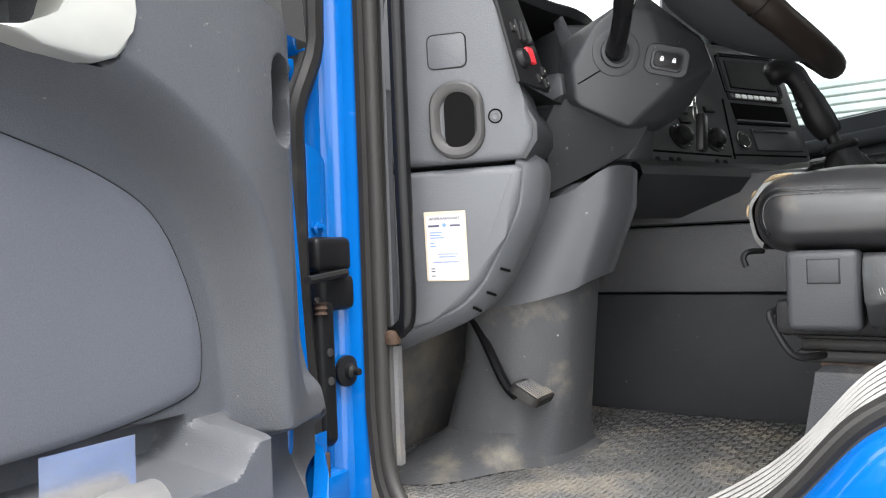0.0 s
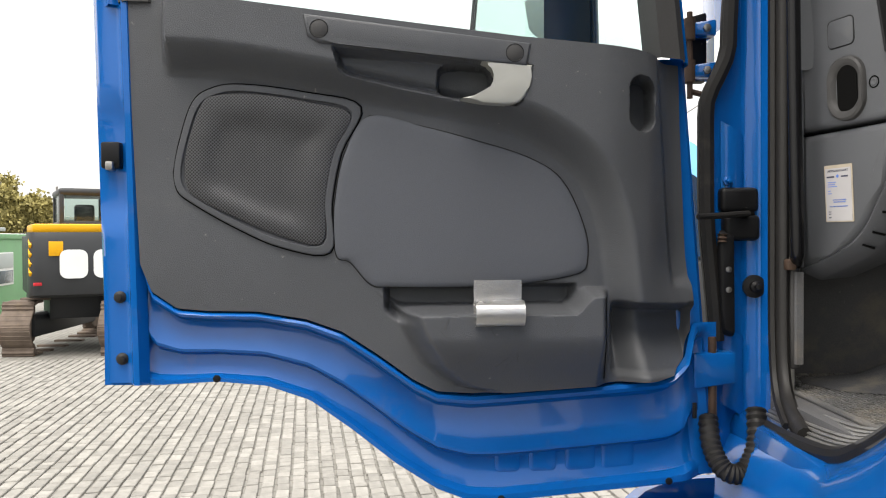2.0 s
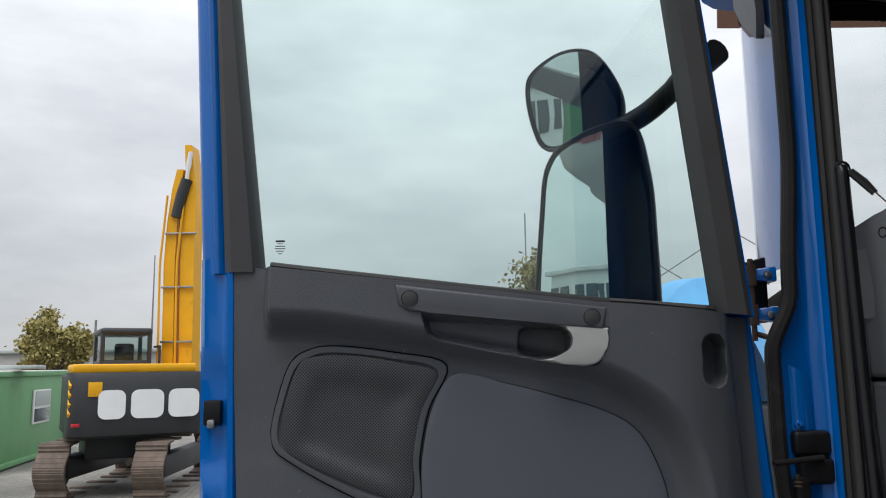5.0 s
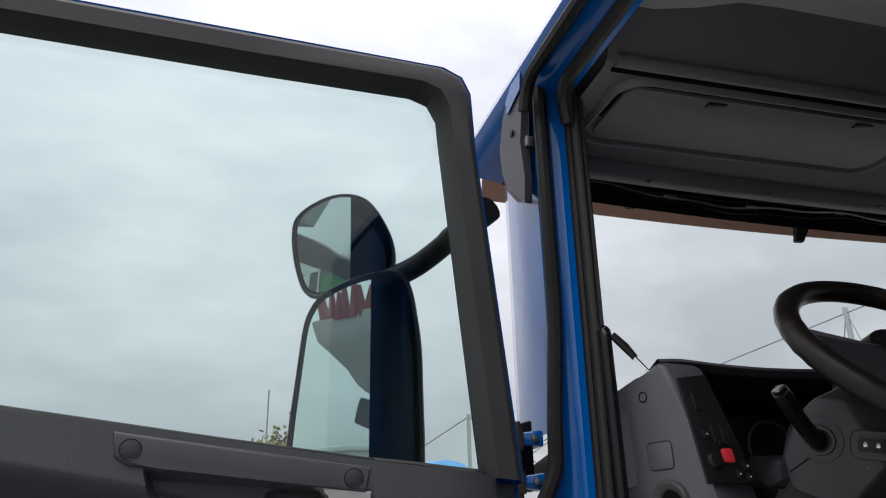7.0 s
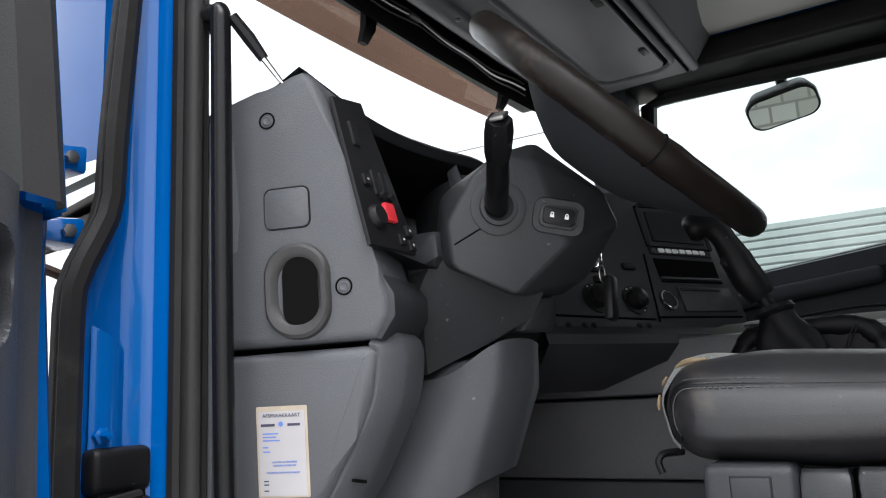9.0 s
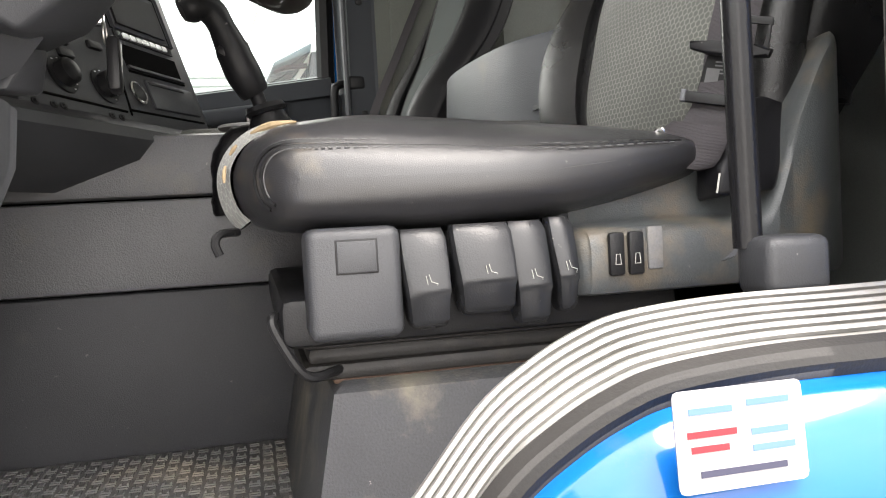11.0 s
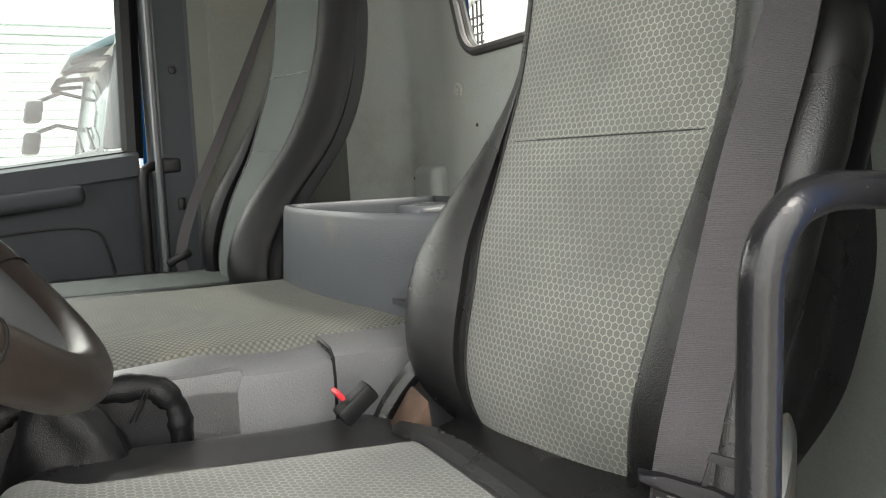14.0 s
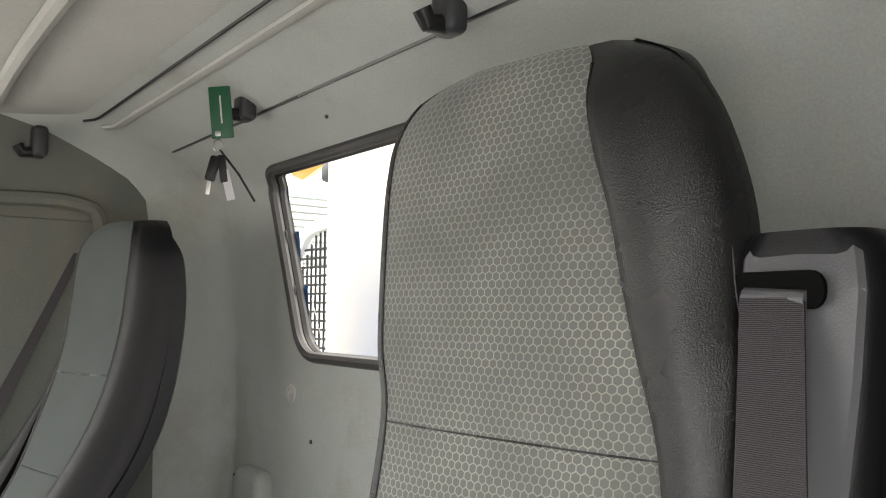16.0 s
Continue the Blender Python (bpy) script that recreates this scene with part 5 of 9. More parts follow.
flank = [(1.15, 2.482), (1.15, 2.778), (1.12, 2.787), (1.06, 2.806), (1.015, 2.825), (1.0, 2.828), (0.988, 2.818), (0.974, 2.79), (0.951, 2.708), (0.933, 2.632), (0.918, 2.568), (0.906, 2.535), (0.908, 2.512), (0.924, 2.484)]
flank_part = part("upper_flank", prism([(y * K, z) for y, z in flank], on_side(-0.11), 0.11, bevel=0.013, seg=4), M["dash"], dash)
low = [(1.15, 2.474), (0.937, 2.477), (0.926, 2.468), (0.934, 2.415), (0.955, 2.37), (0.99, 2.305), (1.025, 2.268), (1.075, 2.243), (1.15, 2.212)]
lower_part = part("lower_flank", prism([(y * K, z) for y, z in low], on_side(-0.15), 0.15, bevel=0.016, seg=4), M["dash"], dash)
# bevel round the lower flank with its air slots
bevel_line = [Vector(v) for v in curve_points([(y * K, z) for y, z in low[1:9]], 5)]
bevel_rows = []
for k, p in enumerate(bevel_line):
    way = (bevel_line[min(k + 1, len(bevel_line) - 1)] - bevel_line[max(k - 1, 0)]).normalized()
    side = Vector((way.y, -way.x))
    if side.dot(p - Vector((1.06 * K, 2.37))) < 0:
        side = -side
    bevel_rows.append((p, side))
part("flank_bevel", loft([[on_side(off) @ (p + side * by).to_3d() for off, by in ((-0.010, -0.004), (-0.007, 0.002), (-0.012, 0.007), (-0.042, 0.022), (-0.050, 0.024), (-0.13, 0.022))] for p, side in bevel_rows], closed=False), M["dash"], lower_part)
for k in (18, 21, 24):
    p, side = bevel_rows[k]
    for d in (-0.004, 0.006):
        part("air_slot", tube([on_side(-0.016) @ (p + side * (0.0095 + d * 0.02)).to_3d() + DZ * d, on_side(-0.036) @ (p + side * (0.0195 + d * 0.02)).to_3d() + DZ * d], 0.0022, 6), M["void"], lower_part)
# cap, oval vent, screws
part("fuse_cap", prism([(x, y) for x, y in rounded(0.058, 0.049, 0.008)], on_side(-0.002, 1.026, 2.652), 0.0035, bevel=0.0015), M["dash"], dash)
part("cap_gap", tube([on_side(0.0003, 1.026, 2.652) @ Vector((x, y, 0)) for x, y in rounded(0.060, 0.051, 0.009) + rounded(0.060, 0.051, 0.009)[:1]], 0.0012, 5), M["black"], dash)
vent = part("vent_collar", pad([(x, y) for x, y in rounded(0.086, 0.118, 0.040, 7)], on_side(0, 1.016, 2.548), [(0.0, -0.002), (0.03, 0.007), (0.10, 0.010), (0.24, 0.009), (0.34, 0.004), (0.42, -0.004)]), M["trim"], dash, "worn grey oval vent collar")
# raised black pad painted as the dark of the vent's opening
part("vent_hole_shade", pad([(x, y) for x, y in rounded(0.046, 0.088, 0.022, 7)], on_side(0.0005, 1.012, 2.546), [(0, 0.004), (0.02, 0.0055), (0.5, 0.0055)]), M["void"], vent)
for y, z in ((0.96, 2.549), (1.047, 2.767)):
    part("screw_ring", tube([on_side(0.0005, y, z) @ Vector((0.010 * math.cos(a), 0.010 * math.sin(a), 0)) for a in (2 * math.pi * k / 16 for k in range(17))], 0.0012, 5), M["void"], dash)
    part("screw", lathe([(0.0065, 0), (0.0065, 0.001), (0.005, 0.0016), (0.003, 0.0005), (0.001, 0.0005)], on_side(0.0, y, z), 12), M["dash"], dash)

# appointment card
card = thing("service_card", tuple(on_side(0.001, 1.043, 2.31).translation), "aged white service card in a clear sleeve", "card")
part("card_sleeve", prism([(x, y) for x, y in rounded(0.066, 0.106, 0.002, 2)], on_side(0.0005, 1.043, 2.359), 0.001), M["paper_edge"], card, smooth=False)
part("card_paper", prism([(x, y) for x, y in rounded(0.060, 0.098, 0.001, 2)], on_side(0.0016, 1.043, 2.357), 0.0006), M["paper"], card, smooth=False)


def side_text(y, z, off=0.0024):
    m = Matrix((-DY, DZ, DN)).transposed().to_4x4()
    m.translation = on_side(off, y, z).translation
    return m


writing("AFSPRAAKKAART", 0.0062, side_text(1.043, 2.399), M["ink"], card)
writing("LAATSTE UITGEVOERDE", 0.0030, side_text(1.041, 2.346), M["blue_ink"], card)
writing("ONDERHOUDSBEURT", 0.0030, side_text(1.041, 2.342), M["blue_ink"], card)
writing("VOLGENDE ONDERHOUDSBEURT", 0.0028, side_text(1.043, 2.334), M["blue_ink"], card)
for y, z, w in ((1.060, 2.390, 0.018), (1.028, 2.390, 0.016)):
    part("name_bar", box(on_side(0.0024, y, z).translation, (0.0004, w, 0.003), Matrix.Rotation(math.atan(0.3285), 3, "Z"), 0), M["ink"], card, smooth=False)
part("emblem", lathe([(0.003, 0), (0.003, 0.0003), (0.001, 0.0004)], on_side(0.0023, 1.044, 2.391), 12), M["blue_ink"], card)
for k, (w, z) in enumerate(((0.020, 2.380), (0.017, 2.376), (0.022, 2.372), (0.007, 2.364), (0.009, 2.359), (0.006, 2.325), (0.006, 2.321), (0.006, 2.314))):
    part("print_bar", box(on_side(0.0024, 1.067 - w / 2, z).translation, (0.0004, w, 0.0014), Matrix.Rotation(math.atan(0.3285), 3, "Z"), 0), M["blue_ink"] if k < 5 else M["ink"], card, smooth=False)

# switch strip on the flank's rear edge
top_edge, low_edge = on_side(0, 0.976, 2.79).translation, on_side(0, 0.909, 2.535).translation
edge_dir = (low_edge - top_edge).normalized()
strip_m = axes(top_edge + Vector((0.004, -0.004, 0)), Vector((1, 0.02, 0)), edge_dir)
if strip_m.col[2].y > 0:
    strip_m = strip_m @ Matrix.Diagonal((1, 1, -1, 1))
part("switch_plate", prism([(0.006, 0.0), (0.070, -0.01), (0.104, 0.17), (0.104, 0.205), (0.006, 0.205)], strip_m, 0.006, bevel=0.003), M["black"], dash)


def on_strip(u, v, h=0.006):
    return strip_m @ Matrix.Translation((u, v, h))


for u, v in ((0.03, 0.05), (0.05, 0.115), (0.068, 0.115)):
    part("rocker", prism(rounded(0.015, 0.036, 0.003, 2), on_strip(u, v), 0.004, bevel=0.003), M["black"], dash)
part("light_knob", lathe([(0.016, 0), (0.016, 0.003), (0.012, 0.009), (0.001, 0.010)], on_strip(0.032, 0.165), 16), M["black"], dash)
part("hazard_switch", prism(rounded(0.022, 0.026, 0.003, 2), on_strip(0.062, 0.155), 0.005, bevel=0.002), M["red"], dash, "red hazard switch")
for u, v in ((0.03, 0.115), (0.075, 0.19), (0.095, 0.175), (0.095, 0.195)):
    part("small_switch", prism(rounded(0.013, 0.015, 0.002, 2), on_strip(u, v), 0.004, bevel=0.002), M["black"], dash)
    part("switch_mark", prism(rounded(0.004, 0.003, 0.001, 1), on_strip(u, v, 0.0102), 0.0004), M["handle"], dash, smooth=False)
for u in (0.052, 0.070):
    part("toggle", tube([on_strip(u, 0.132) @ Vector((0, 0, 0)), on_strip(u, 0.132) @ Vector((0, 0.003, 0.008))], 0.0045, 8), M["black"], dash)
# solid black block painted as the shade in the tray's recess
part("tray_shade", box((0.300, 0.985, 2.575), (0.09, 0.05, 0.055), Matrix.Rotation(radians(18), 3, "Z"), 0.008), M["black"], dash)
part("tray_front", prism([(y * K, z) for y, z in ((0.921, 2.482), (0.902, 2.510), (0.902, 2.537), (0.915, 2.560), (0.95, 2.55), (0.95, 2.49))], on_side(-0.15), 0.144, bevel=0.005, seg=2), M["dash_dark"], dash)
# added black backing that keeps the bay behind the dash dark
part("dark_bay_backing", box((1.17, 1.29, 2.55), (2.1, 0.10, 0.50), None, 0.01), M["black"], dash)

# instrument hood and its dark well
hood_line = curve_points([(0.17, 0.998, 2.828), (0.242, 1.027, 2.838), (0.355, 1.053, 2.838), (0.478, 1.068, 2.838), (0.595, 1.060, 2.838), (0.703, 1.041, 2.838), (0.823, 1.061, 2.834)], 5)
part("instrument_hood", loft([[Vector(p) + Vector((0, 0.012, -0.014)) for p in hood_line], [Vector(p) for p in hood_line], [Vector(p) + Vector((0, 0.01, 0.008)) for p in hood_line], [Vector((p[0] + 0.02, 1.30, 2.845 - 0.10 * smooth_step(0.36, 0.18, p[0]))) for p in hood_line], [Vector((p[0], 1.60, 2.80 - 0.10 * smooth_step(0.36, 0.18, p[0]))) for p in hood_line]], closed=False), M["dash_dark"], dash)
part("instrument_well", loft([[Vector(p) + Vector((0, 0.010, -0.012)) for p in hood_line], [Vector((p[0], p[1] + 0.06, 2.80)) for p in hood_line], [Vector((p[0], 1.235, 2.77)) for p in hood_line], [Vector((p[0], 1.235, 2.52)) for p in hood_line]], closed=False), M["black"], dash)
part("well_floor", loft([[(0.20, 0.93, 2.60), (0.20, 1.24, 2.62)], [(0.34, 0.93, 2.585), (0.34, 1.24, 2.60)], [(0.80, 1.0, 2.58), (0.80, 1.24, 2.60)]], closed=False), M["black"], dash)
part("well_side", loft([[(0.205, 0.99, 2.60), (0.205, 1.0, 2.82)], [(0.23, 1.24, 2.60), (0.22, 1.24, 2.82)]], closed=False), M["black"], dash)
for x in (0.36, 0.52):
    part("gauge_ring", tube([(x + 0.055 * math.cos(a), 1.165, 2.69 + 0.055 * math.sin(a)) for a in (2 * math.pi * k / 24 for k in range(25))], 0.004, 6), M["dash_dark"], dash)
part("vent_frame", hull([(0.650, 1.070, 2.836), (0.664, 1.078, 2.836), (0.570, 1.005, 2.745), (0.585, 1.012, 2.745), (0.66, 1.10, 2.836), (0.60, 1.05, 2.745)], 0.003), M["dash"], dash)
for k in range(5):
    part("vent_slat", hull([(0.668 + 0.014 * k, 1.085, 2.834), (0.672 + 0.014 * k, 1.085, 2.834), (0.592 + 0.014 * k, 1.02, 2.745), (0.596 + 0.014 * k, 1.02, 2.745), (0.67 + 0.014 * k, 1.10, 2.83), (0.594 + 0.014 * k, 1.04, 2.745)], 0.001), M["dash_dark"], dash, smooth=False)
part("dash_top", loft([[(x, 1.28, 2.80 - d), (x, 1.35, 2.825 - d), (x, 1.62, 2.78 - d), (x, 1.66, 2.74 - d)] for x, d in ((0.12, 0.10), (0.3, 0.02), (0.6, 0.0), (1.2, 0.0), (1.8, 0.0), (2.22, 0.0))], closed=False), M["dash_dark"], dash)
part("front_corner_top", loft([[(0.100, 1.13, 2.60), (0.104, 1.135, 2.70), (0.106, 1.15, 2.752), (0.12, 1.30, 2.76), (0.14, 1.6, 2.74)], [(0.14, 1.10, 2.60), (0.135, 1.10, 2.74), (0.150, 1.11, 2.776), (0.17, 1.30, 2.78), (0.18, 1.6, 2.76)], [(0.16, 1.06, 2.62), (0.155, 1.05, 2.78), (0.172, 1.06, 2.80), (0.22, 1.25, 2.815), (0.22, 1.6, 2.78)]], closed=False), M["dash"], dash)
part("far_face", loft([[(x, 0.98 + 0.05 * (x - 1.4), 2.50), (x, 1.0, 2.62), (x, 1.03, 2.76), (x, 1.12, 2.81), (x, 1.3, 2.82)] for x in (1.30, 1.6, 2.0, 2.24)], closed=False), M["dash_dark"], dash)

# centre console, turned to the driver: display, radio slot, drawer, knobs
CU, CN = Vector((0.9135, -0.4068, 0)), Vector((-0.3774, -0.8476, 0.3730))
CV = CN.cross(CU).normalized()


def on_console(u, v, off=0.0):
    m = Matrix((CU, CV, CN)).transposed().to_4x4()
    m.translation = Vector((1.1, 0.803, 2.684)) + CU * u + CV * v + CN * off
    return m


part("console_face", prism([(-0.42, -0.185), (0.108, -0.185), (0.118, -0.14), (0.160, 0.135), (0.150, 0.155), (-0.36, 0.13)], on_console(0, 0, -0.16), 0.16, bevel=0.008, seg=3), M["dash_dark"], dash)
for line in ([(-0.085, 0.108), (0.112, 0.118), (0.098, 0.012), (-0.098, 0.010), (-0.085, 0.108)], [(-0.118, -0.012), (-0.155, -0.165)], [(-0.155, -0.155), (0.102, -0.150)], [(-0.41, -0.155), (-0.165, -0.16)], [(-0.10, -0.074), (0.09, -0.070)]):
    part("panel_gap", tube([on_console(u, v, 0.0005).translation for u, v in line], 0.0022, 5), M["void"], dash)
part("display_frame", pad([(-0.092, 0.008), (0.104, 0.010), (0.122, 0.124), (-0.078, 0.114)], on_console(0, 0), [(0, 0.0), (0.004, 0.006), (0.012, 0.006), (0.02, 0.001), (0.03, 0.001)]), M["dash_dark"], dash)
part("display", prism([(-0.074, 0.022), (0.086, 0.024), (0.100, 0.104), (-0.062, 0.096)], on_console(0, 0, 0.001), 0.004), M["black"], dash, "dark glossy display")
part("button_bar", prism([(-0.098, -0.010), (0.092, -0.008), (0.094, 0.008), (-0.096, 0.006)], on_console(0, 0, 0.0), 0.003), M["black"], dash)
for k in range(8):
    part("radio_button", prism(rounded(0.010 if k == 0 else 0.016, 0.010, 0.002, 2), on_console(-0.086 + 0.0215 * k, -0.002 + 0.0004 * k, 0.003), 0.003, bevel=0.001), M["dash"] if k == 0 else M["white"], dash)
part("radio_slot", prism([(-0.100, -0.064), (0.086, -0.062), (0.092, -0.018), (-0.096, -0.020)], on_console(0, 0, 0.0), 0.0015), M["void"], dash)
part("slot_ledge", prism([(-0.100, -0.070), (0.087, -0.068), (0.087, -0.062), (-0.10, -0.064)], on_console(0, 0, 0.0), 0.006, bevel=0.002), M["dash_dark"], dash)
part("drawer", prism([(-0.068, -0.142), (0.094, -0.138), (0.098, -0.084), (-0.064, -0.086)], on_console(0, 0, 0.0), 0.005, bevel=0.002), M["dash_dark"], dash)
part("drawer_lip", prism([(-0.06, -0.096), (0.06, -0.094), (0.06, -0.089), (-0.06, -0.091)], on_console(0, 0, 0.003), 0.004, bevel=0.001), M["black"], dash)
part("lighter", lathe([(0.016, 0), (0.016, 0.006), (0.001, 0.006)], on_console(-0.106, -0.118), 18), M["black"], dash)
part("lighter_ring", tube([on_console(-0.106, -0.118, 0.004) @ Vector((0.019 * math.cos(a), 0.019 * math.sin(a), 0)) for a in (2 * math.pi * k / 18 for k in range(19))], 0.003, 6), M["chrome"], dash)
for u, v in ((-0.30, -0.118), (-0.20, -0.120)):
    part("climate_knob", lathe([(0.030, 0), (0.030, 0.003), (0.021, 0.004), (0.020, 0.018), (0.015, 0.022), (0.001, 0.023)], on_console(u, v), 20), M["black"], dash)
    for a in (-60, -30, 30, 60, 90, 120):
        part("knob_mark", prism(rounded(0.004, 0.0016, 0.0005, 1), on_console(u + 0.026 * math.cos(radians(a)), v + 0.026 * math.sin(radians(a)), 0.003), 0.0006), M["white"], dash, smooth=False)
for u, v in ((-0.27, -0.055), (-0.27, -0.078), (-0.18, -0.045), (-0.27, -0.032)):
    part("console_switch", prism(rounded(0.034, 0.014, 0.003, 2), on_console(u, v), 0.006, bevel=0.002), M["black"], dash)
for u in (-0.39, -0.352, -0.33, -0.215, -0.19, 0.085):
    part("shelf_stud", lathe([(0.0065, 0), (0.0065, 0.002), (0.004, 0.002), (0.003, 0.005), (0.001, 0.005)], on_console(u, -0.1735, 0.0), 10), M["black"], dash)
part("console_shelf", loft([[on_console(u, v, o).translation for v, o in ((-0.175, 0.0), (-0.186, 0.004), (-0.196, 0.012), (-0.215, 0.012), (-0.235, -0.02), (-0.235, -0.15))] for u in (-0.46, -0.2, 0.0, 0.115)], closed=False), M["dash_dark"], dash)
part("side_bolster", hull([(0.66, 0.99, 2.50), (0.72, 0.95, 2.50), (0.70, 0.96, 2.80), (0.62, 1.05, 2.80), (0.60, 1.1, 2.50), (0.72, 1.2, 2.50), (0.70, 1.2, 2.80)], 0.01), M["dash_dark"], dash)

# steering column pedestal, shroud, wheel
column = thing("steering_column", (0.5, 1.0, 1.97), "dark grey steering column with dusty foot pedestal", "steering column")
ped_up = [[(0.417, 0.985, 2.438), (0.434, 0.905, 2.478), (0.46, 0.885, 2.489), (0.53, 0.884, 2.491), (0.552, 0.90, 2.482), (0.60, 1.10, 2.50), (0.45, 1.16, 2.45)],
          [(0.415, 0.985, 2.40), (0.432, 0.912, 2.42), (0.46, 0.892, 2.425), (0.54, 0.892, 2.425), (0.570, 0.91, 2.42), (0.615, 1.10, 2.43), (0.45, 1.16, 2.40)],
          [(0.36, 1.04, 2.255), (0.42, 0.965, 2.275), (0.46, 0.945, 2.29), (0.56, 0.945, 2.302), (0.590, 0.965, 2.306), (0.63, 1.10, 2.33), (0.40, 1.16, 2.25)]]
part("pedestal_cover", loft([curve_points(r, 5, True) for r in ped_up]), M["dash"], column)
ped_lo = [[(0.385, 1.06, 2.27), (0.43, 0.985, 2.285), (0.47, 0.965, 2.295), (0.54, 0.965, 2.30), (0.572, 0.985, 2.305), (0.60, 1.12, 2.32), (0.40, 1.16, 2.26)],
          [(0.39, 1.07, 2.15), (0.43, 1.00, 2.15), (0.47, 0.98, 2.15), (0.54, 0.98, 2.15), (0.572, 1.0, 2.15), (0.60, 1.13, 2.15), (0.40, 1.17, 2.15)],
          [(0.37, 1.08, 2.03), (0.415, 1.02, 2.03), (0.46, 0.995, 2.03), (0.545, 0.995, 2.03), (0.58, 1.015, 2.03), (0.61, 1.15, 2.03), (0.38, 1.2, 2.03)],
          [(0.30, 1.10, 1.992), (0.38, 1.035, 1.990), (0.44, 0.995, 1.988), (0.56, 0.995, 1.988), (0.60, 1.02, 1.988), (0.63, 1.17, 1.988), (0.32, 1.24, 1.992)],
          [(0.20, 1.12, 1.978), (0.33, 1.045, 1.978), (0.43, 0.985, 1.976), (0.58, 0.985, 1.976), (0.62, 1.02, 1.976), (0.65, 1.19, 1.976), (0.22, 1.27, 1.976)]]
part("foot_boot", loft([curve_points(r, 5, True) for r in ped_lo]), M["foot"], column, "dust-streaked grey boot on the floor")
part("boot_screw", lathe([(0.014, 0), (0.013, 0.004), (0.007, 0.005), (0.006, 0.002), (0.001, 0.002)], Matrix.Translation((0.50, 1.005, 1.988)), 14), M["rust"], column)
# column shroud, an angular moulded housing along the steering axis
AX = Vector((0, -0.72, 0.69)).normalized()
WC = Vector((0.52, 0.72, 2.79))
BOSS, ROCKER = Vector((0.379, 0.845, 2.660)), Vector((0.427, 0.780, 2.644))
SN = Vector((-0.811, -0.579, -0.082)).normalized()
SX = (ROCKER - BOSS - SN * (ROCKER - BOSS).dot(SN)).normalized()
SY = SN.cross(SX)


def on_shroud(at, off=0.0):
    """Plane of the housing's near face, turned along the line from boss to rocker."""
    m = Matrix((SX, SY, SN)).transposed().to_4x4()
    m.translation = Vector(at) + SN * off
    return m


part("column_shroud", hull([(0.346, 0.903, 2.586), (0.340, 0.905, 2.640), (0.357, 0.869, 2.706), (0.376, 0.839, 2.735), (0.406, 0.798, 2.724), (0.437, 0.772, 2.606), (0.400, 0.836, 2.540), (0.352, 0.894, 2.576), (0.515, 0.745, 2.690), (0.540, 0.735, 2.645),
                            (0.56, 0.80, 2.575), (0.60, 0.86, 2.56), (0.63, 0.79, 2.66), (0.62, 0.84, 2.76), (0.45, 0.82, 2.765), (0.60, 0.95, 2.70), (0.58, 0.98, 2.58), (0.40, 0.95, 2.70), (0.40, 0.97, 2.60)], 0.010, 3), M["dash_dark"], column)
part("parting_line", tube([on_shroud(q, 0.0004).translation for q in ((0.347, 0.898, 2.612), (0.371, 0.860, 2.637))], 0.0012, 5), M["void"], column)
part("rocker_recess", pad(rounded(0.070, 0.048, 0.014, 4), on_shroud(ROCKER), [(0, 0.0), (0.003, 0.003), (0.006, 0.0035), (0.012, 0.001), (0.018, 0.001)]), M["dash_dark"], column)
part("shroud_neck", hull([(0.342, 0.92, 2.59), (0.344, 0.925, 2.635), (0.38, 0.99, 2.645), (0.345, 1.02, 2.58), (0.42, 1.08, 2.64), (0.60, 1.08, 2.66), (0.62, 1.0, 2.68), (0.60, 1.05, 2.55), (0.38, 1.05, 2.56)], 0.008), M["dash_dark"], column)
bm = loft([[(0.36, 0.93, 2.62), (0.345, 0.955, 2.56), (0.40, 0.985, 2.445), (0.45, 0.91, 2.485), (0.50, 0.865, 2.52), (0.47, 0.83, 2.55), (0.42, 0.86, 2.585)],
           [(0.40, 1.08, 2.66), (0.36, 1.1, 2.56), (0.42, 1.12, 2.44), (0.6, 1.1, 2.46), (0.66, 1.0, 2.54), (0.64, 0.98, 2.6), (0.5, 1.05, 2.66)]])
part("lower_cowl", bm, M["dash_dark"], column)
part("shroud_flange", hull([(0.50, 0.852, 2.548), (0.535, 0.838, 2.552), (0.545, 0.85, 2.50), (0.49, 0.875, 2.50), (0.57, 0.95, 2.52), (0.50, 0.95, 2.50)], 0.006), M["dash_dark"], column)
boss = part("stalk_boss", lathe([(0.038, -0.002), (0.038, 0.002), (0.035, 0.003), (0.026, 0.003), (0.025, 0.009), (0.020, 0.010), (0.014, 0.004), (0.001, 0.004)], on_shroud(BOSS), 28), M["dash_dark"], column)
stalk = thing("retarder_stalk", (0.36, 0.84, 2.66), "black angular control stalk on the steering column", "control stalk")
part("stalk_arm", tube([(0.385, 0.85, 2.658), (0.355, 0.835, 2.664), (0.325, 0.815, 2.678), (0.295, 0.797, 2.698)], [0.016, 0.016, 0.015, 0.014], 10), M["gloss_black"], stalk)
part("stalk_grip", tube([(0.305, 0.803, 2.692), (0.285, 0.791, 2.704), (0.262, 0.776, 2.720), (0.249, 0.768, 2.730)], [0.013, 0.017, 0.018, 0.016], 6), M["gloss_black"], stalk)
part("stalk_cap", box((0.247, 0.767, 2.733), (0.020, 0.020, 0.006), Matrix.Rotation(radians(-35), 3, "Y"), 0.003), M["steel"], stalk)
sw_m = on_shroud(ROCKER, 0.001)
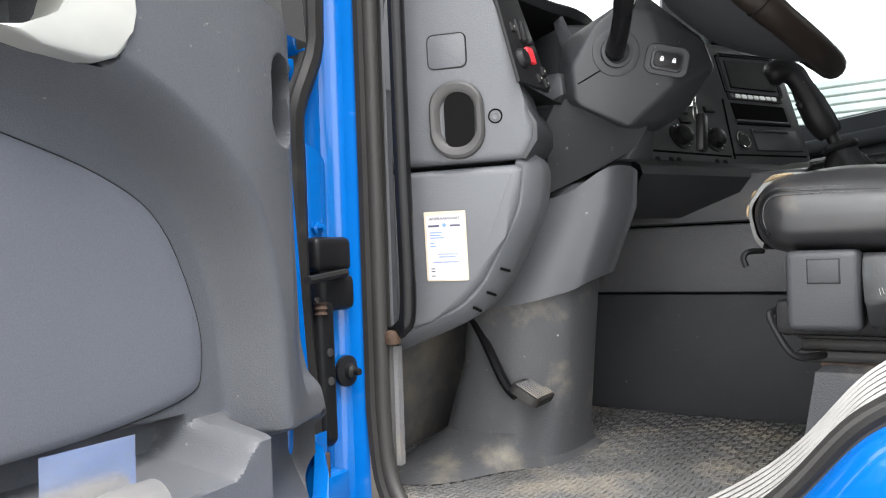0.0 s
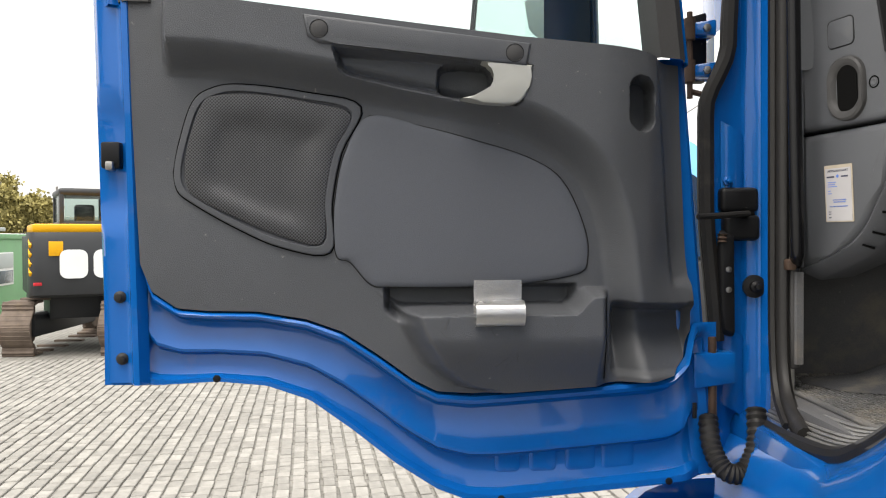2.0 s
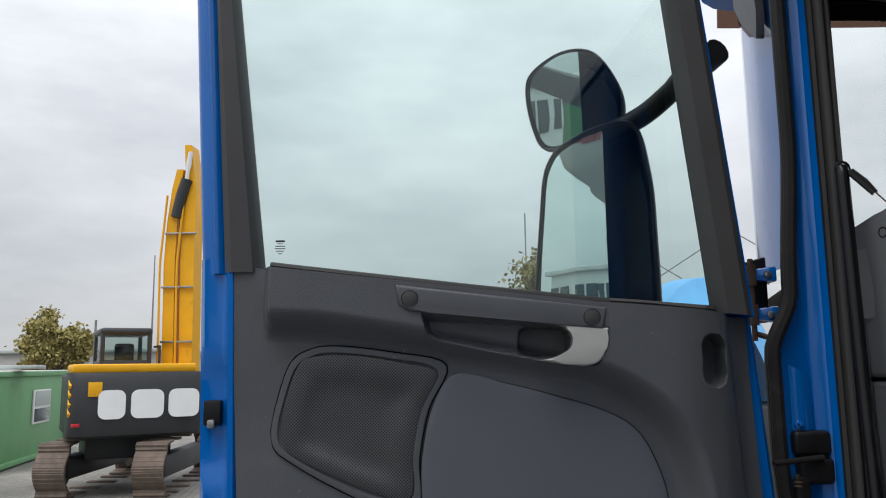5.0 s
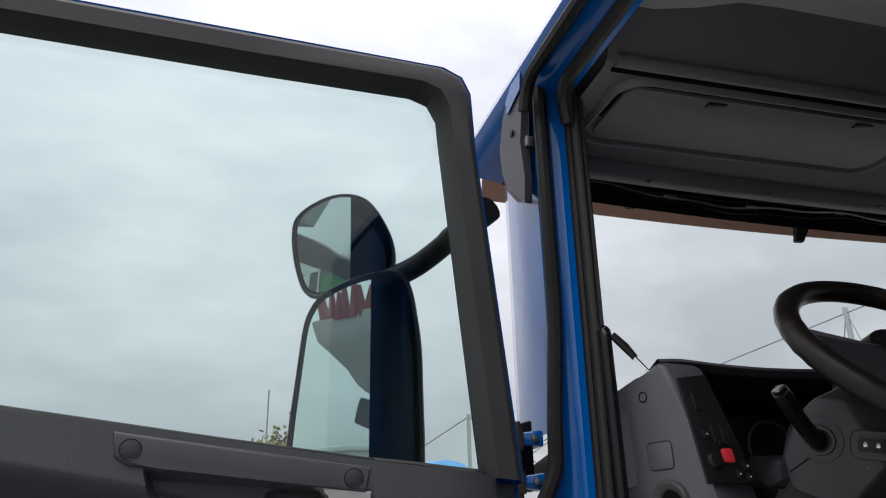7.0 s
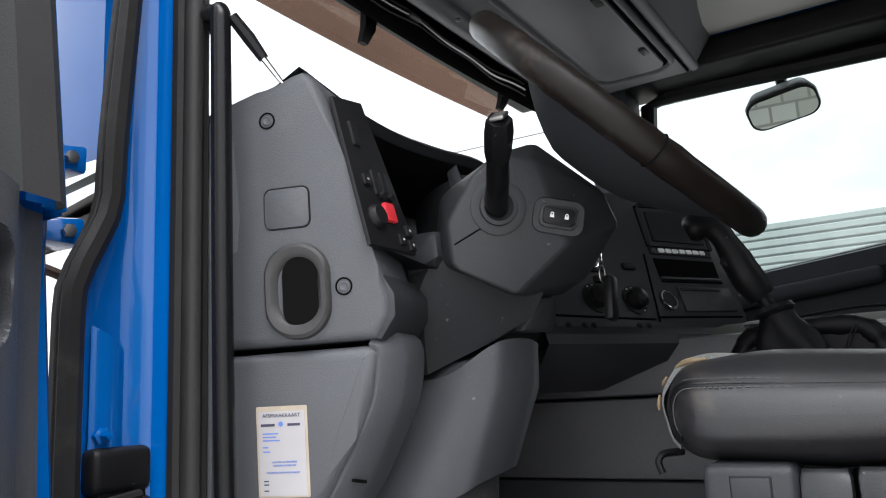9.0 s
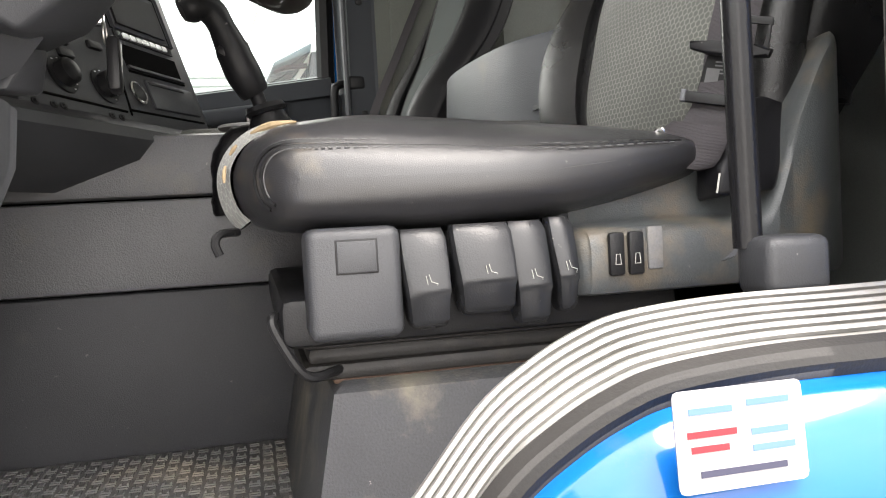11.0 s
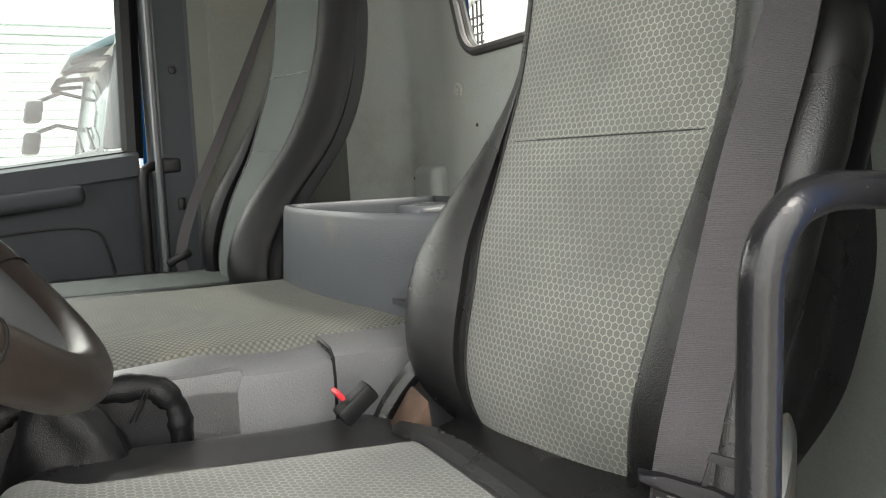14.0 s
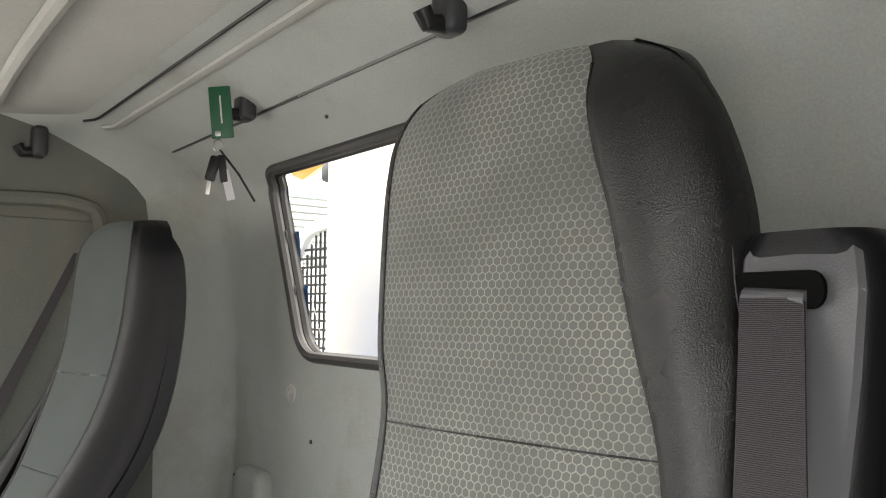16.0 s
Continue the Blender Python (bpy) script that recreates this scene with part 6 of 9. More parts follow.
lock_switch = thing("lock_switch", (0.425, 0.778, 2.644), "black central locking rocker with white padlock marks", "switch")
part("rocker_bezel", prism(rounded(0.052, 0.032, 0.008), sw_m, 0.004, bevel=0.002), M["dash_dark"], lock_switch)
part("rocker_face", prism(rounded(0.044, 0.024, 0.006), sw_m, 0.007, bevel=0.002), M["black"], lock_switch)
for u in (-0.010, 0.010):
    part("padlock_mark", prism([(u - 0.0028, -0.003), (u + 0.0028, -0.003), (u + 0.0028, 0.001), (u - 0.0028, 0.001)], sw_m @ Matrix.Translation((0, 0, 0.0068)), 0.0006), M["white"], lock_switch, smooth=False)
    part("padlock_bow", tube([sw_m @ Vector((u + 0.002 * math.cos(a), 0.001 + 0.003 * math.sin(a), 0.0074)) for a in (math.pi * k / 6 for k in range(7))], 0.0007, 5), M["white"], lock_switch)

wheel = thing("steering_wheel", tuple(WC), "worn black leather steering wheel seen from below", "steering wheel")
R = 0.234
part("rim", loft([[WC + (math.cos(a) * (R + rr * math.cos(b))) * Vector((1, 0, 0)) + (math.sin(a) * (R + rr * math.cos(b))) * Vector((0, 0.69, 0.72)) + AX * (rr * math.sin(b)) for b in (2 * math.pi * k / 14 for k in range(14))] for a, rr in ((2 * math.pi * k / 72, 0.0215 + (0.0012 if k % 2 and not 10 < k % 36 < 26 else 0)) for k in range(73))], caps=False), M["rim_leather"], wheel, "worn leather rim")


def wheel_at(r, a, d):
    return WC + r * (math.cos(radians(a)) * Vector((1, 0, 0)) + math.sin(radians(a)) * Vector((0, 0.69, 0.72))) + AX * d


# closed back shell from the rim to the column, open over the upper part
SHELL = [(0.218, -0.004), (0.205, -0.016), (0.185, -0.030), (0.150, -0.050), (0.110, -0.068), (0.075, -0.080), (0.05, -0.084)]
front_face = [(0.05, 0.0), (0.10, 0.004), (0.16, 0.004), (0.200, 0.004), (0.216, 0.006)]
part("back_shell", loft([[wheel_at(r, a, d) for r, d in SHELL + front_face] for a in [168 + 204 * k / 40 for k in range(41)]]), M["dash_dark"], wheel, "scuffed dark wheel back shell")
# the shell's own side in lighter grey, painted bright where it faces up
for a0, a1, w in ((168, 160, 0.05), (372, 380, 0.05)):
    part("spoke_web", loft([[wheel_at(r, a, d * f) for r, d in ((0.218, -0.004), (0.19, -0.022), (0.14, -0.034), (0.08, -0.04), (0.08, 0.004), (0.14, 0.004), (0.20, 0.006))] for a, f in ((a0, 1.0), (0.5 * (a0 + a1), 0.8), (a1, 0.35))]), M["dash"], wheel, "side of the back shell, painted lighter where it faces up")
hub_m = axes(WC - AX * 0.05, (1, 0, 0), Vector((0, 0.69, 0.72)))
part("hub", lathe([(0.05, -0.02), (0.085, 0.0), (0.10, 0.03), (0.09, 0.05), (0.001, 0.055)], hub_m, 28), M["black"], wheel)
for a in (-40, -140):
    part("rim_joint", tube([WC + (math.cos(radians(a)) * (R + 0.0222 * math.cos(b))) * Vector((1, 0, 0)) + (math.sin(radians(a)) * (R + 0.0222 * math.cos(b))) * Vector((0, 0.69, 0.72)) + AX * (0.0222 * math.sin(b)) for b in (2 * math.pi * k / 16 for k in range(17))], 0.0012, 5), M["void"], wheel)

# keys in the lock, brake pedal
keys = thing("ignition_keys", (0.60, 0.80, 2.60), "key bunch hanging at the steering lock", "keys")
part("key_head", box((0.60, 0.80, 2.61), (0.02, 0.02, 0.03), None, 0.004), M["chrome"], keys)
part("key_ring", tube([(0.60 + 0.012 * math.cos(a), 0.79, 2.585 + 0.014 * math.sin(a)) for a in (2 * math.pi * k / 16 for k in range(17))], 0.0012, 5), M["steel"], keys)
part("key_fob", box((0.607, 0.782, 2.548), (0.028, 0.016, 0.07), Matrix.Rotation(radians(8), 3, "Y"), 0.006), M["black"], keys)
pedal = thing("brake_pedal", (0.38, 1.05, 2.08), "worn black brake pedal on a steel arm", "pedal")
part("pedal_arm", tube(curve_points([(0.385, 1.16, 2.26), (0.384, 1.12, 2.20), (0.372, 1.07, 2.12), (0.368, 1.045, 2.098)], 4), 0.009, 8), M["gloss_black"], pedal)
pm = axes((0.375, 1.02, 2.100), (1, 0.2, -0.05), (-0.05, 0.75, 0.45))
part("pedal_pad", prism(rounded(0.11, 0.055, 0.014), pm, 0.014, bevel=0.004), M["rubber"], pedal)
for k in range(8):
    part("pad_rib", box(pm @ Vector((-0.042 + 0.012 * k, 0, 0.015)), (0.006, 0.044, 0.003), pm.to_3x3(), 0.001), M["dusty"], pedal)

# vertical grab rail at the front pillar, with small keys hooked on top
rail = thing("grab_rail", (0.1, 1.067, 2.24), "black vertical grab rail beside the dashboard", "grab rail")
part("rail_bar", tube(curve_points([(0.125, 1.13, 2.225), (0.112, 1.09, 2.238), (0.104, 1.069, 2.28), (0.098, 1.067, 2.5), (0.093, 1.066, 2.86), (0.095, 1.072, 2.895), (0.105, 1.10, 2.91)], 6), 0.0125, 12), M["gloss_black"], rail)
part("rail_foot", lathe([(0.02, 0), (0.018, 0.012), (0.012, 0.016)], axes((0.112, 1.12, 2.912), (1, 0, 0), (0, 0, 1)), 12), M["black"], rail)
hook_key = thing("hanging_antenna_bit", (0.13, 1.05, 2.86), "small pen-like fob hooked on the rail", "fob")
part("fob_body", tube([(0.105, 1.06, 2.895), (0.125, 1.05, 2.87), (0.14, 1.04, 2.845)], [0.008, 0.009, 0.007], 8), M["black"], hook_key)
part("fob_tip", tube([(0.14, 1.04, 2.845), (0.158, 1.03, 2.82), (0.165, 1.026, 2.812)], [0.004, 0.003, 0.001], 6), M["chrome"], hook_key)
part("pillar_foot_clip", box((0.103, 1.10, 2.225), (0.02, 0.02, 0.022), None, 0.005), M["rust"], rail)
part("sill_guard", box((0.118, 1.125, 2.12), (0.02, 0.03, 0.20), None, 0.006), M["trim"], rail)

# gear lever
gear = thing("gear_lever", (0.9, 0.58, 2.45), "black hooked gear lever in a leather boot", "gear lever")
part("knob", tube(curve_points([(0.823, 0.715, 2.672), (0.828, 0.69, 2.682), (0.838, 0.668, 2.672), (0.848, 0.65, 2.635), (0.858, 0.632, 2.59), (0.868, 0.612, 2.552)], 5), [0.0171, 0.0207, 0.0244, 0.0256, 0.0256, 0.0244, 0.0244, 0.0232, 0.0226, 0.022, 0.022, 0.0214, 0.0207, 0.0207, 0.022, 0.0232, 0.0244, 0.0268, 0.0268, 0.0274, 0.0281, 0.0281, 0.0268, 0.0256, 0.0244, 0.022][:26], 12), M["black"], gear)
part("knob_plate", box((0.815, 0.70, 2.682), (0.02, 0.034, 0.012), Matrix.Rotation(radians(12), 3, "X"), 0.004), M["steel"], gear)
part("trigger", box((0.835, 0.655, 2.612), (0.010, 0.024, 0.014), Matrix.Rotation(radians(30), 3, "X"), 0.004), M["black"], gear)
part("shaft", tube([(0.868, 0.612, 2.555), (0.878, 0.595, 2.505)], 0.012, 10), M["black"], gear)
part("collar", lathe([(0.030, -0.006), (0.034, 0.0), (0.030, 0.008), (0.016, 0.01)], Matrix.Translation((0.875, 0.597, 2.527)) @ Matrix.Rotation(radians(-15), 4, "X"), 16), M["black"], gear)
boot_rings = []
for k, (z, rx, ry) in enumerate(((2.528, 0.024, 0.026), (2.517, 0.027, 0.029), (2.502, 0.029, 0.035), (2.486, 0.032, 0.045), (2.468, 0.036, 0.055), (2.448, 0.040, 0.064), (2.428, 0.044, 0.072), (2.408, 0.047, 0.079), (2.385, 0.050, 0.085))):
    ring = []
    for q in range(72):
        a = 2 * math.pi * q / 72
        c, s = math.cos(a), math.sin(a)
        w = 0.0046 * smooth_step(0, 4, k) * (math.sin(3 * a + k * 0.55) + 0.55 * math.sin(5 * a - k * 0.9) + 0.3 * math.sin(9 * a + k * 1.7))
        mid = smooth_step(0, 6, k)
        ring.append((0.877 + 0.004 * mid + (rx + w) * c, 0.594 - 0.022 * mid + (ry + w) * s, z + 0.3 * w))
    boot_rings.append(ring)
boot = part("boot", loft(boot_rings), M["matte_leather"], gear, "creased black leather boot")
for first, drift in ((60, 0.35), (61, 0.35), (9, -0.3)):
    part("boot_seam", tube([Vector(boot_rings[k][int(first + drift * k) % 72]) for k in range(1, 9)], 0.0011, 5), M["black"], boot)
# padded arch of leather on the tunnel's side, behind the boot
ARCH = [tuple(v) for v in curve_points([(0.446, 2.36), (0.443, 2.42), (0.448, 2.462), (0.472, 2.490), (0.52, 2.497), (0.60, 2.496), (0.645, 2.488), (0.668, 2.46), (0.674, 2.40), (0.674, 2.36)], 6)]
part("collar_backing", loft([[(x, 0.573 + (y - 0.573) * f, 2.36 + (z - 2.36) * f) for y, z in ARCH] for x, f in ((0.934, 1.0), (0.922, 0.99), (0.917, 0.96))]), M["matte_leather"], gear)
part("collar_pad", tube([(0.930, y, z) for y, z in ARCH], [0.019 + 0.0014 * math.sin(k * 0.9) + 0.001 * math.sin(k * 2.3) for k in range(len(ARCH))], 12), M["matte_leather"], gear, "padded leather collar")
for y0, y1 in ((0.478, 0.498), (0.484, 0.504)):
    part("collar_seam", tube([(0.908, y0, 2.497), (0.905, 0.5 * y0 + 0.5 * y1 - 0.001, 2.478), (0.912, y1, 2.455)], 0.0010, 5), M["black"], gear)
plate = thing("loose_plate", (1.02, 0.60, 2.515), "small white round plate with two studs", "plate")
part("plate_disc", lathe([(0.05, 0), (0.05, 0.004), (0.046, 0.006), (0.001, 0.006)], Matrix.Translation((1.03, 0.63, 2.516)), 24), M["paper"], plate)
for dx in (-0.02, 0.022):
    part("stud", tube([(1.03 + dx, 0.625, 2.52), (1.03 + dx, 0.625, 2.548)], 0.004, 8), M["steel"], plate)


# ---- seats ----
def skin_uv(bm, fu, name="cloth"):
    """Surface coordinates in metres for the woven pattern."""
    lay = bm.loops.layers.uv.new(name)
    for f in bm.faces:
        for lp in f.loops:
            lp[lay].uv = fu(lp.vert.co)


# (height, front, near outside, near seam, far seam, far outside, near bolster, far bolster, thickness)
DRIVER_BACK = [(2.385, 0.030, 0.44, 0.53, 0.73, 0.80, 0.0, 0.0, 0.05), (2.42, 0.050, 0.392, 0.500, 0.755, 0.872, 0.012, 0.014, 0.10), (2.47, 0.056, 0.366, 0.482, 0.775, 0.922, 0.030, 0.032, 0.13), (2.53, 0.048, 0.346, 0.471, 0.785, 0.945, 0.042, 0.042, 0.15),
               (2.60, 0.030, 0.338, 0.463, 0.790, 0.955, 0.045, 0.046, 0.15), (2.66, 0.008, 0.342, 0.463, 0.804, 0.945, 0.045, 0.042, 0.15), (2.72, -0.020, 0.360, 0.467, 0.815, 0.920, 0.040, 0.034, 0.145), (2.80, -0.055, 0.388, 0.473, 0.825, 0.878, 0.032, 0.018, 0.14),
               (2.88, -0.080, 0.402, 0.476, 0.823, 0.848, 0.026, 0.006, 0.13), (2.96, -0.095, 0.403, 0.482, 0.820, 0.834, 0.022, 0.0, 0.12), (3.04, -0.107, 0.415, 0.496, 0.822, 0.832, 0.020, -0.002, 0.10), (3.10, -0.113, 0.425, 0.515, 0.837, 0.846, 0.020, -0.003, 0.09),
               (3.16, -0.120, 0.442, 0.533, 0.845, 0.853, 0.020, -0.003, 0.08), (3.24, -0.126, 0.450, 0.552, 0.848, 0.857, 0.020, -0.003, 0.075), (3.30, -0.131, 0.465, 0.572, 0.848, 0.858, 0.019, -0.003, 0.07), (3.35, -0.138, 0.484, 0.584, 0.842, 0.854, 0.015, -0.003, 0.058),
               (3.39, -0.150, 0.512, 0.588, 0.818, 0.836, 0.009, -0.003, 0.038), (3.416, -0.168, 0.560, 0.606, 0.770, 0.786, 0.0, 0.0, 0.018)]
PASSENGER_BACK = [(2.40, 0.150, 1.70, 1.78, 1.94, 2.00, 0.0, 0.0, 0.05), (2.45, 0.172, 1.655, 1.760, 1.955, 2.045, 0.016, 0.02, 0.10), (2.52, 0.186, 1.628, 1.752, 1.965, 2.070, 0.028, 0.035, 0.095), (2.60, 0.174, 1.645, 1.750, 1.965, 2.075, 0.034, 0.045, 0.105), (2.70, 0.134, 1.645, 1.750, 1.960, 2.060, 0.034, 0.042, 0.105),
                  (2.82, 0.066, 1.645, 1.748, 1.955, 2.030, 0.030, 0.026, 0.10), (2.95, 0.016, 1.652, 1.748, 1.952, 1.985, 0.022, 0.006, 0.095), (3.05, -0.010, 1.656, 1.750, 1.950, 1.972, 0.016, 0.0, 0.09), (3.15, -0.025, 1.660, 1.752, 1.952, 1.972, 0.012, 0.0, 0.085), (3.24, -0.033, 1.668, 1.754, 1.950, 1.970, 0.010, 0.0, 0.075),
                  (3.28, -0.038, 1.682, 1.758, 1.942, 1.962, 0.006, 0.0, 0.06), (3.312, -0.046, 1.706, 1.768, 1.918, 1.936, 0.002, 0.0, 0.035), (3.332, -0.060, 1.742, 1.79, 1.88, 1.895, 0.0, 0.0, 0.015)]


def seat_back(rows, swing, folds):
    """Bolstered shell, the cloth let into its front and the two seams; swing turns the back towards the doorway."""
    mid = 0.5 * (rows[4][3] + rows[4][4])
    shell, cloth, edges, lines = [], [], [], {}
    for z, y, no, nc, fc, fo, bn, bf, th in (tuple(v) for v in curve_points(rows, 5)):
        def at(x, dy):
            return (x, y + dy + swing(z) * (x - mid), z)
        ring = [(no + 0.004, -0.5 * th), (no, -0.038), (no + 0.010, -0.012), (no * 0.55 + nc * 0.45, bn * 0.85), (nc - 0.022, bn), (nc - 0.005, 0.5 * bn + 0.002), (nc, 0.001), ((nc + fc) / 2, -0.002), (fc, 0.001), (fc + min(0.005, 0.4 * (fo - fc)), 0.5 * bf + 0.001), (fc * 0.7 + fo * 0.3, bf), (fc * 0.4 + fo * 0.6, bf * 0.92), (fo - 0.004, min(bf, 0.0) - 0.014 + 0.3 * max(bf, 0)), (fo, -0.045), (fo - 0.006, -0.5 * th), (fo * 0.95 + no * 0.05, -0.9 * th), ((no + fo) / 2, -th), (no * 0.95 + fo * 0.05, -0.9 * th)]
        shell.append([at(v[0], v[1]) for v in curve_points(ring, 3, True)])
        dip = sum(0.0055 * math.exp(-((z - f) / 0.006) ** 2) for f in folds)
        cloth.append([at(nc + (fc - nc) * u, 0.003 + 0.009 * (1 - (2 * u - 1) ** 4) - dip * (1 - (2 * u - 1) ** 8)) for u in [q / 18 for q in range(19)]])
        edges.append((at(nc - 0.001, 0.0045), at(fc + 0.001, 0.0045)))
        fold = min(folds, key=lambda f: abs(f - z))
        if fold not in lines or abs(lines[fold][0] - fold) > abs(z - fold):
            lines[fold] = (z, [at(nc + (fc - nc) * u, 0.003 + 0.009 * (1 - (2 * u - 1) ** 4) - 0.9 * dip + 0.0004) for u in [q / 18 for q in range(19)]])
    return loft(shell), loft(cloth, closed=False), edges, [v[1] for v in lines.values()]


def driver_seat():
    seat = thing("driver_seat", (0.65, 0.35, 1.98), "black leather driver seat with worn honeycomb cloth and torn corner", "truck seat", "cab seats")
    shell, cloth, edges, folds = seat_back(DRIVER_BACK, lambda z: 0.15, (2.803, 3.018))
    part("backrest", shell, M["leather"], seat, "black leather backrest with bolsters")
    skin_uv(cloth, lambda v: (v.x - 0.64, v.z * 1.03))
    part("back_cloth", cloth, M["cloth"], seat, "grey honeycomb cloth")
    for side in (0, 1):
        part("piping", tube([e[side] for e in edges[2:-5]], 0.0016, 5), M["leather"], seat)
    for f in folds:
        part("sewn_fold", tube(f, 0.0012, 5), M["leather"], seat)
    for dx in (0.0, 0.010):
        line = [Vector((lerp_table([(r[0], r[2]) for r in DRIVER_BACK], z) + 0.016 - dx, 0, z)) for z in [2.6 + 0.74 * k / 60 for k in range(61)]]
        part("side_stitch", tube([(v.x, lerp_table([(r[0], r[1]) for r in DRIVER_BACK], v.z) + 0.15 * (v.x - 0.63) - 0.008 - 1.2 * dx, v.z) for v in line], 0.0008, 5), M["stitch"], seat)
    # cushion: a padded profile with full sides; cloth runs over the top and the nose
    PROFILE = [tuple(v) for v in curve_points([(0.15, 2.372), (0.152, 2.404), (0.22, 2.412), (0.34, 2.420), (0.47, 2.430), (0.56, 2.436), (0.605, 2.436), (0.634, 2.425), (0.650, 2.402), (0.651, 2.374), (0.638, 2.348), (0.605, 2.334), (0.52, 2.328), (0.42, 2.326), (0.32, 2.334), (0.22, 2.352)], 5, True)]
    XL, XR = 0.290, 0.925

    def shrunk(y, z, f, grow=0.0):
        cy, cz = min(max(y, 0.20), 0.585), 2.380 - 0.02 * smooth_step(0.35, 0.15, y) * -1
        k = 1 - f + grow / max(0.02, math.hypot(y - cy, z - cz))
        return cy + (y - cy) * k, cz + (z - cz) * k

    def side_x(y, e):
        """The near face draws in round the front corner and tucks in at the tail."""
        return XL + e + 0.050 * smooth_step(0.56, 0.655, y) ** 1.6 + 0.018 * smooth_step(0.28, 0.15, y)

    def drawn_in(y):
        """The leather stops short of the cloth nose."""
        return y - 0.006 * smooth_step(0.59, 0.65, y)

    FORM = [(1.0, -0.010), (0.86, -0.010), (0.66, -0.008), (0.50, -0.004), (0.40, 0.002), (0.34, 0.004), (0.22, 0.014), (0.10, 0.030), (0.03, 0.045), (0.0, 0.065)]
    rings = [[(side_x(shrunk(y, z, f)[0], e), *shrunk(y, z, f)) for y, z in PROFILE] for f, e in FORM]
    rings += [[(XR - e, *shrunk(y, z, f)) for y, z in PROFILE] for f, e in reversed(FORM)]
    cushion = loft(rings)
    for v in cushion.verts:
        v.co.z += 0.013 * smooth_step(2.39, 2.42, v.co.z) * smooth_step(0.62, 0.50, v.co.y) * math.exp(-((v.co.x - XL - 0.045) / 0.030) ** 2)
        v.co.x -= 0.010 * smooth_step(0.26, 0.42, v.co.y) * smooth_step(0.62, 0.48, v.co.y) * math.exp(-((v.co.z - 2.365) / 0.04) ** 2) * smooth_step(XL + 0.10, XL + 0.02, v.co.x)
    for v in cushion.verts:
        v.co.y = drawn_in(v.co.y)
    part("cushion", cushion, M["leather_grey"], seat, "worn black leather seat cushion")
    cloth_edge = lambda y: 0.046 + 0.056 * smooth_step(0.61, 0.50, y)
    over_nose = PROFILE[7:52]
    edge_wave = [0.004 * math.sin(k * 0.7) * smooth_step(20, 30, k) for k in range(len(over_nose))]
    c2 = loft([[(side_x(y, cloth_edge(y) + w) + (XR - 0.055 - 0.085 * smooth_step(0.66, 0.56, y) - side_x(y, cloth_edge(y) + w)) * u, *shrunk(y, z, 0.0, (0.003 + 0.010 * smooth_step(0.50, 0.62, y)) * (1 - (2 * u - 1) ** 8) + 0.003 * smooth_step(0.6, 0.45, y) if 0 < u < 1 else -0.004)) for u in [q / 14 for q in range(15)]] for (y, z), w in zip(over_nose, edge_wave)], closed=False)
    skin_uv(c2, lambda v: (v.x, v.y - v.z))
    part("cushion_cloth", c2, M["cloth"], seat, "worn honeycomb cloth top and nose")
    for f, e in ((0.36, 0.0035), (0.46, -0.0025)):
        part("seam", tube([(side_x(shrunk(y, z, f)[0], e), drawn_in(shrunk(y, z, f)[0]), shrunk(y, z, f)[1]) for y, z in PROFILE[8:53]], 0.0026, 5), M["leather"], seat)
    for f, e in ((0.33, 0.002), (0.49, -0.0065)):
        run = [(side_x(shrunk(y, z, f)[0], e), drawn_in(shrunk(y, z, f)[0]), shrunk(y, z, f)[1]) for y, z in PROFILE[9:50]]
        for a, b in zip(run, run[1:]):
            for q in (0.0, 0.5):
                part("stitch", tube([Vector(a).lerp(Vector(b), q + 0.08), Vector(a).lerp(Vector(b), q + 0.36)], 0.0008, 4), M["stitch"], seat)
    for k, span in enumerate(((27, 33), (36, 38), (40, 43))):
        way = [Vector((side_x(y, 0.044), *shrunk(y, z, 0.0, 0.002))) for y, z in PROFILE[span[0]:span[1] + 1]]
        part("foam_tear", tube(way, [0.0012 + (0.0028 - 0.0006 * k) * math.sin(math.pi * q / (len(way) - 1)) * (0.75 + 0.25 * math.sin(5 * q)) for q in range(len(way))], 7), M["foam"], seat, "torn yellow foam")
    # side panel: cover box, adjusting levers, rear switch box
    sb = part("cover_box", box((0.305, 0.541, 2.283), (0.06, 0.088, 0.104), None, 0.010, 3), M["dash_dark"], seat, "grey plastic cover with a square lid")
    part("cover_lid", box((0.2745, 0.539, 2.308), (0.003, 0.036, 0.029), None, 0.001), M["dash_dark"], sb)
    part("lid_gap", box((0.2752, 0.539, 2.308), (0.002, 0.039, 0.032), None, 0.001), M["black"], sb)
    for y0, y1, zt, zb, dx in ((0.498, 0.452, 2.330, 2.235, 0.004), (0.448, 0.388, 2.332, 2.245, 0.0), (0.392, 0.352, 2.332, 2.23, 0.003), (0.350, 0.324, 2.334, 2.24, 0.002)):
        body = []
        for f, out_by, narrow in ((0.0, 0.004, 0.002), (0.10, 0.012, 0.0), (0.35, 0.019, 0.0), (0.58, 0.025, 0.001), (0.63, 0.0255, 0.001), (0.68, 0.023, 0.002), (0.90, 0.019, 0.003), (0.97, 0.014, 0.005), (1.0, 0.006, 0.008)):
            z, ya, yb, x = zt + (zb - zt) * f, y0 - narrow - 0.004 * f, y1 + narrow - 0.002 * f, 0.290 + dx - out_by
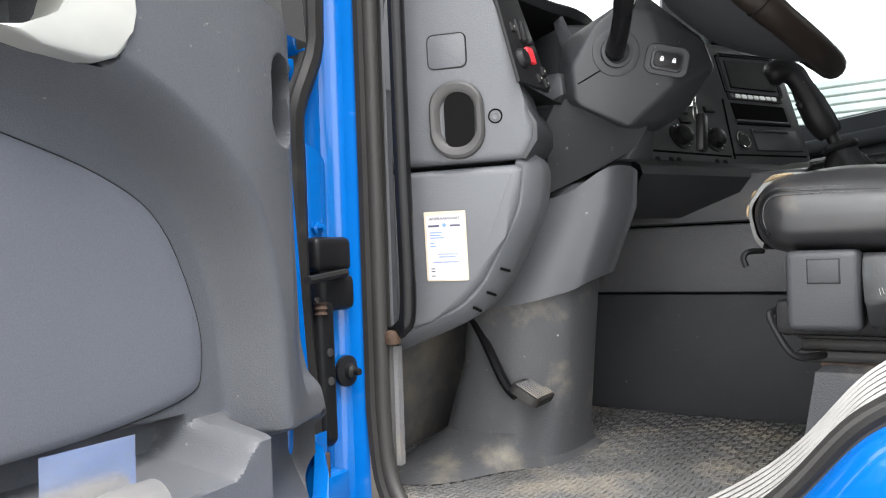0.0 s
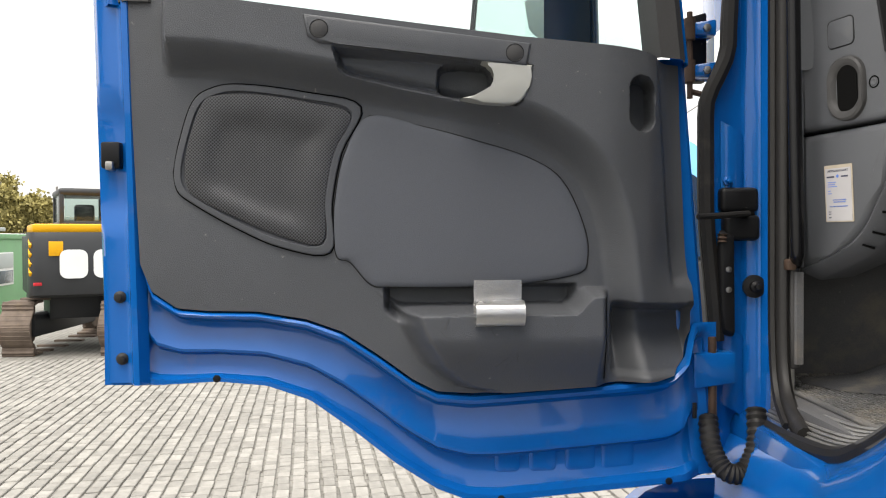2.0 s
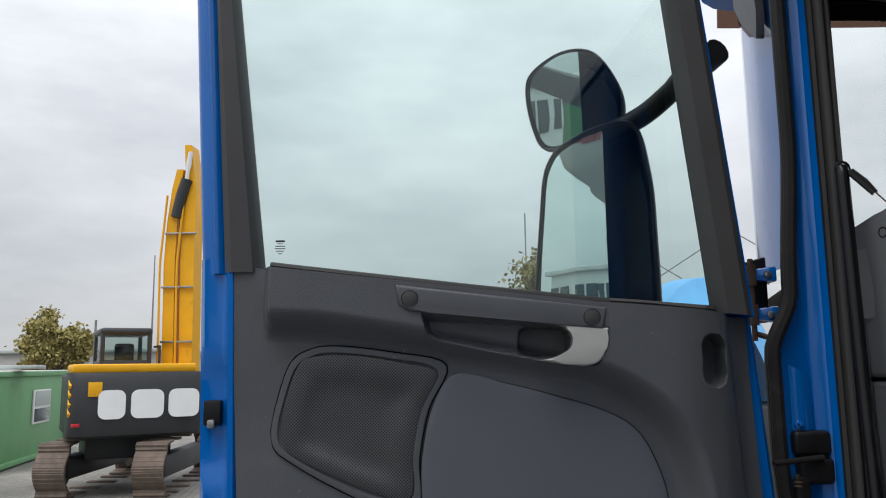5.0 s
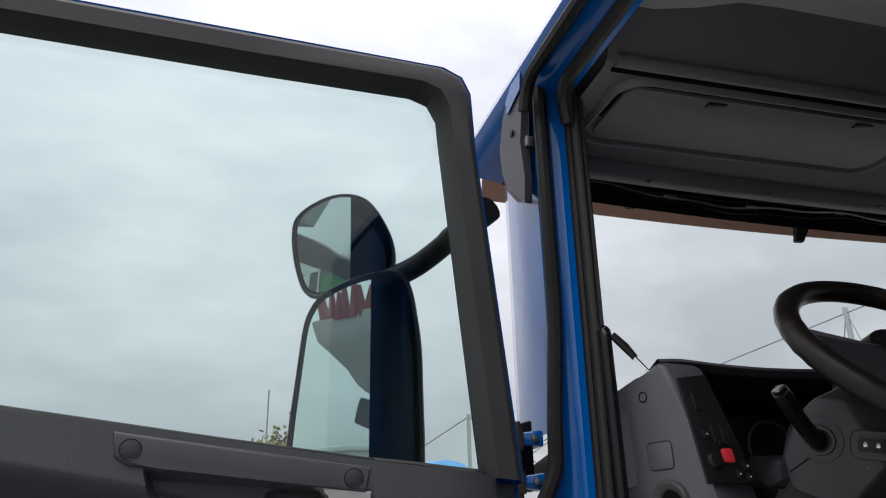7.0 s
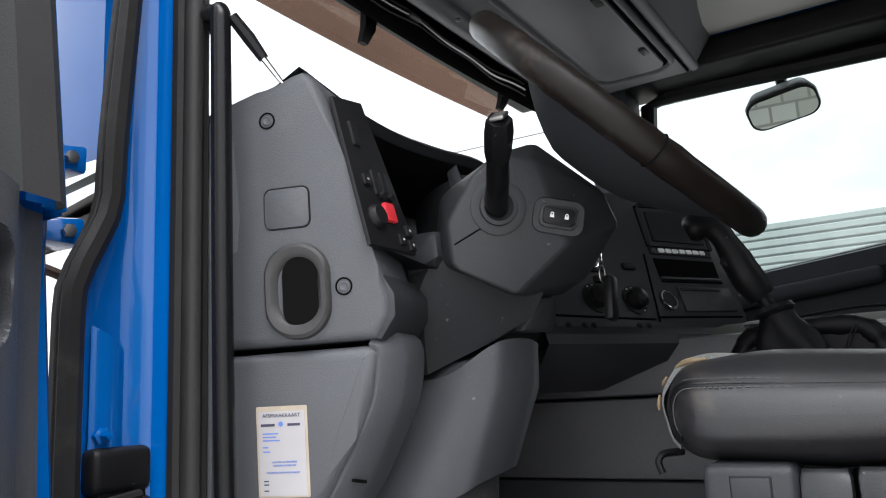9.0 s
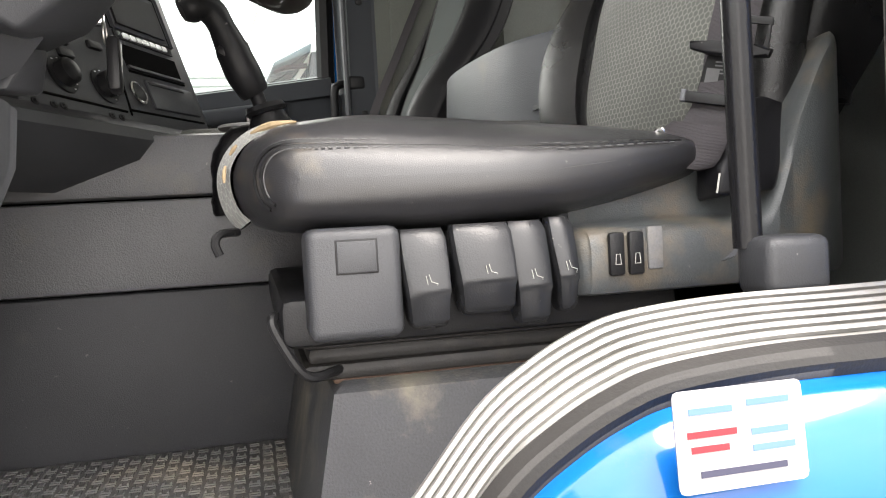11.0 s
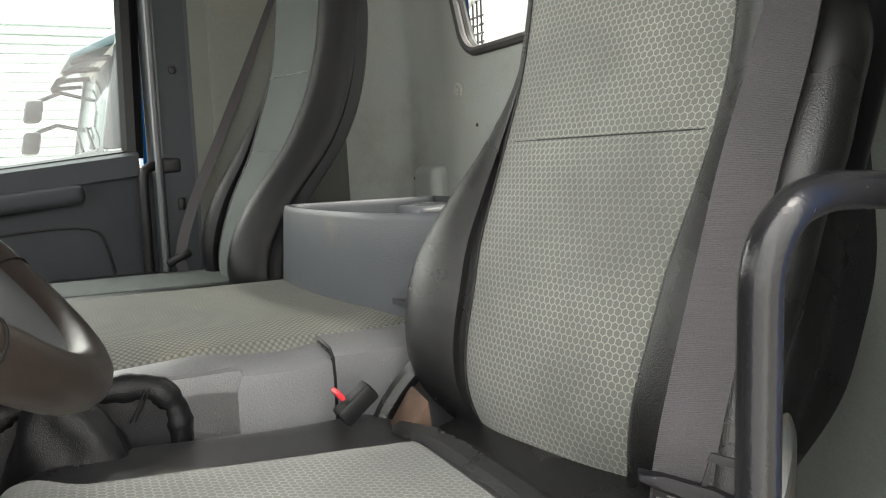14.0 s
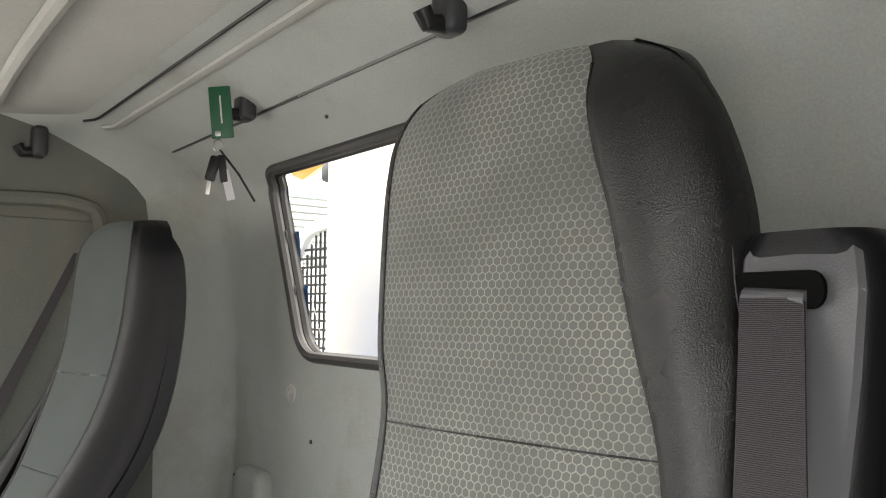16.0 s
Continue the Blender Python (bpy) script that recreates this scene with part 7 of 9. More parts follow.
            body.append([(0.30 + dx, ya, z), (x + 0.006, ya, z), (x + 0.0015, ya - 0.0015, z), (x, ya - 0.005, z), (x - 0.001, (ya + yb) / 2, z), (x, yb + 0.005, z), (x + 0.0015, yb + 0.0015, z), (x + 0.006, yb, z), (0.30 + dx, yb, z)])
        lev = part("adjust_lever", loft(body), M["lever"], seat)
        ym = (y0 + y1) / 2 - 0.004
        part("seat_mark", tube([(0.2652 + dx, ym + 0.006, (zt + zb) / 2 + 0.004), (0.2652 + dx, ym + 0.004, (zt + zb) / 2 - 0.006), (0.2652 + dx, ym - 0.004, (zt + zb) / 2 - 0.008), (0.2652 + dx, ym - 0.005, (zt + zb) / 2 - 0.004), (0.2652 + dx, ym + 0.001, (zt + zb) / 2 - 0.002), (0.2652 + dx, ym + 0.003, (zt + zb) / 2 + 0.005)], 0.00038, 4), M["handle"], lev)
    casing = []
    for y, xf, zt in (tuple(v) for v in curve_points([(0.325, 0.305, 2.300), (0.320, 0.290, 2.312), (0.310, 0.281, 2.317), (0.295, 0.277, 2.319), (0.20, 0.277, 2.320), (0.14, 0.278, 2.320), (0.115, 0.279, 2.322), (0.100, 0.280, 2.334), (0.086, 0.282, 2.364), (0.068, 0.286, 2.406), (0.045, 0.292, 2.450), (0.01, 0.306, 2.500), (-0.03, 0.335, 2.530), (-0.05, 0.37, 2.535)], 4)):
        casing.append([(xf + dx, y, zb + dz) for dx, zb, dz in ((0.06, 2.252, 0), (0.020, 2.252, 0), (0.007, 2.252, 0.003), (0.001, 2.252, 0.012), (0.0, 2.252, 0.025), (0.0, zt, -0.018), (0.003, zt, -0.008), (0.009, zt, -0.002), (0.018, zt, 0.001), (0.046, zt, 0.005), (0.052, zt, 0.010), (0.056, zt, 0.022), (0.062, zt, 0.060), (0.09, zt, 0.075))])
    rb = part("switch_box", loft(casing, closed=False), M["casing"], seat, "dirty grey switch casing rising to the shoulder")
    for y in (0.283, 0.262):
        rk = part("rocker", box((0.275, y, 2.294), (0.008, 0.0165, 0.043), None, 0.003), M["black"], rb)
        part("rocker_mark", tube([(0.2706, y + u, 2.288 + v) for u, v in ((-0.003, -0.004), (0.003, -0.004), (0.002, 0.006), (-0.002, 0.006), (-0.003, -0.004))], 0.00045, 4), M["handle"], rk)
    part("blank_plug", box((0.2765, 0.240, 2.298), (0.004, 0.017, 0.043), None, 0.003), M["dusty"], rb)
    ab = part("anchor_block", hull([(0.284, 0.163, 2.346), (0.286, 0.157, 2.371), (0.330, 0.159, 2.341), (0.330, 0.156, 2.375), (0.285, 0.094, 2.350), (0.287, 0.091, 2.367), (0.335, 0.100, 2.448), (0.335, 0.040, 2.462), (0.312, 0.054, 2.405), (0.37, 0.13, 2.35), (0.37, 0.13, 2.44), (0.38, 0.04, 2.46), (0.37, 0.05, 2.35)], 0.004, 3), M["anchor"], seat, "black plastic belt anchor cover")
    # thin pale line along the block's ridge
    part("ridge_line", tube([(0.2838, 0.1632, 2.349), (0.2852, 0.1585, 2.369)], 0.0011, 6), M["handle"], ab)
    part("mark_scratch", hull([(0.2762, 0.165, 2.280), (0.2768, 0.140, 2.297), (0.2764, 0.150, 2.284), (0.2772, 0.165, 2.279), (0.2775, 0.140, 2.296), (0.2775, 0.150, 2.283)], 0), M["dash"], rb)
    part("tilt_handle", tube(curve_points([(0.43, 0.645, 2.335), (0.41, 0.662, 2.334), (0.405, 0.668, 2.325), (0.405, 0.664, 2.312)], 4), 0.0045, 8), M["black"], seat)
    part("slide_bar", tube(curve_points([(0.36, 0.60, 2.252), (0.333, 0.617, 2.250), (0.328, 0.610, 2.228), (0.328, 0.588, 2.194), (0.345, 0.56, 2.192), (0.40, 0.52, 2.195)], 5), 0.005, 8), M["black"], seat)
    # suspension base
    part("seat_pan", box((0.60, 0.40, 2.245), (0.56, 0.42, 0.05), None, 0.012), M["black"], seat)
    for k in range(3):
        part("bellows_fold", box((0.60, 0.39, 2.222 - 0.016 * k), (0.50 - 0.012 * (k % 2), 0.40 - 0.012 * (k % 2), 0.018), None, 0.007), M["rubber"], seat)
    part("seat_rail", box((0.37, 0.36, 2.184), (0.03, 0.40, 0.016), None, 0.004), M["rust"], seat)
    part("pedestal", loft([[(0.345, 0.55, 2.180), (0.345, 0.15, 2.180), (0.87, 0.15, 2.180), (0.87, 0.55, 2.180)], [(0.33, 0.562, 2.172), (0.33, 0.14, 2.172), (0.88, 0.14, 2.172), (0.88, 0.562, 2.172)], [(0.33, 0.60, 1.97), (0.33, 0.13, 1.97), (0.88, 0.13, 1.97), (0.88, 0.60, 1.97)]]), M["foot"], seat, "dirty grey plastic seat pedestal")
    # belt tower on the seat's shoulder
    tower = [[(x + 0.398 + dx, -0.205 + dy + y, z) for x, y in rounded(0.128 * f, 0.085, 0.030, 6)] for z, f, dx, dy in ((2.45, 0.95, 0.037, 0.15), (2.7, 0.95, 0.027, 0.085), (2.95, 1.0, 0.012, 0.02), (3.10, 1.0, 0.004, -0.005), (3.165, 1.0, 0.0, -0.01), (3.190, 0.96, 0.0, -0.01), (3.205, 0.88, 0.0, -0.01), (3.213, 0.74, 0.0, -0.01))]
    # near-black body and grey front sheet paint the tower's shaded and lit sides
    part("belt_tower", loft(tower), M["anchor"], seat, "scuffed belt tower, lit front painted grey, shaded sides near black")
    part("tower_front", loft([[(0.398 + dx + x, -0.205 + dy + 0.0425 + y, z) for x, y in ((-0.046 * f, -0.003), (-0.042 * f, 0.0015), (0.0, 0.0025), (0.042 * f, 0.0015), (0.046 * f, -0.003))] for z, f, dx, dy in ((2.86, 1.0, 0.016, 0.042), (2.95, 1.05, 0.012, 0.02), (3.10, 1.1, 0.004, -0.005), (3.165, 1.1, 0.0, -0.01), (3.192, 1.05, 0.0, -0.0115), (3.204, 0.95, 0.0, -0.017))], closed=False), M["tower"], seat)
    part("belt_slot", prism([(x, y) for x, y in rounded(0.085, 0.030, 0.013, 4)], axes((0.413, -0.164, 3.166), (1, -0.12, 0), (0, 0, 1)), 0.004), M["void"], seat)
    part("slot_roller", tube([(0.385, -0.163, 3.158), (0.440, -0.169, 3.161)], 0.008, 10), M["tower"], seat)
    part("side_wing", tube(curve_points([(0.396, -0.160, 2.935), (0.372, -0.122, 2.898), (0.350, -0.086, 2.850), (0.340, -0.052, 2.785), (0.342, -0.026, 2.72), (0.347, 0.0, 2.64), (0.353, 0.03, 2.55), (0.357, 0.045, 2.46), (0.365, 0.05, 2.40)], 4), [0.026, 0.027, 0.028, 0.029, 0.030] + [0.033 + 0.001 * math.sin(k) for k in range(40)], 16), M["leather"], seat, "grained leather side wing")
    # shoulder belt, tongue, folded strap
    line = curve_points([(0.412, -0.158, 3.160), (0.384, -0.098, 3.01), (0.358, -0.040, 2.887), (0.345, 0.022, 2.76), (0.340, 0.062, 2.65), (0.336, 0.102, 2.53), (0.328, 0.122, 2.465), (0.318, 0.150, 2.425), (0.314, 0.168, 2.405)], 6)
    rings = []
    for k, q in enumerate(line):
        turn = smooth_step(3.1, 2.65, q.z)
        w = Vector((1, 0.05, 0)).lerp(Vector((0.66, 0.72, 0.16)), turn).normalized() * (0.026 - 0.001 * turn)
        back = Vector((w.y, -w.x, 0)).normalized() * -1
        rings.append([q + w * sx + back * 0.0013 * sy for sx, sy in ((-1, -1), (-1, 1), (0, 1.8), (1, 1), (1, -1))])
    part("belt_webbing", loft(rings), M["webbing"], seat, "grey-black ribbed belt webbing")
    bw, bn = Vector((-0.64, -0.70, -0.22)).normalized(), Vector((-0.70, 0.70, 0.05)).normalized()
    bu = bw.cross(bn)
    if bu.z < 0:
        bu = -bu

    def on_belt(at, off=0.0):
        """Axes on the webbing: along its width, up it, and out to the doorway."""
        m = Matrix((bw, bu, bn)).transposed().to_4x4()
        m.translation = Vector(at) + bn * off
        return m

    tm = on_belt((0.345, 0.146, 2.511), 0.006)
    tg = part("belt_tongue", prism([(-0.002, 0.004), (0.0, -0.004), (0.02, -0.008), (0.06, -0.008), (0.082, -0.006), (0.084, 0.002), (0.06, 0.006), (0.02, 0.006)], tm, 0.010, bevel=0.003), M["anchor"], seat)
    for x0, x1, y0, y1 in ((0.048, 0.054, 0.0, 0.030), (0.074, 0.080, 0.0, 0.030), (0.048, 0.080, 0.024, 0.032)):
        part("tongue_plate", prism([(x0, y0), (x1, y0), (x1 - 0.002, y1), (x0 + 0.002, y1)], tm @ Matrix.Translation((0, 0.003, 0.004)), 0.003, bevel=0.001), M["anchor"], tg)
    sm = on_belt((0.345, 0.157, 2.456), 0.006)
    part("belt_slider", prism([(0.0, 0.006), (0.0, -0.006), (0.058, -0.006), (0.060, 0.006)], sm, 0.010, bevel=0.003), M["anchor"], seat)
    part("slider_clip", prism([(-0.003, 0.007), (-0.002, -0.006), (0.003, -0.006), (0.003, 0.007)], sm @ Matrix.Translation((0, 0, 0.002)), 0.010, bevel=0.002), M["dash"], seat)
    lm = on_belt((0.346, 0.131, 2.502), 0.0045)
    lb = part("belt_label", prism([(0.004, 0.0), (0.0, -0.044), (0.048, -0.044), (0.052, 0.0)], lm, 0.0014), M["film"], seat, "black printed belt label", smooth=False)
    for k in range(4):
        part("label_bar", prism([(0.014, -0.006 - 0.004 * k), (0.014, -0.0075 - 0.004 * k), (0.044 - 0.006 * k, -0.0075 - 0.004 * k), (0.044 - 0.006 * k, -0.006 - 0.004 * k)], lm, 0.0018), M["stitch"], lb, smooth=False)
    part("label_patch", prism([(0.006, -0.014), (0.006, -0.030), (0.020, -0.030), (0.020, -0.014)], lm, 0.0017), M["stitch"], lb, smooth=False)
    fm_ = on_belt((0.315, 0.172, 2.398), 0.002)
    part("strap_fold", loft([[fm_ @ Vector((0.034 * f * math.cos(a) + 0.1 * d, d, (0.011 + 0.0012 * math.sin(9 * a + 400 * d)) * math.sin(a))) for a in (2 * math.pi * k / 14 for k in range(14))] for d, f in ((0.026, 0.8), (0.018, 1.0), (0.004, 1.0), (-0.008, 0.95), (-0.016, 0.85), (-0.022, 0.5))]), M["webbing"], seat)
    part("strap_ring", tube([fm_ @ Vector((-0.034 + 0.008 * math.cos(a), -0.004 + 0.020 * math.sin(a), 0.004)) for a in (2 * math.pi * k / 18 for k in range(19))], 0.0022, 6), M["chrome"], seat)
    bk = part("belt_buckle", box((0.86, 0.215, 2.445), (0.03, 0.06, 0.028), Matrix.Rotation(radians(-38), 3, "X"), 0.005), M["black"], seat)
    part("buckle_button", box((0.86, 0.240, 2.462), (0.024, 0.008, 0.018), Matrix.Rotation(radians(-38), 3, "X"), 0.003), M["red"], bk)
    part("hinge_plate", hull([(0.80, 0.20, 2.36), (0.86, 0.20, 2.36), (0.86, 0.13, 2.46), (0.80, 0.13, 2.45), (0.80, 0.12, 2.37), (0.86, 0.12, 2.37)], 0.004), M["rust"], seat, "rusty recliner hinge")
    part("hinge_cover", tube(curve_points([(0.89, 0.18, 2.33), (0.90, 0.16, 2.40), (0.89, 0.12, 2.46), (0.875, 0.08, 2.50)], 5), 0.016, 8), M["leather"], seat)
    part("tail_flap", hull([(0.44, 0.155, 2.405), (0.80, 0.160, 2.402), (0.82, 0.03, 2.43), (0.42, 0.03, 2.43), (0.44, 0.16, 2.34), (0.80, 0.16, 2.34), (0.82, 0.03, 2.34), (0.42, 0.03, 2.34)], 0.012, 3), M["leather"], seat, "folded leather flap under the backrest")
    part("hinge_fold", tube(curve_points([(0.82, 0.165, 2.40), (0.74, 0.14, 2.405), (0.62, 0.13, 2.40), (0.48, 0.14, 2.405)], 5), 0.022, 8), M["leather"], seat)
    return seat


driver_seat()


def passenger_seat():
    seat = thing("passenger_seat", (1.92, 0.15, 1.98), "black leather passenger seat with grey-green cloth", "truck seat", "cab seats")
    shell, cloth, edges, folds = seat_back(PASSENGER_BACK, lambda z: 0.28 * smooth_step(2.55, 2.95, z), (2.825, 3.02))
    part("backrest", shell, M["matte_leather"], seat)
    part("back_cloth", cloth, M["cloth_plain"], seat, "plain grey-green cloth")
    for side in (0, 1):
        part("piping", tube([e[side] for e in edges[2:-5]], 0.0022, 5), M["stitch"], seat)
    for f in folds:
        part("sewn_fold", tube(f, 0.0012, 5), M["leather"], seat)
    rings = []
    for y, zt in ((0.05, 2.47), (0.15, 2.49), (0.35, 2.505), (0.58, 2.505), (0.66, 2.49), (0.69, 2.46)):
        rings.append([(1.91 + x, y, zt - 0.055 + z) for x, z in rounded(0.50, 0.11, 0.035, 4)])
    part("cushion", loft(rings), M["matte_leather"], seat)
    part("cushion_cloth", box((1.91, 0.36, 2.503), (0.27, 0.52, 0.012), None, 0.005), M["cloth_plain"], seat)
    part("seat_base", box((1.91, 0.2, 2.2), (0.40, 0.40, 0.42), None, 0.02), M["dash_dark"], seat)
    part("side_lever", tube(curve_points([(1.66, 0.12, 2.52), (1.67, 0.05, 2.545), (1.68, -0.02, 2.53)], 4), 0.016, 8), M["dash"], seat)
    line = curve_points([(2.13, -0.04, 3.28), (2.12, 0.10, 2.95), (2.10, 0.22, 2.70), (2.08, 0.27, 2.56), (2.05, 0.27, 2.50)], 6)
    part("belt_webbing", loft([[q + Vector((0.012 * sx + 0.001 * sy, 0.013 * sx, 0)) for sx, sy in ((-1, -1), (-1, 1), (1, 1), (1, -1))] for q in line]), M["webbing"], seat)
    part("belt_tongue", box((2.055, 0.28, 2.545), (0.02, 0.07, 0.02), Matrix.Rotation(radians(-25), 3, "X"), 0.004), M["anchor"], seat)
    return seat


passenger_seat()

# pull handle inside the rear pillar
grab = thing("entry_handle", (0.23, 0.03, 2.3), "black tubular entry handle beside the driver seat", "grab handle")
part("handle_tube", tube(curve_points([(0.180, 0.030, 2.742), (0.177, 0.07, 2.745), (0.170, 0.12, 2.748), (0.158, 0.170, 2.748), (0.152, 0.204, 2.738), (0.151, 0.222, 2.712), (0.151, 0.225, 2.66), (0.151, 0.225, 2.5), (0.150, 0.222, 2.30)], 6), 0.0125, 12), M["gloss_black"], grab)
part("handle_mount", box((0.178, 0.042, 2.745), (0.020, 0.026, 0.085), None, 0.008, 3), M["dash_dark"], grab)
part("mount_screw", lathe([(0.008, 0), (0.008, 0.006), (0.003, 0.008)], axes((0.170, 0.056, 2.792), (1, 0, 0), (0, 0, 1)), 10), M["steel"], grab)
part("handle_foot", box((0.135, 0.20, 2.285), (0.05, 0.06, 0.05), None, 0.010, 3), M["dash_dark"], grab)

# hooks and the tagged keys
for x, y, z in ((0.86, -0.19, 3.528), (1.495, -0.19, 3.535), (2.10, 0.055, 3.525)):
    hk = thing("coat_hook", (x, y, z), "black plastic coat hook on the lining", "hook", "coat hooks")
    part("hook_base", box((x, y, z + 0.01), (0.045, 0.035, 0.075), None, 0.012, 3), M["dash_dark"], hk)
    part("hook_peg", tube([(x, y + 0.01, z - 0.015), (x, y + 0.035, z - 0.018), (x, y + 0.045, z - 0.002)], 0.013, 10), M["black"], hk)
tag_mat = material("green_key_tag", (0.009, 0.062, 0.030), 0.5, vary=0.1, scale=30)
kt = thing("key_bunch", (1.465, -0.14, 3.42), "truck keys with a long green tag on a hook", "keys")
KF = Matrix.Translation((1.465, -0.13, 0)) @ Matrix.Rotation(radians(58), 4, "Z")


def on_keys(x, z, lean, y=0.0):
    """A small flat piece of the bunch, turned to the doorway."""
    m = KF @ Matrix.Translation((x, y, z)) @ Matrix.Rotation(radians(lean), 4, "Y")
    return m.translation, m.to_3x3()


for name, x, z, lean, size, mat, bevel, y in (("key_tag", 0.0, 3.510, 6, (0.040, 0.005, 0.098), tag_mat, 0.012, 0.0), ("tag_print", 0.0, 3.515, 6, (0.0028, 0.001, 0.052), M["handle"], 0, 0.003), ("tag_eyelet", 0.004, 3.470, 6, (0.012, 0.007, 0.012), M["steel"], 0.003, 0.0),
                                            ("fob", 0.012, 3.405, -14, (0.020, 0.012, 0.048), M["black"], 0.005, 0.0), ("key", 0.019, 3.372, -6, (0.007, 0.003, 0.032), M["steel"], 0.001, 0.0), ("key_small", -0.006, 3.405, 8, (0.014, 0.007, 0.052), M["black"], 0.002, 0.0),
                                            ("paper_tag", -0.016, 3.375, 14, (0.015, 0.001, 0.058), M["paper"], 0, 0.002)):
    at, turn_m = on_keys(x, z, lean, y)
    part(name, box(at, size, turn_m, bevel), mat, kt, "green fabric tag" if name == "key_tag" else "")
part("key_ring", tube([KF @ Vector((0.003 + 0.009 * math.cos(a), 0.0, 3.447 + 0.012 * math.sin(a))) for a in (2 * math.pi * k / 14 for k in range(15))], 0.0014, 5), M["steel"], kt)
part("tie", tube([KF @ Vector(v) for v in ((0.0, 0.0, 3.44), (-0.035, 0.0, 3.395), (-0.065, 0.0, 3.345))], 0.0022, 5), M["black"], kt)

# ---- far door, pillars, windscreen, overhead ----
far = thing("passenger_door", (2.3, 0.75, 1.96), "closed dark passenger door with armrest and grab bar", "door")
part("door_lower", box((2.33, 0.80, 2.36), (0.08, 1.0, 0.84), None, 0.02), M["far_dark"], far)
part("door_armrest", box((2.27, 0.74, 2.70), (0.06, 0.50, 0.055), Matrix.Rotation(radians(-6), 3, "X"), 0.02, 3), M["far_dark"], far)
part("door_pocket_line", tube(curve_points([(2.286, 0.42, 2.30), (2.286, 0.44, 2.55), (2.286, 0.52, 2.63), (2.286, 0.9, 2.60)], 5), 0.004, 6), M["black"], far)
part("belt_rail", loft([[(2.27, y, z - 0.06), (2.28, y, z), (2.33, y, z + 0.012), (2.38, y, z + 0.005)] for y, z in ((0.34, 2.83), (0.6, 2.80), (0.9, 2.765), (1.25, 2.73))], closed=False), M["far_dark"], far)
fr = [(0.35, 2.82), (0.335, 3.42), (0.37, 3.48), (1.10, 3.50), (1.20, 3.47), (1.25, 2.72)]
part("window_frame", tube([(2.35, y, z) for y, z in fr + fr[:1]], 0.032, 8), M["black"], far)
bm = bmesh.new()
bm.faces.new([bm.verts.new((2.37, y, z)) for y, z in fr])
fp = part("window_pane", bm, M["far_glass"], far, "green tinted side window", smooth=False)
fp.visible_shadow = False
part("door_header", box((2.28, 0.80, 3.555), (0.26, 1.30, 0.10), None, 0.02, 3), M["black"], far)
part("door_grab", tube(curve_points([(2.22, 0.285, 2.80), (2.20, 0.325, 2.79), (2.195, 0.34, 2.76), (2.195, 0.342, 2.60), (2.2, 0.342, 2.45)], 5), 0.014, 10), M["black"], far)
pil = thing("far_pillar", (2.2, 0.25, 1.96), "dark plastic pillar cover behind the passenger door", "pillar", kind="structure")
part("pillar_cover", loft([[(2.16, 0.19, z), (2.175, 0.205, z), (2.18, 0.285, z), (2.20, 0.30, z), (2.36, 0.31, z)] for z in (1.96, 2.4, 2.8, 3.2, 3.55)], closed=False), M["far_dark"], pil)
part("pillar_edge", tube([(2.175, 0.30, z) for z in (1.96, 2.5, 3.0, 3.55)], 0.010, 8), M["dash"], pil)
part("grab_mount", box((2.20, 0.265, 2.795), (0.05, 0.06, 0.05), None, 0.012, 3), M["black"], pil)
part("cover_screw", lathe([(0.012, 0), (0.010, 0.004), (0.001, 0.005)], axes((2.176, 0.245, 3.06), (0, 1, 0), (0, 0, 1)) @ Matrix.Rotation(math.pi, 4, "X"), 12), M["black"], pil)
part("cover_slot", box((2.176, 0.245, 2.685), (0.008, 0.02, 0.035), None, 0.003), M["black"], pil)
fa = thing("far_front_pillar", (2.25, 1.3, 2.7), "dark front pillar cover on the far side", "pillar", kind="structure")
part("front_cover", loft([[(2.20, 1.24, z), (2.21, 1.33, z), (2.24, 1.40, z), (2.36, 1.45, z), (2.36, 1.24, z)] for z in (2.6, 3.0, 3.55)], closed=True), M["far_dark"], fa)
part("outer_side", box((2.40, -0.05, 2.7), (0.05, 0.75, 1.9), None, 0.02), M["blue"], pil)

screen = thing("windscreen", (1.2, 1.6, 2.76), "wide clear truck windscreen", "window", kind="structure")
bm = loft([[(x, 1.50 + 0.17 * (1 - ((x - 1.18) / 1.15) ** 2) + dy, z) for x in [0.10 + 2.16 * k / 16 for k in range(17)]] for z, dy in ((2.72, 0.06), (3.1, 0.03), (3.56, -0.03))], closed=False)
wsp = part("pane", bm, M["clear_glass"], screen)
wsp.visible_shadow = False

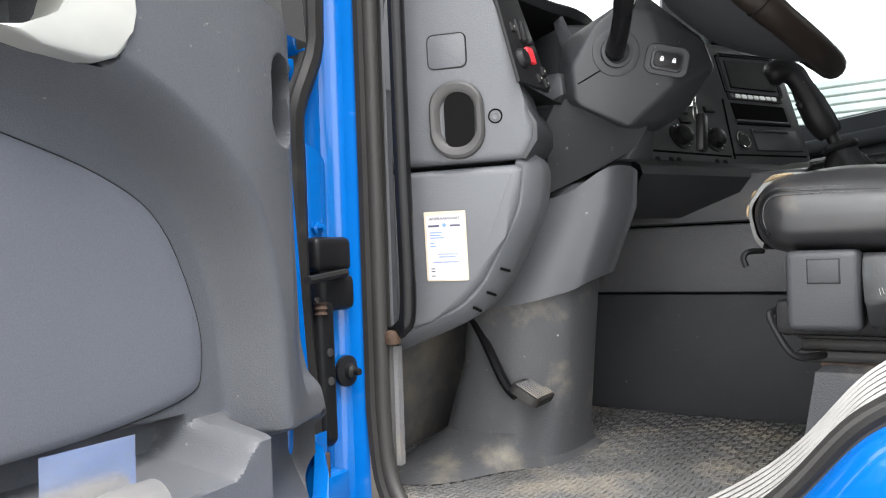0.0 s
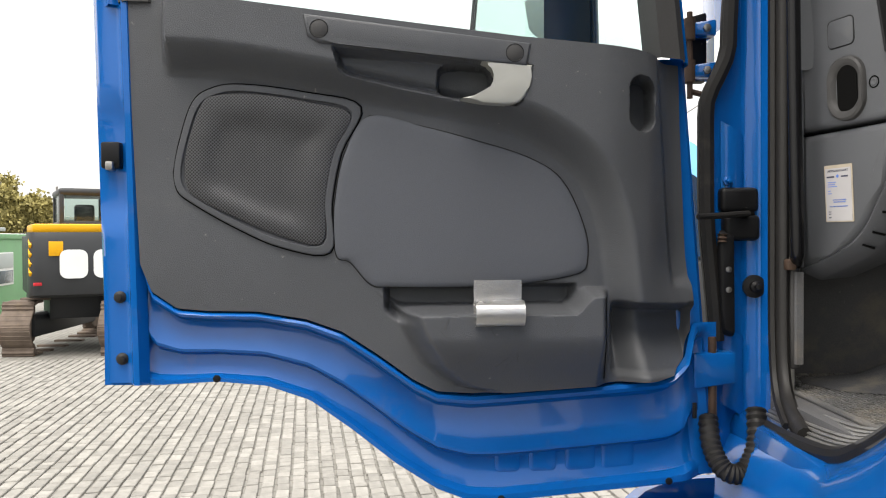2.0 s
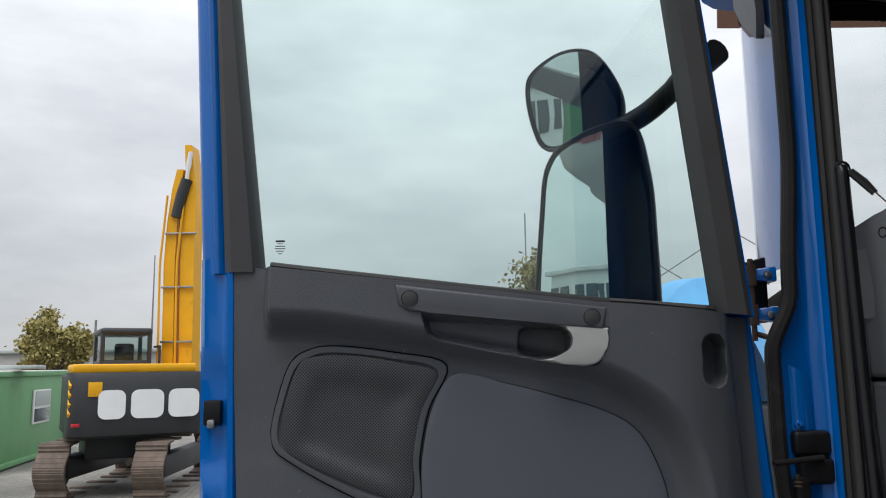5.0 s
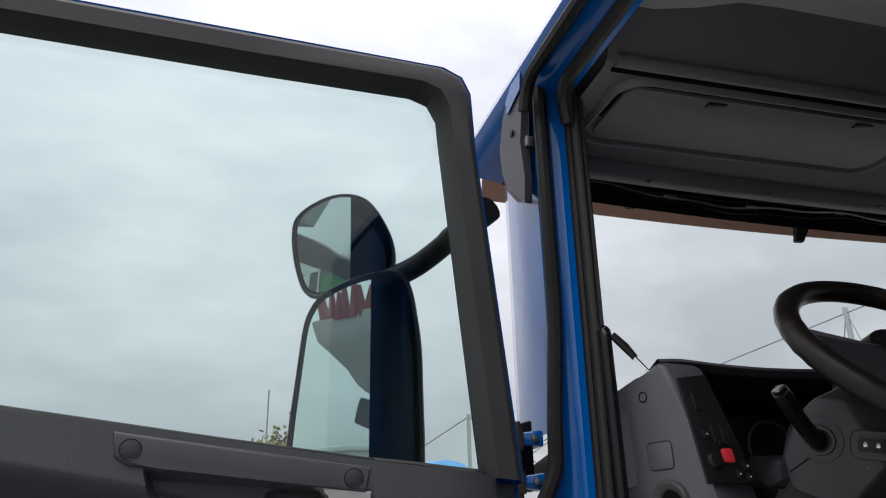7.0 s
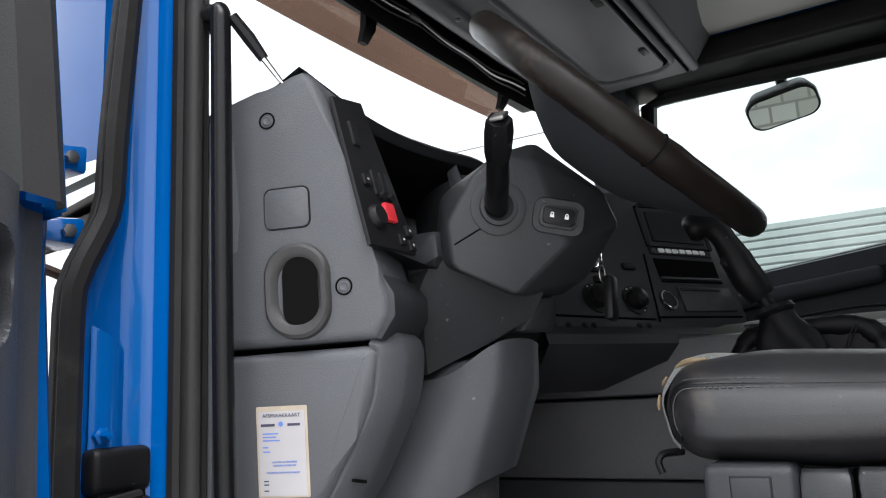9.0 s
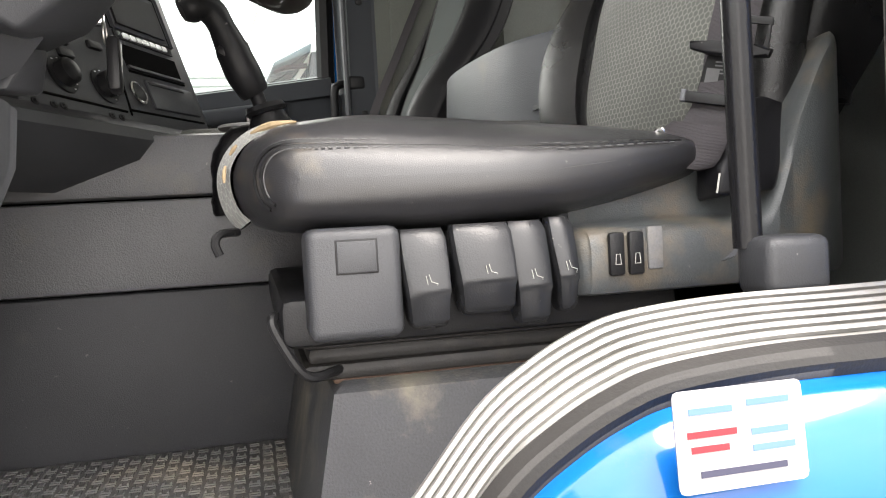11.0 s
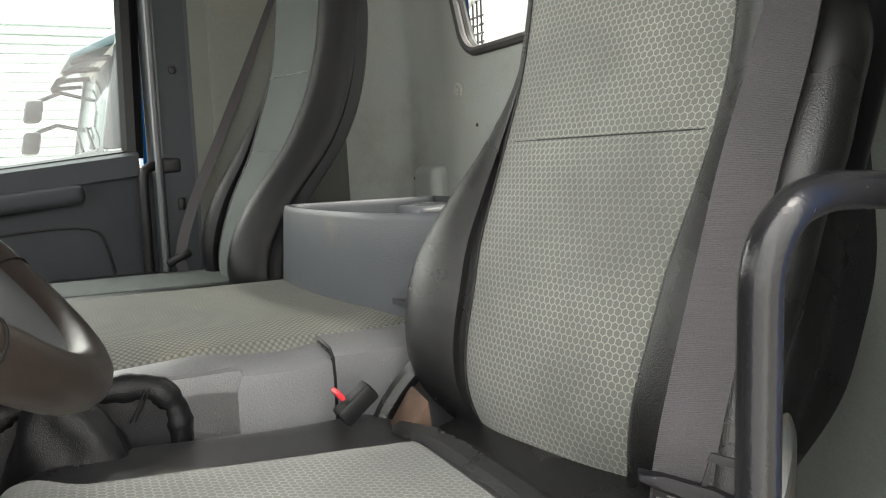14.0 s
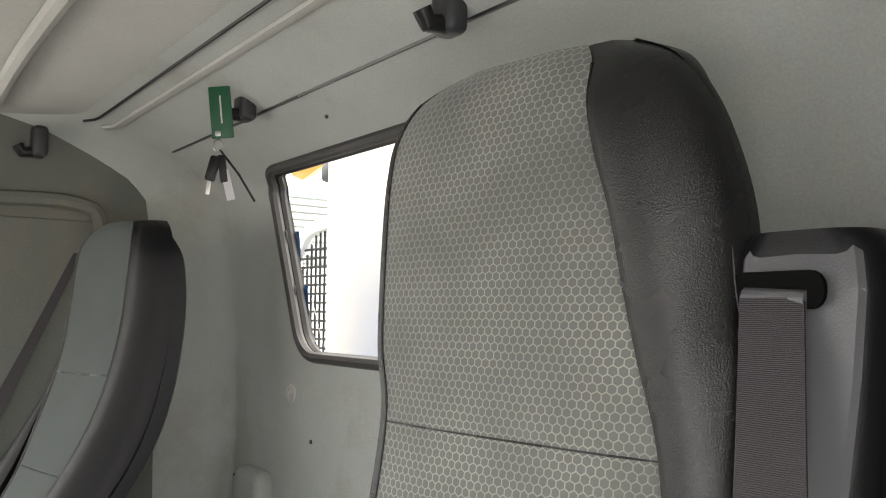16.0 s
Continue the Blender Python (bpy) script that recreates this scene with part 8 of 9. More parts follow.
over = thing("overhead_console", (1.15, 1.15, 3.48), "dark overhead storage console with two lids", "console")
part("console_body", loft([[(x, 1.46, 3.47), (x, 1.40, 3.452), (x, 1.33, 3.462), (x, 1.30, 3.485), (x, 0.99, 3.490), (x, 0.965, 3.498), (x, 0.955, 3.52), (x, 0.90, 3.60), (x, 0.86, 3.64)] for x in (0.11, 0.5, 1.0, 1.5, 2.14)], closed=False), M["overhead"], over)
part("console_roll", tube([(x, 1.36 + 0.03 * (1 - ((x - 1.15) / 1.0) ** 2), 3.452) for x in [0.12 + 2.0 * k / 20 for k in range(21)]], 0.035, 12), M["dash"], over)
for x0, x1 in ((0.20, 1.05), (1.21, 2.02)):
    mid, w, d = (x0 + x1) / 2, x1 - x0, 0.23
    part("lid_frame", loft([[(mid + x, 1.145 + y, z) for x, y in rounded(w + g, d + g, 0.045 + g / 2, 6)] for g, z in ((0.075, 3.492), (0.070, 3.478), (0.058, 3.472), (0.044, 3.474), (0.034, 3.484), (0.030, 3.512))], caps=False), M["overhead"], over)
    part("lid_gap", loft([[(mid + x, 1.145 + y, z) for x, y in rounded(w + g, d + g, 0.045 + g / 2, 6)] for g, z in ((0.034, 3.487), (0.0, 3.487))], caps=False), M["void"], over)
    lid = part("lid", prism(rounded(w, d, 0.04), Matrix.Translation((mid, 1.145, 3.489)) @ Matrix.Rotation(math.pi, 4, "X"), 0.012, bevel=0.004), M["overhead"], over)
    for fx in (0.28, 0.78):
        part("lid_catch", box((x0 + (x1 - x0) * fx, 1.05, 3.475), (0.05, 0.022, 0.008), None, 0.002), M["black"], lid)
part("centre_plate", prism(rounded(0.10, 0.13, 0.01), Matrix.Translation((1.13, 1.15, 3.486)) @ Matrix.Rotation(math.pi, 4, "X"), 0.008, bevel=0.003), M["dash_dark"], over)
for x in [0.25 + 0.2 * k for k in range(10)]:
    part("console_screw", lathe([(0.006, 0), (0.005, 0.004), (0.001, 0.005)], Matrix.Translation((x, 0.98, 3.494)) @ Matrix.Rotation(math.pi, 4, "X"), 8), M["steel"], over)

part("rear_ledge", tube([(x, 0.962, 3.497) for x in (0.13, 0.6, 1.2, 1.8, 2.12)], 0.017, 10), M["overhead"], over)
part("ledge_groove", tube([(x, 0.985, 3.488) for x in (0.13, 0.6, 1.2, 1.8, 2.12)], 0.006, 6), M["void"], over)
for x in (0.42, 0.80, 1.18, 1.56, 1.90):
    part("roll_screw", lathe([(0.009, 0), (0.009, 0.003), (0.004, 0.004), (0.001, 0.002)], Matrix.Translation((x, 1.352, 3.417)) @ Matrix.Rotation(math.pi, 4, "X"), 10), M["black"], over)

blind = thing("sun_blind_rod", (1.1, 1.48, 3.42), "black roller blind brackets with a wire along the windscreen", "sun blind")
for x, y in ((0.455, 1.475), (1.13, 1.60), (1.85, 1.55)):
    part("bracket", loft([[(x - 0.03, y, 3.52), (x + 0.03, y, 3.52), (x + 0.03, y + 0.02, 3.52), (x - 0.03, y + 0.02, 3.52)], [(x - 0.025, y + 0.01, 3.45), (x + 0.022, y + 0.01, 3.45), (x + 0.022, y + 0.03, 3.45), (x - 0.025, y + 0.03, 3.45)], [(x - 0.02, y + 0.03, 3.41), (x + 0.01, y + 0.03, 3.41), (x + 0.01, y + 0.045, 3.41), (x - 0.02, y + 0.045, 3.41)]]), M["black"], blind)
header_y = lambda x: 1.425 + 0.055 * (1 - ((x - 1.15) / 1.05) ** 2)
# black strip stands in for the shade of the cavity behind the roll
part("cavity_shade", loft([[(x, header_y(x) + 0.03, 3.54), (x, header_y(x), 3.52), (x, header_y(x), 3.40), (x, header_y(x) + 0.012, 3.392), (x, header_y(x) + 0.035, 3.40), (x, header_y(x) + 0.06, 3.54)] for x in [0.14 + 2.0 * k / 16 for k in range(17)]]), M["void"], blind, "black strip painted as the shaded cavity behind the roll")
for dz, r, mat in ((0.0, 0.0042, "steel"), (-0.016, 0.003, "black"), (0.014, 0.0035, "rubber")):
    part("wire", tube([(x, header_y(x) - 0.008, 3.432 + dz + 0.010 * math.sin(7 * x + 40 * dz) + 0.004 * math.sin(23 * x)) for x in [0.28 + 1.5 * k / 40 for k in range(41)]], r, 6), M[mat], blind)
for x in (0.52, 0.80, 1.12):
    part("wire_tape", tube([(x, header_y(x) - 0.009, 3.434 + 0.010 * math.sin(7 * x)), (x + 0.045, header_y(x + 0.045) - 0.009, 3.434 + 0.010 * math.sin(7 * x + 0.3))], 0.008, 8), M["steel"], blind)
part("dark_header", box((1.15, 1.57, 3.54), (2.1, 0.20, 0.06), None, 0.02), M["black"], blind)

visor = thing("outer_sun_visor", (1.15, 1.8, 3.4), "brown smoked outer sun visor with blue-white end caps", "sun visor")
vz = [(1.62, 3.72), (1.74, 3.66), (1.80, 3.60), (1.81, 3.54), (1.804, 3.54), (1.794, 3.597), (1.735, 3.654), (1.615, 3.714)]
bm = loft([[(x, y + 0.06 * (1 - ((x - 1.15) / 1.2) ** 2), z) for y, z in vz] for x in [0.10 + 2.20 * k / 16 for k in range(17)]])
part("visor_sheet", bm, M["smoke"], visor, "scratched brown smoked plastic")
cap_line = [(1.166, 3.589), (1.232, 3.577), (1.304, 3.530), (1.341, 3.451), (1.329, 3.374), (1.286, 3.314), (1.195, 3.239), (1.185, 3.30), (1.20, 3.40), (1.175, 3.50), (1.150, 3.56)]
part("end_cap", prism([(y, z) for y, z in cap_line], axes((-0.012, 0, 0), (0, 1, 0), (0, 0, 1)), 0.02, bevel=0.004), M["box_grey"], visor, "pale grey end cap")
# black discs painted as the dark of two holes
for y, z in ((1.262, 3.532), (1.245, 3.448)):
    part("cap_hole", lathe([(0.010, 0), (0.010, 0.003), (0.002, 0.004)], axes((-0.0135, y, z), (0, 1, 0), (0, 0, 1)) @ Matrix.Rotation(math.pi, 4, "X"), 10), M["black"], visor)
part("cap_blue", prism([(1.160, 3.586), (1.222, 3.577), (1.270, 3.548), (1.262, 3.51), (1.17, 3.53)], axes((-0.0175, 0, 0), (0, 1, 0), (0, 0, 1)), 0.004, bevel=0.001), M["blue"], visor, "blue painted cap tip")
part("cap_return", loft([[(x, y, z) for y, z in ((1.330, 3.40), (1.325, 3.33), (1.26, 3.27), (1.19, 3.245))] for x in (-0.004, 0.06, 0.12)], closed=False), M["smoke"], visor)
part("cap_stay", box((0.012, 1.20, 3.40), (0.03, 0.03, 0.03), None, 0.006), M["steel"], visor)

# far mirrors outside the passenger window
fm = thing("far_mirror", (2.5, 0.9, 2.7), "black far-side mirrors outside the passenger window", "mirror")
part("kerb_housing", loft([[Vector((2.448, 0.74, 3.385)) + (Vector((0, -1, 0.16)).normalized() * x + Vector((-0.84, 0.08, 0.53)).normalized() * y) * f + Vector((0.54, 0.13, 0.84)) * d for x, y in rounded(0.25, 0.15, 0.05, 5)] for d, f in ((-0.001, 0.98), (0.01, 1.0), (0.06, 0.85), (0.09, 0.4))]), M["black"], fm)
part("kerb_glass", prism([(y, z) for y, z in rounded(0.23, 0.13, 0.045, 5)], axes((2.448, 0.74, 3.385), (0, -1, 0.16), (-0.84, 0.08, 0.53)), 0.004), M["mirror"], fm, "mirror glass")
part("kerb_stem", tube([(2.5, 0.74, 3.48), (2.48, 0.74, 3.56)], 0.02, 8), M["black"], fm)
part("main_housing", loft([[(2.62 + x * f, 1.10 + dy, 3.12 + z * f) for x, z in rounded(0.22, 0.26, 0.07, 5)] for dy, f in ((-0.03, 0.95), (0.0, 1.0), (0.07, 0.85), (0.10, 0.4))]), M["black"], fm)
part("main_glass", prism(rounded(0.19, 0.23, 0.06, 5), axes((2.62, 1.066, 3.12), (1, -0.1, 0), (0, 0, 1)), 0.004), M["mirror"], fm, "mirror glass")
part("main_stem", tube([(2.45, 1.15, 2.95), (2.55, 1.13, 2.97), (2.62, 1.13, 3.0)], 0.02, 8), M["black"], fm)


# ---- outside ----
out = dict(
    paver=material("worn_concrete_paver", (0.245, 0.235, 0.215), 0.85, vary=0.18, scale=9, grain=0.2, grain_scale=260, bump=0.6, bump_scale=120, random_tint=0.16, dirt=(0.11, 0.10, 0.085), dirt_amount=0.14, dirt_scale=3),
    joint=material("sandy_joint", (0.10, 0.09, 0.075), 0.95, vary=0.3, scale=2, grain=0.3, grain_scale=120),
    green=material("green_container_paint", (0.15, 0.34, 0.16), 0.5, vary=0.1, scale=2, dirt=(0.12, 0.20, 0.11), dirt_amount=0.1, dirt_scale=3),
    dark_green=material("machine_green", (0.02, 0.16, 0.05), 0.4, vary=0.1, scale=2),
    yellow=material("machine_yellow", (0.74, 0.37, 0.008), 0.4, vary=0.08, scale=2, dirt=(0.3, 0.2, 0.05), dirt_amount=0.05),
    charcoal=material("charcoal_paint", (0.035, 0.037, 0.04), 0.45, vary=0.1, scale=2),
    track=material("rusty_track", (0.13, 0.10, 0.08), 0.75, vary=0.3, scale=6, bump=0.5, bump_scale=40, dirt=(0.20, 0.15, 0.10), dirt_amount=0.3, dirt_scale=4),
    clad=material("white_cladding", (0.40, 0.44, 0.43), 0.5, vary=0.05, scale=0.5),
    concrete=material("pale_concrete", (0.42, 0.42, 0.40), 0.8, vary=0.06, scale=0.4),
    winglass=material("dark_window", (0.05, 0.07, 0.08), 0.08, vary=0.1, scale=1),
    white=material("white_paint", (0.75, 0.76, 0.75), 0.4, vary=0.05, scale=2),
    bark=material("bark", (0.10, 0.085, 0.065), 0.9, vary=0.3, scale=6, bump=0.8, bump_scale=20),
    leaf=material("spring_foliage", (0.27, 0.235, 0.088), 0.8, vary=0.35, scale=1.2, random_tint=0.2),
    red=material("rust_red", (0.24, 0.035, 0.03), 0.5, vary=0.2, scale=6),
    sky_blue=material("pale_blue_tarp", (0.16, 0.42, 0.75), 0.6, vary=0.1, scale=3),
    crane=material("pale_crane_paint", (0.72, 0.64, 0.52), 0.5, vary=0.1, scale=2),
)

ground = part("ground", box((0, 0, -0.048), (900, 900, 0.08), None, 0), out["joint"], None, "paved yard reaching to the horizon", smooth=False, kind="structure", category="ground")


def brick_ground():
    """Beyond the laid stones the sheet itself carries the same bond."""
    m = bpy.data.materials.new("far_paving")
    m.use_nodes = True
    n, l = m.node_tree.nodes, m.node_tree.links
    p = n["Principled BSDF"]
    co = n.new("ShaderNodeTexCoord")
    mp = n.new("ShaderNodeMapping")
    mp.inputs["Rotation"].default_value = (0, 0, radians(-100.7))
    b = n.new("ShaderNodeTexBrick")
    b.inputs["Scale"].default_value = 1.0
    b.inputs["Brick Width"].default_value, b.inputs["Row Height"].default_value, b.inputs["Mortar Size"].default_value = 0.190, 0.140, 0.011
    b.inputs["Color1"].default_value, b.inputs["Color2"].default_value, b.inputs["Mortar"].default_value = (0.24, 0.23, 0.21, 1), (0.19, 0.182, 0.162, 1), (0.12, 0.112, 0.098, 1)
    nz = n.new("ShaderNodeTexNoise")
    nz.inputs["Scale"].default_value, nz.inputs["Detail"].default_value = 0.35, 8
    l.new(co.outputs["Object"], nz.inputs["Vector"])
    r = n.new("ShaderNodeMapRange")
    r.inputs[1].default_value, r.inputs[2].default_value, r.inputs[3].default_value, r.inputs[4].default_value = 0.3, 0.7, 0.6, 1.25
    sc = n.new("ShaderNodeVectorMath")
    sc.operation = "SCALE"
    l.new(co.outputs["Object"], mp.inputs[0]), l.new(mp.outputs[0], b.inputs["Vector"])
    l.new(nz.outputs[0], r.inputs[0]), l.new(b.outputs[0], sc.inputs[0]), l.new(r.outputs[0], sc.inputs["Scale"]), l.new(sc.outputs[0], p.inputs["Base Color"])
    p.inputs["Roughness"].default_value = 0.85
    return m


ground.data.materials[0] = brick_ground()

# site container
cont = thing("site_container", (-17.5, 20.0, 0), "green steel site office container with door and window", "container")
cont.matrix_basis = Matrix.Translation((-12.66, 18.37, 0.02)) @ Matrix.Rotation(radians(13), 4, "Z")


def cbox(name, c, s, mat, label="", bevel=0.02):
    return part(name, box(c, s, None, bevel), mat, cont, label, local=True)


# local frame: x to the left along the near end, y along the long side
body = cbox("body", (-3.0, 3.0, 1.22), (6.0, 6.0, 2.36), out["green"])
for x in (0.0, -6.0):
    cbox("corner_post", (x, 0.0, 1.22), (0.14, 0.14, 2.44), out["green"])
cbox("corner_post", (0.0, 6.0, 1.22), (0.14, 0.14, 2.44), out["green"])
for z in (0.08, 2.38):
    cbox("end_rail", (-3.0, -0.01, z), (6.0, 0.12, 0.14), out["green"])
    cbox("side_rail", (0.01, 3.0, z), (0.12, 6.0, 0.14), out["green"])
cbox("roof_sheet", (-3.0, 3.0, 2.45), (6.1, 6.1, 0.04), out["white"])
dr = cbox("door", (-1.35, -0.03, 1.15), (0.95, 0.05, 1.95), out["green"])
part("handle", box((-1.05, -0.08, 1.1), (0.12, 0.04, 0.03), None, 0.008), M["chrome"], dr, local=True)
cbox("door_handle_side", (0.06, 0.25, 1.15), (0.04, 0.14, 0.04), M["black"])
cw = cbox("window", (0.03, 3.6, 1.45), (0.05, 1.5, 0.95), out["white"])
part("shutter", box((0.065, 3.6, 1.68), (0.02, 1.3, 0.42), None, 0.004), out["clad"], cw, local=True)
part("pane", box((0.065, 3.6, 1.22), (0.02, 1.3, 0.36), None, 0.004), out["winglass"], cw, local=True)
cbox("sign", (-3.6, -0.05, 1.85), (1.1, 0.02, 0.2), out["white"])
cbox("sign_stripe", (-3.3, -0.065, 1.85), (0.5, 0.01, 0.12), out["red"])
part("roof_stack", box((-0.5, 1.5, 2.56), (2.2, 0.8, 0.10), None, 0.02), out["clad"], cont, local=True)
bin_ = thing("litter_bin", (-13.3, 18.45, 0), "black litter bin beside the container", "bin")
part("bin_body", lathe([(0.20, 0.0), (0.22, 0.1), (0.24, 0.52), (0.26, 0.56), (0.24, 0.62), (0.02, 0.65)], Matrix.Translation((-13.3, 18.45, 0)), 16), M["black"], bin_)

# excavator
exc = thing("excavator", (-8.6, 14.0, 0), "black and yellow tracked excavator seen from behind", "excavator")
exc.matrix_basis = Matrix.Translation((-7.53, 15.05, 0)) @ Matrix.Rotation(radians(32), 4, "Z")


def ebox(name, c, s, mat, bevel=0.03, m=None, label="", parent=None):
    return part(name, box(c, s, m, bevel), mat, parent or exc, label, local=True)


# local frame: x to the machine's right, y forward, the tail near y = 0
cwt = part("counterweight", loft([[(x, y + dy, z) for x, y in [tuple(v) for v in curve_points([(-1.28, 0.9), (-1.28, 0.25), (-1.1, 0.05), (-0.5, -0.06), (0.5, -0.06), (1.1, 0.05), (1.28, 0.25), (1.28, 0.9)], 4)]] for z, dy in ((1.16, 0.24), (1.22, 0.06), (1.40, 0.0), (1.80, -0.03), (2.30, 0.0), (2.44, 0.07))]), out["charcoal"], exc, "charcoal rounded counterweight", local=True)
ebox("engine_hood", (0, 1.3, 2.52), (2.4, 1.6, 0.18), out["yellow"], 0.05)
ebox("upper_body", (0, 1.9, 1.78), (2.5, 2.0, 1.2), out["charcoal"])
cabx = ebox("operator_cab", (-0.08, 2.4, 2.55), (1.05, 1.5, 0.30), out["charcoal"], 0.05, label="dark glazed operator cab")
part("cab_roof", box((-0.08, 2.4, 3.32), (1.08, 1.54, 0.16), None, 0.07, 3), out["charcoal"], cabx, local=True)
for x in (-0.56, 0.40):
    for y in (1.70, 3.10):
        part("cab_post", box((x, y, 2.96), (0.09, 0.09, 0.70), None, 0.02), out["charcoal"], cabx, local=True)
part("operator_seat", box((-0.02, 2.5, 2.82), (0.42, 0.16, 0.52), None, 0.07, 3), M["black"], cabx, local=True)
part("rear_glass", box((-0.08, 1.68, 2.96), (0.86, 0.012, 0.66), None, 0.004), M["far_glass"], cabx, local=True)
part("side_glass", box((-0.58, 2.4, 2.96), (0.012, 1.3, 0.66), None, 0.004), M["far_glass"], cabx, local=True)
base_turn = Matrix.Translation((0.30, 1.95, 0)) @ Matrix.Rotation(radians(-28), 4, "Z") @ Matrix.Translation((0, -1.95, 0))


def turned(bm):
    """The undercarriage stands askew under the body."""
    bm.transform(base_turn)
    return bm


for sx in (-0.95, 0.95):
    tr_line = [(-0.17, 0.52), (0.02, 0.18), (0.35, 0.03), (3.6, 0.03), (3.95, 0.24), (4.05, 0.58), (3.9, 0.90), (3.55, 1.06), (0.4, 1.06), (0.02, 0.88)]
    belt = [tuple(v) for v in curve_points(tr_line, 5, True)]
    under = part("track_frame", turned(box((sx, 1.95, 0.55), (0.36, 3.2, 0.46), None, 0.08)), out["charcoal"], exc, local=True)
    n_shoe = 46
    for k in range(n_shoe):
        f = k / n_shoe * len(belt)
        i = int(f) % len(belt)
        p, q = Vector(belt[i]).lerp(Vector(belt[(i + 1) % len(belt)]), f - int(f)), (Vector(belt[(i + 1) % len(belt)]) - Vector(belt[i])).normalized()
        part("track_shoe", turned(box((sx, p.x, p.y), (0.62, 0.17, 0.05), Matrix.Rotation(math.atan2(q.y, q.x), 3, "X"), 0.01, 1)), out["track"], exc, local=True)
    for y in (0.25, 3.7):
        part("idler", turned(lathe([(0.36, -0.1), (0.41, -0.06), (0.41, 0.06), (0.36, 0.1)], Matrix.Translation((sx, y, 0.55)) @ Matrix.Rotation(radians(90), 4, "Y"), 18)), out["track"], exc, local=True)
ebox("carbody", (0, 1.95, 0.95), (1.7, 1.5, 0.6), out["charcoal"])
for side, rows in (("boom", [(-7.86, 0.13, 2.4), (-7.88, 0.13, 3.71), (-7.90, 0.13, 4.9), (-7.87, 0.12, 5.84), (-7.80, 0.10, 6.66), (-7.72, 0.08, 7.14)]), ("boom_web", [(-7.44, 0.15, 2.4), (-7.46, 0.16, 3.7), (-7.48, 0.16, 4.89), (-7.47, 0.15, 5.83), (-7.44, 0.12, 6.65), (-7.55, 0.08, 7.73)])):
    part(side, loft([[(x + sx * w, 17.4 + sy * 0.25, z) for sx, sy in ((-1, -1), (1, -1), (1, 1), (-1, 1))] for x, w, z in rows]), out["yellow"], exc, "yellow box-section boom" if side == "boom" else "")
part("ram", tube([[-7.75, 17.1, 5.98], [-7.64, 17.1, 6.52], [-7.53, 17.1, 6.88]], 0.13, 10), out["charcoal"], exc)
part("ram_rod", tube([[-7.53, 17.1, 6.88], [-7.47, 17.1, 7.54]], 0.06, 8), M["chrome"], exc)
for k in range(3):
    z = 3.1 + 1.25 * k
    xl = lerp_table([(r[2], r[0] - r[1]) for r in [(-7.86, 0.13, 2.4), (-7.90, 0.13, 4.9), (-7.80, 0.10, 6.66)]], z)
    part("hose_clamp", box((xl + 0.35, 17.10, z), (0.74, 0.05, 0.05), None, 0.01), M["steel"], exc)
for dx in (-0.06, 0.34):
    part("hose_run", tube([(lerp_table([(r[2], r[0] - r[1]) for r in [(-7.86, 0.13, 2.4), (-7.90, 0.13, 4.9), (-7.80, 0.10, 6.66)]], z) + dx, 17.08, z) for z in [2.6 + 0.3 * k for k in range(14)]], 0.028, 6), out["yellow"], exc)
# plain shapes where the maker's mark stands
for x, w in ((-0.52, 0.50), (0.14, 0.62), (0.84, 0.60)):
    part("mark_shape", prism(rounded(w, 0.56, 0.14, 4), axes((x, -0.085, 1.82), (1, 0, 0), (0, 0, 1)), 0.02), out["white"], exc, "plain white painted mark", local=True)
part("mark_plate", box((-0.83, -0.07, 2.12), (0.26, 0.02, 0.28), Matrix.Rotation(radians(12), 3, "Z"), 0.005), out["yellow"], exc, local=True)
for k in range(4):
    part("hazard_stripe", box((-1.26, 0.2, 2.22 - 0.18 * k), (0.05, 0.20, 0.08), Matrix.Rotation(radians(35), 3, "X"), 0.004), out["yellow"], exc, local=True)
part("tail_lamp", box((-1.12, 0.03, 1.44), (0.22, 0.04, 0.06), Matrix.Rotation(radians(30), 3, "Z"), 0.008), M["red"], exc, local=True)
part("hand_rail", tube([(0.62, 1.7, 2.55), (0.62, 1.7, 3.0), (0.62, 2.4, 3.0)], 0.03, 6), out["charcoal"], exc, local=True)


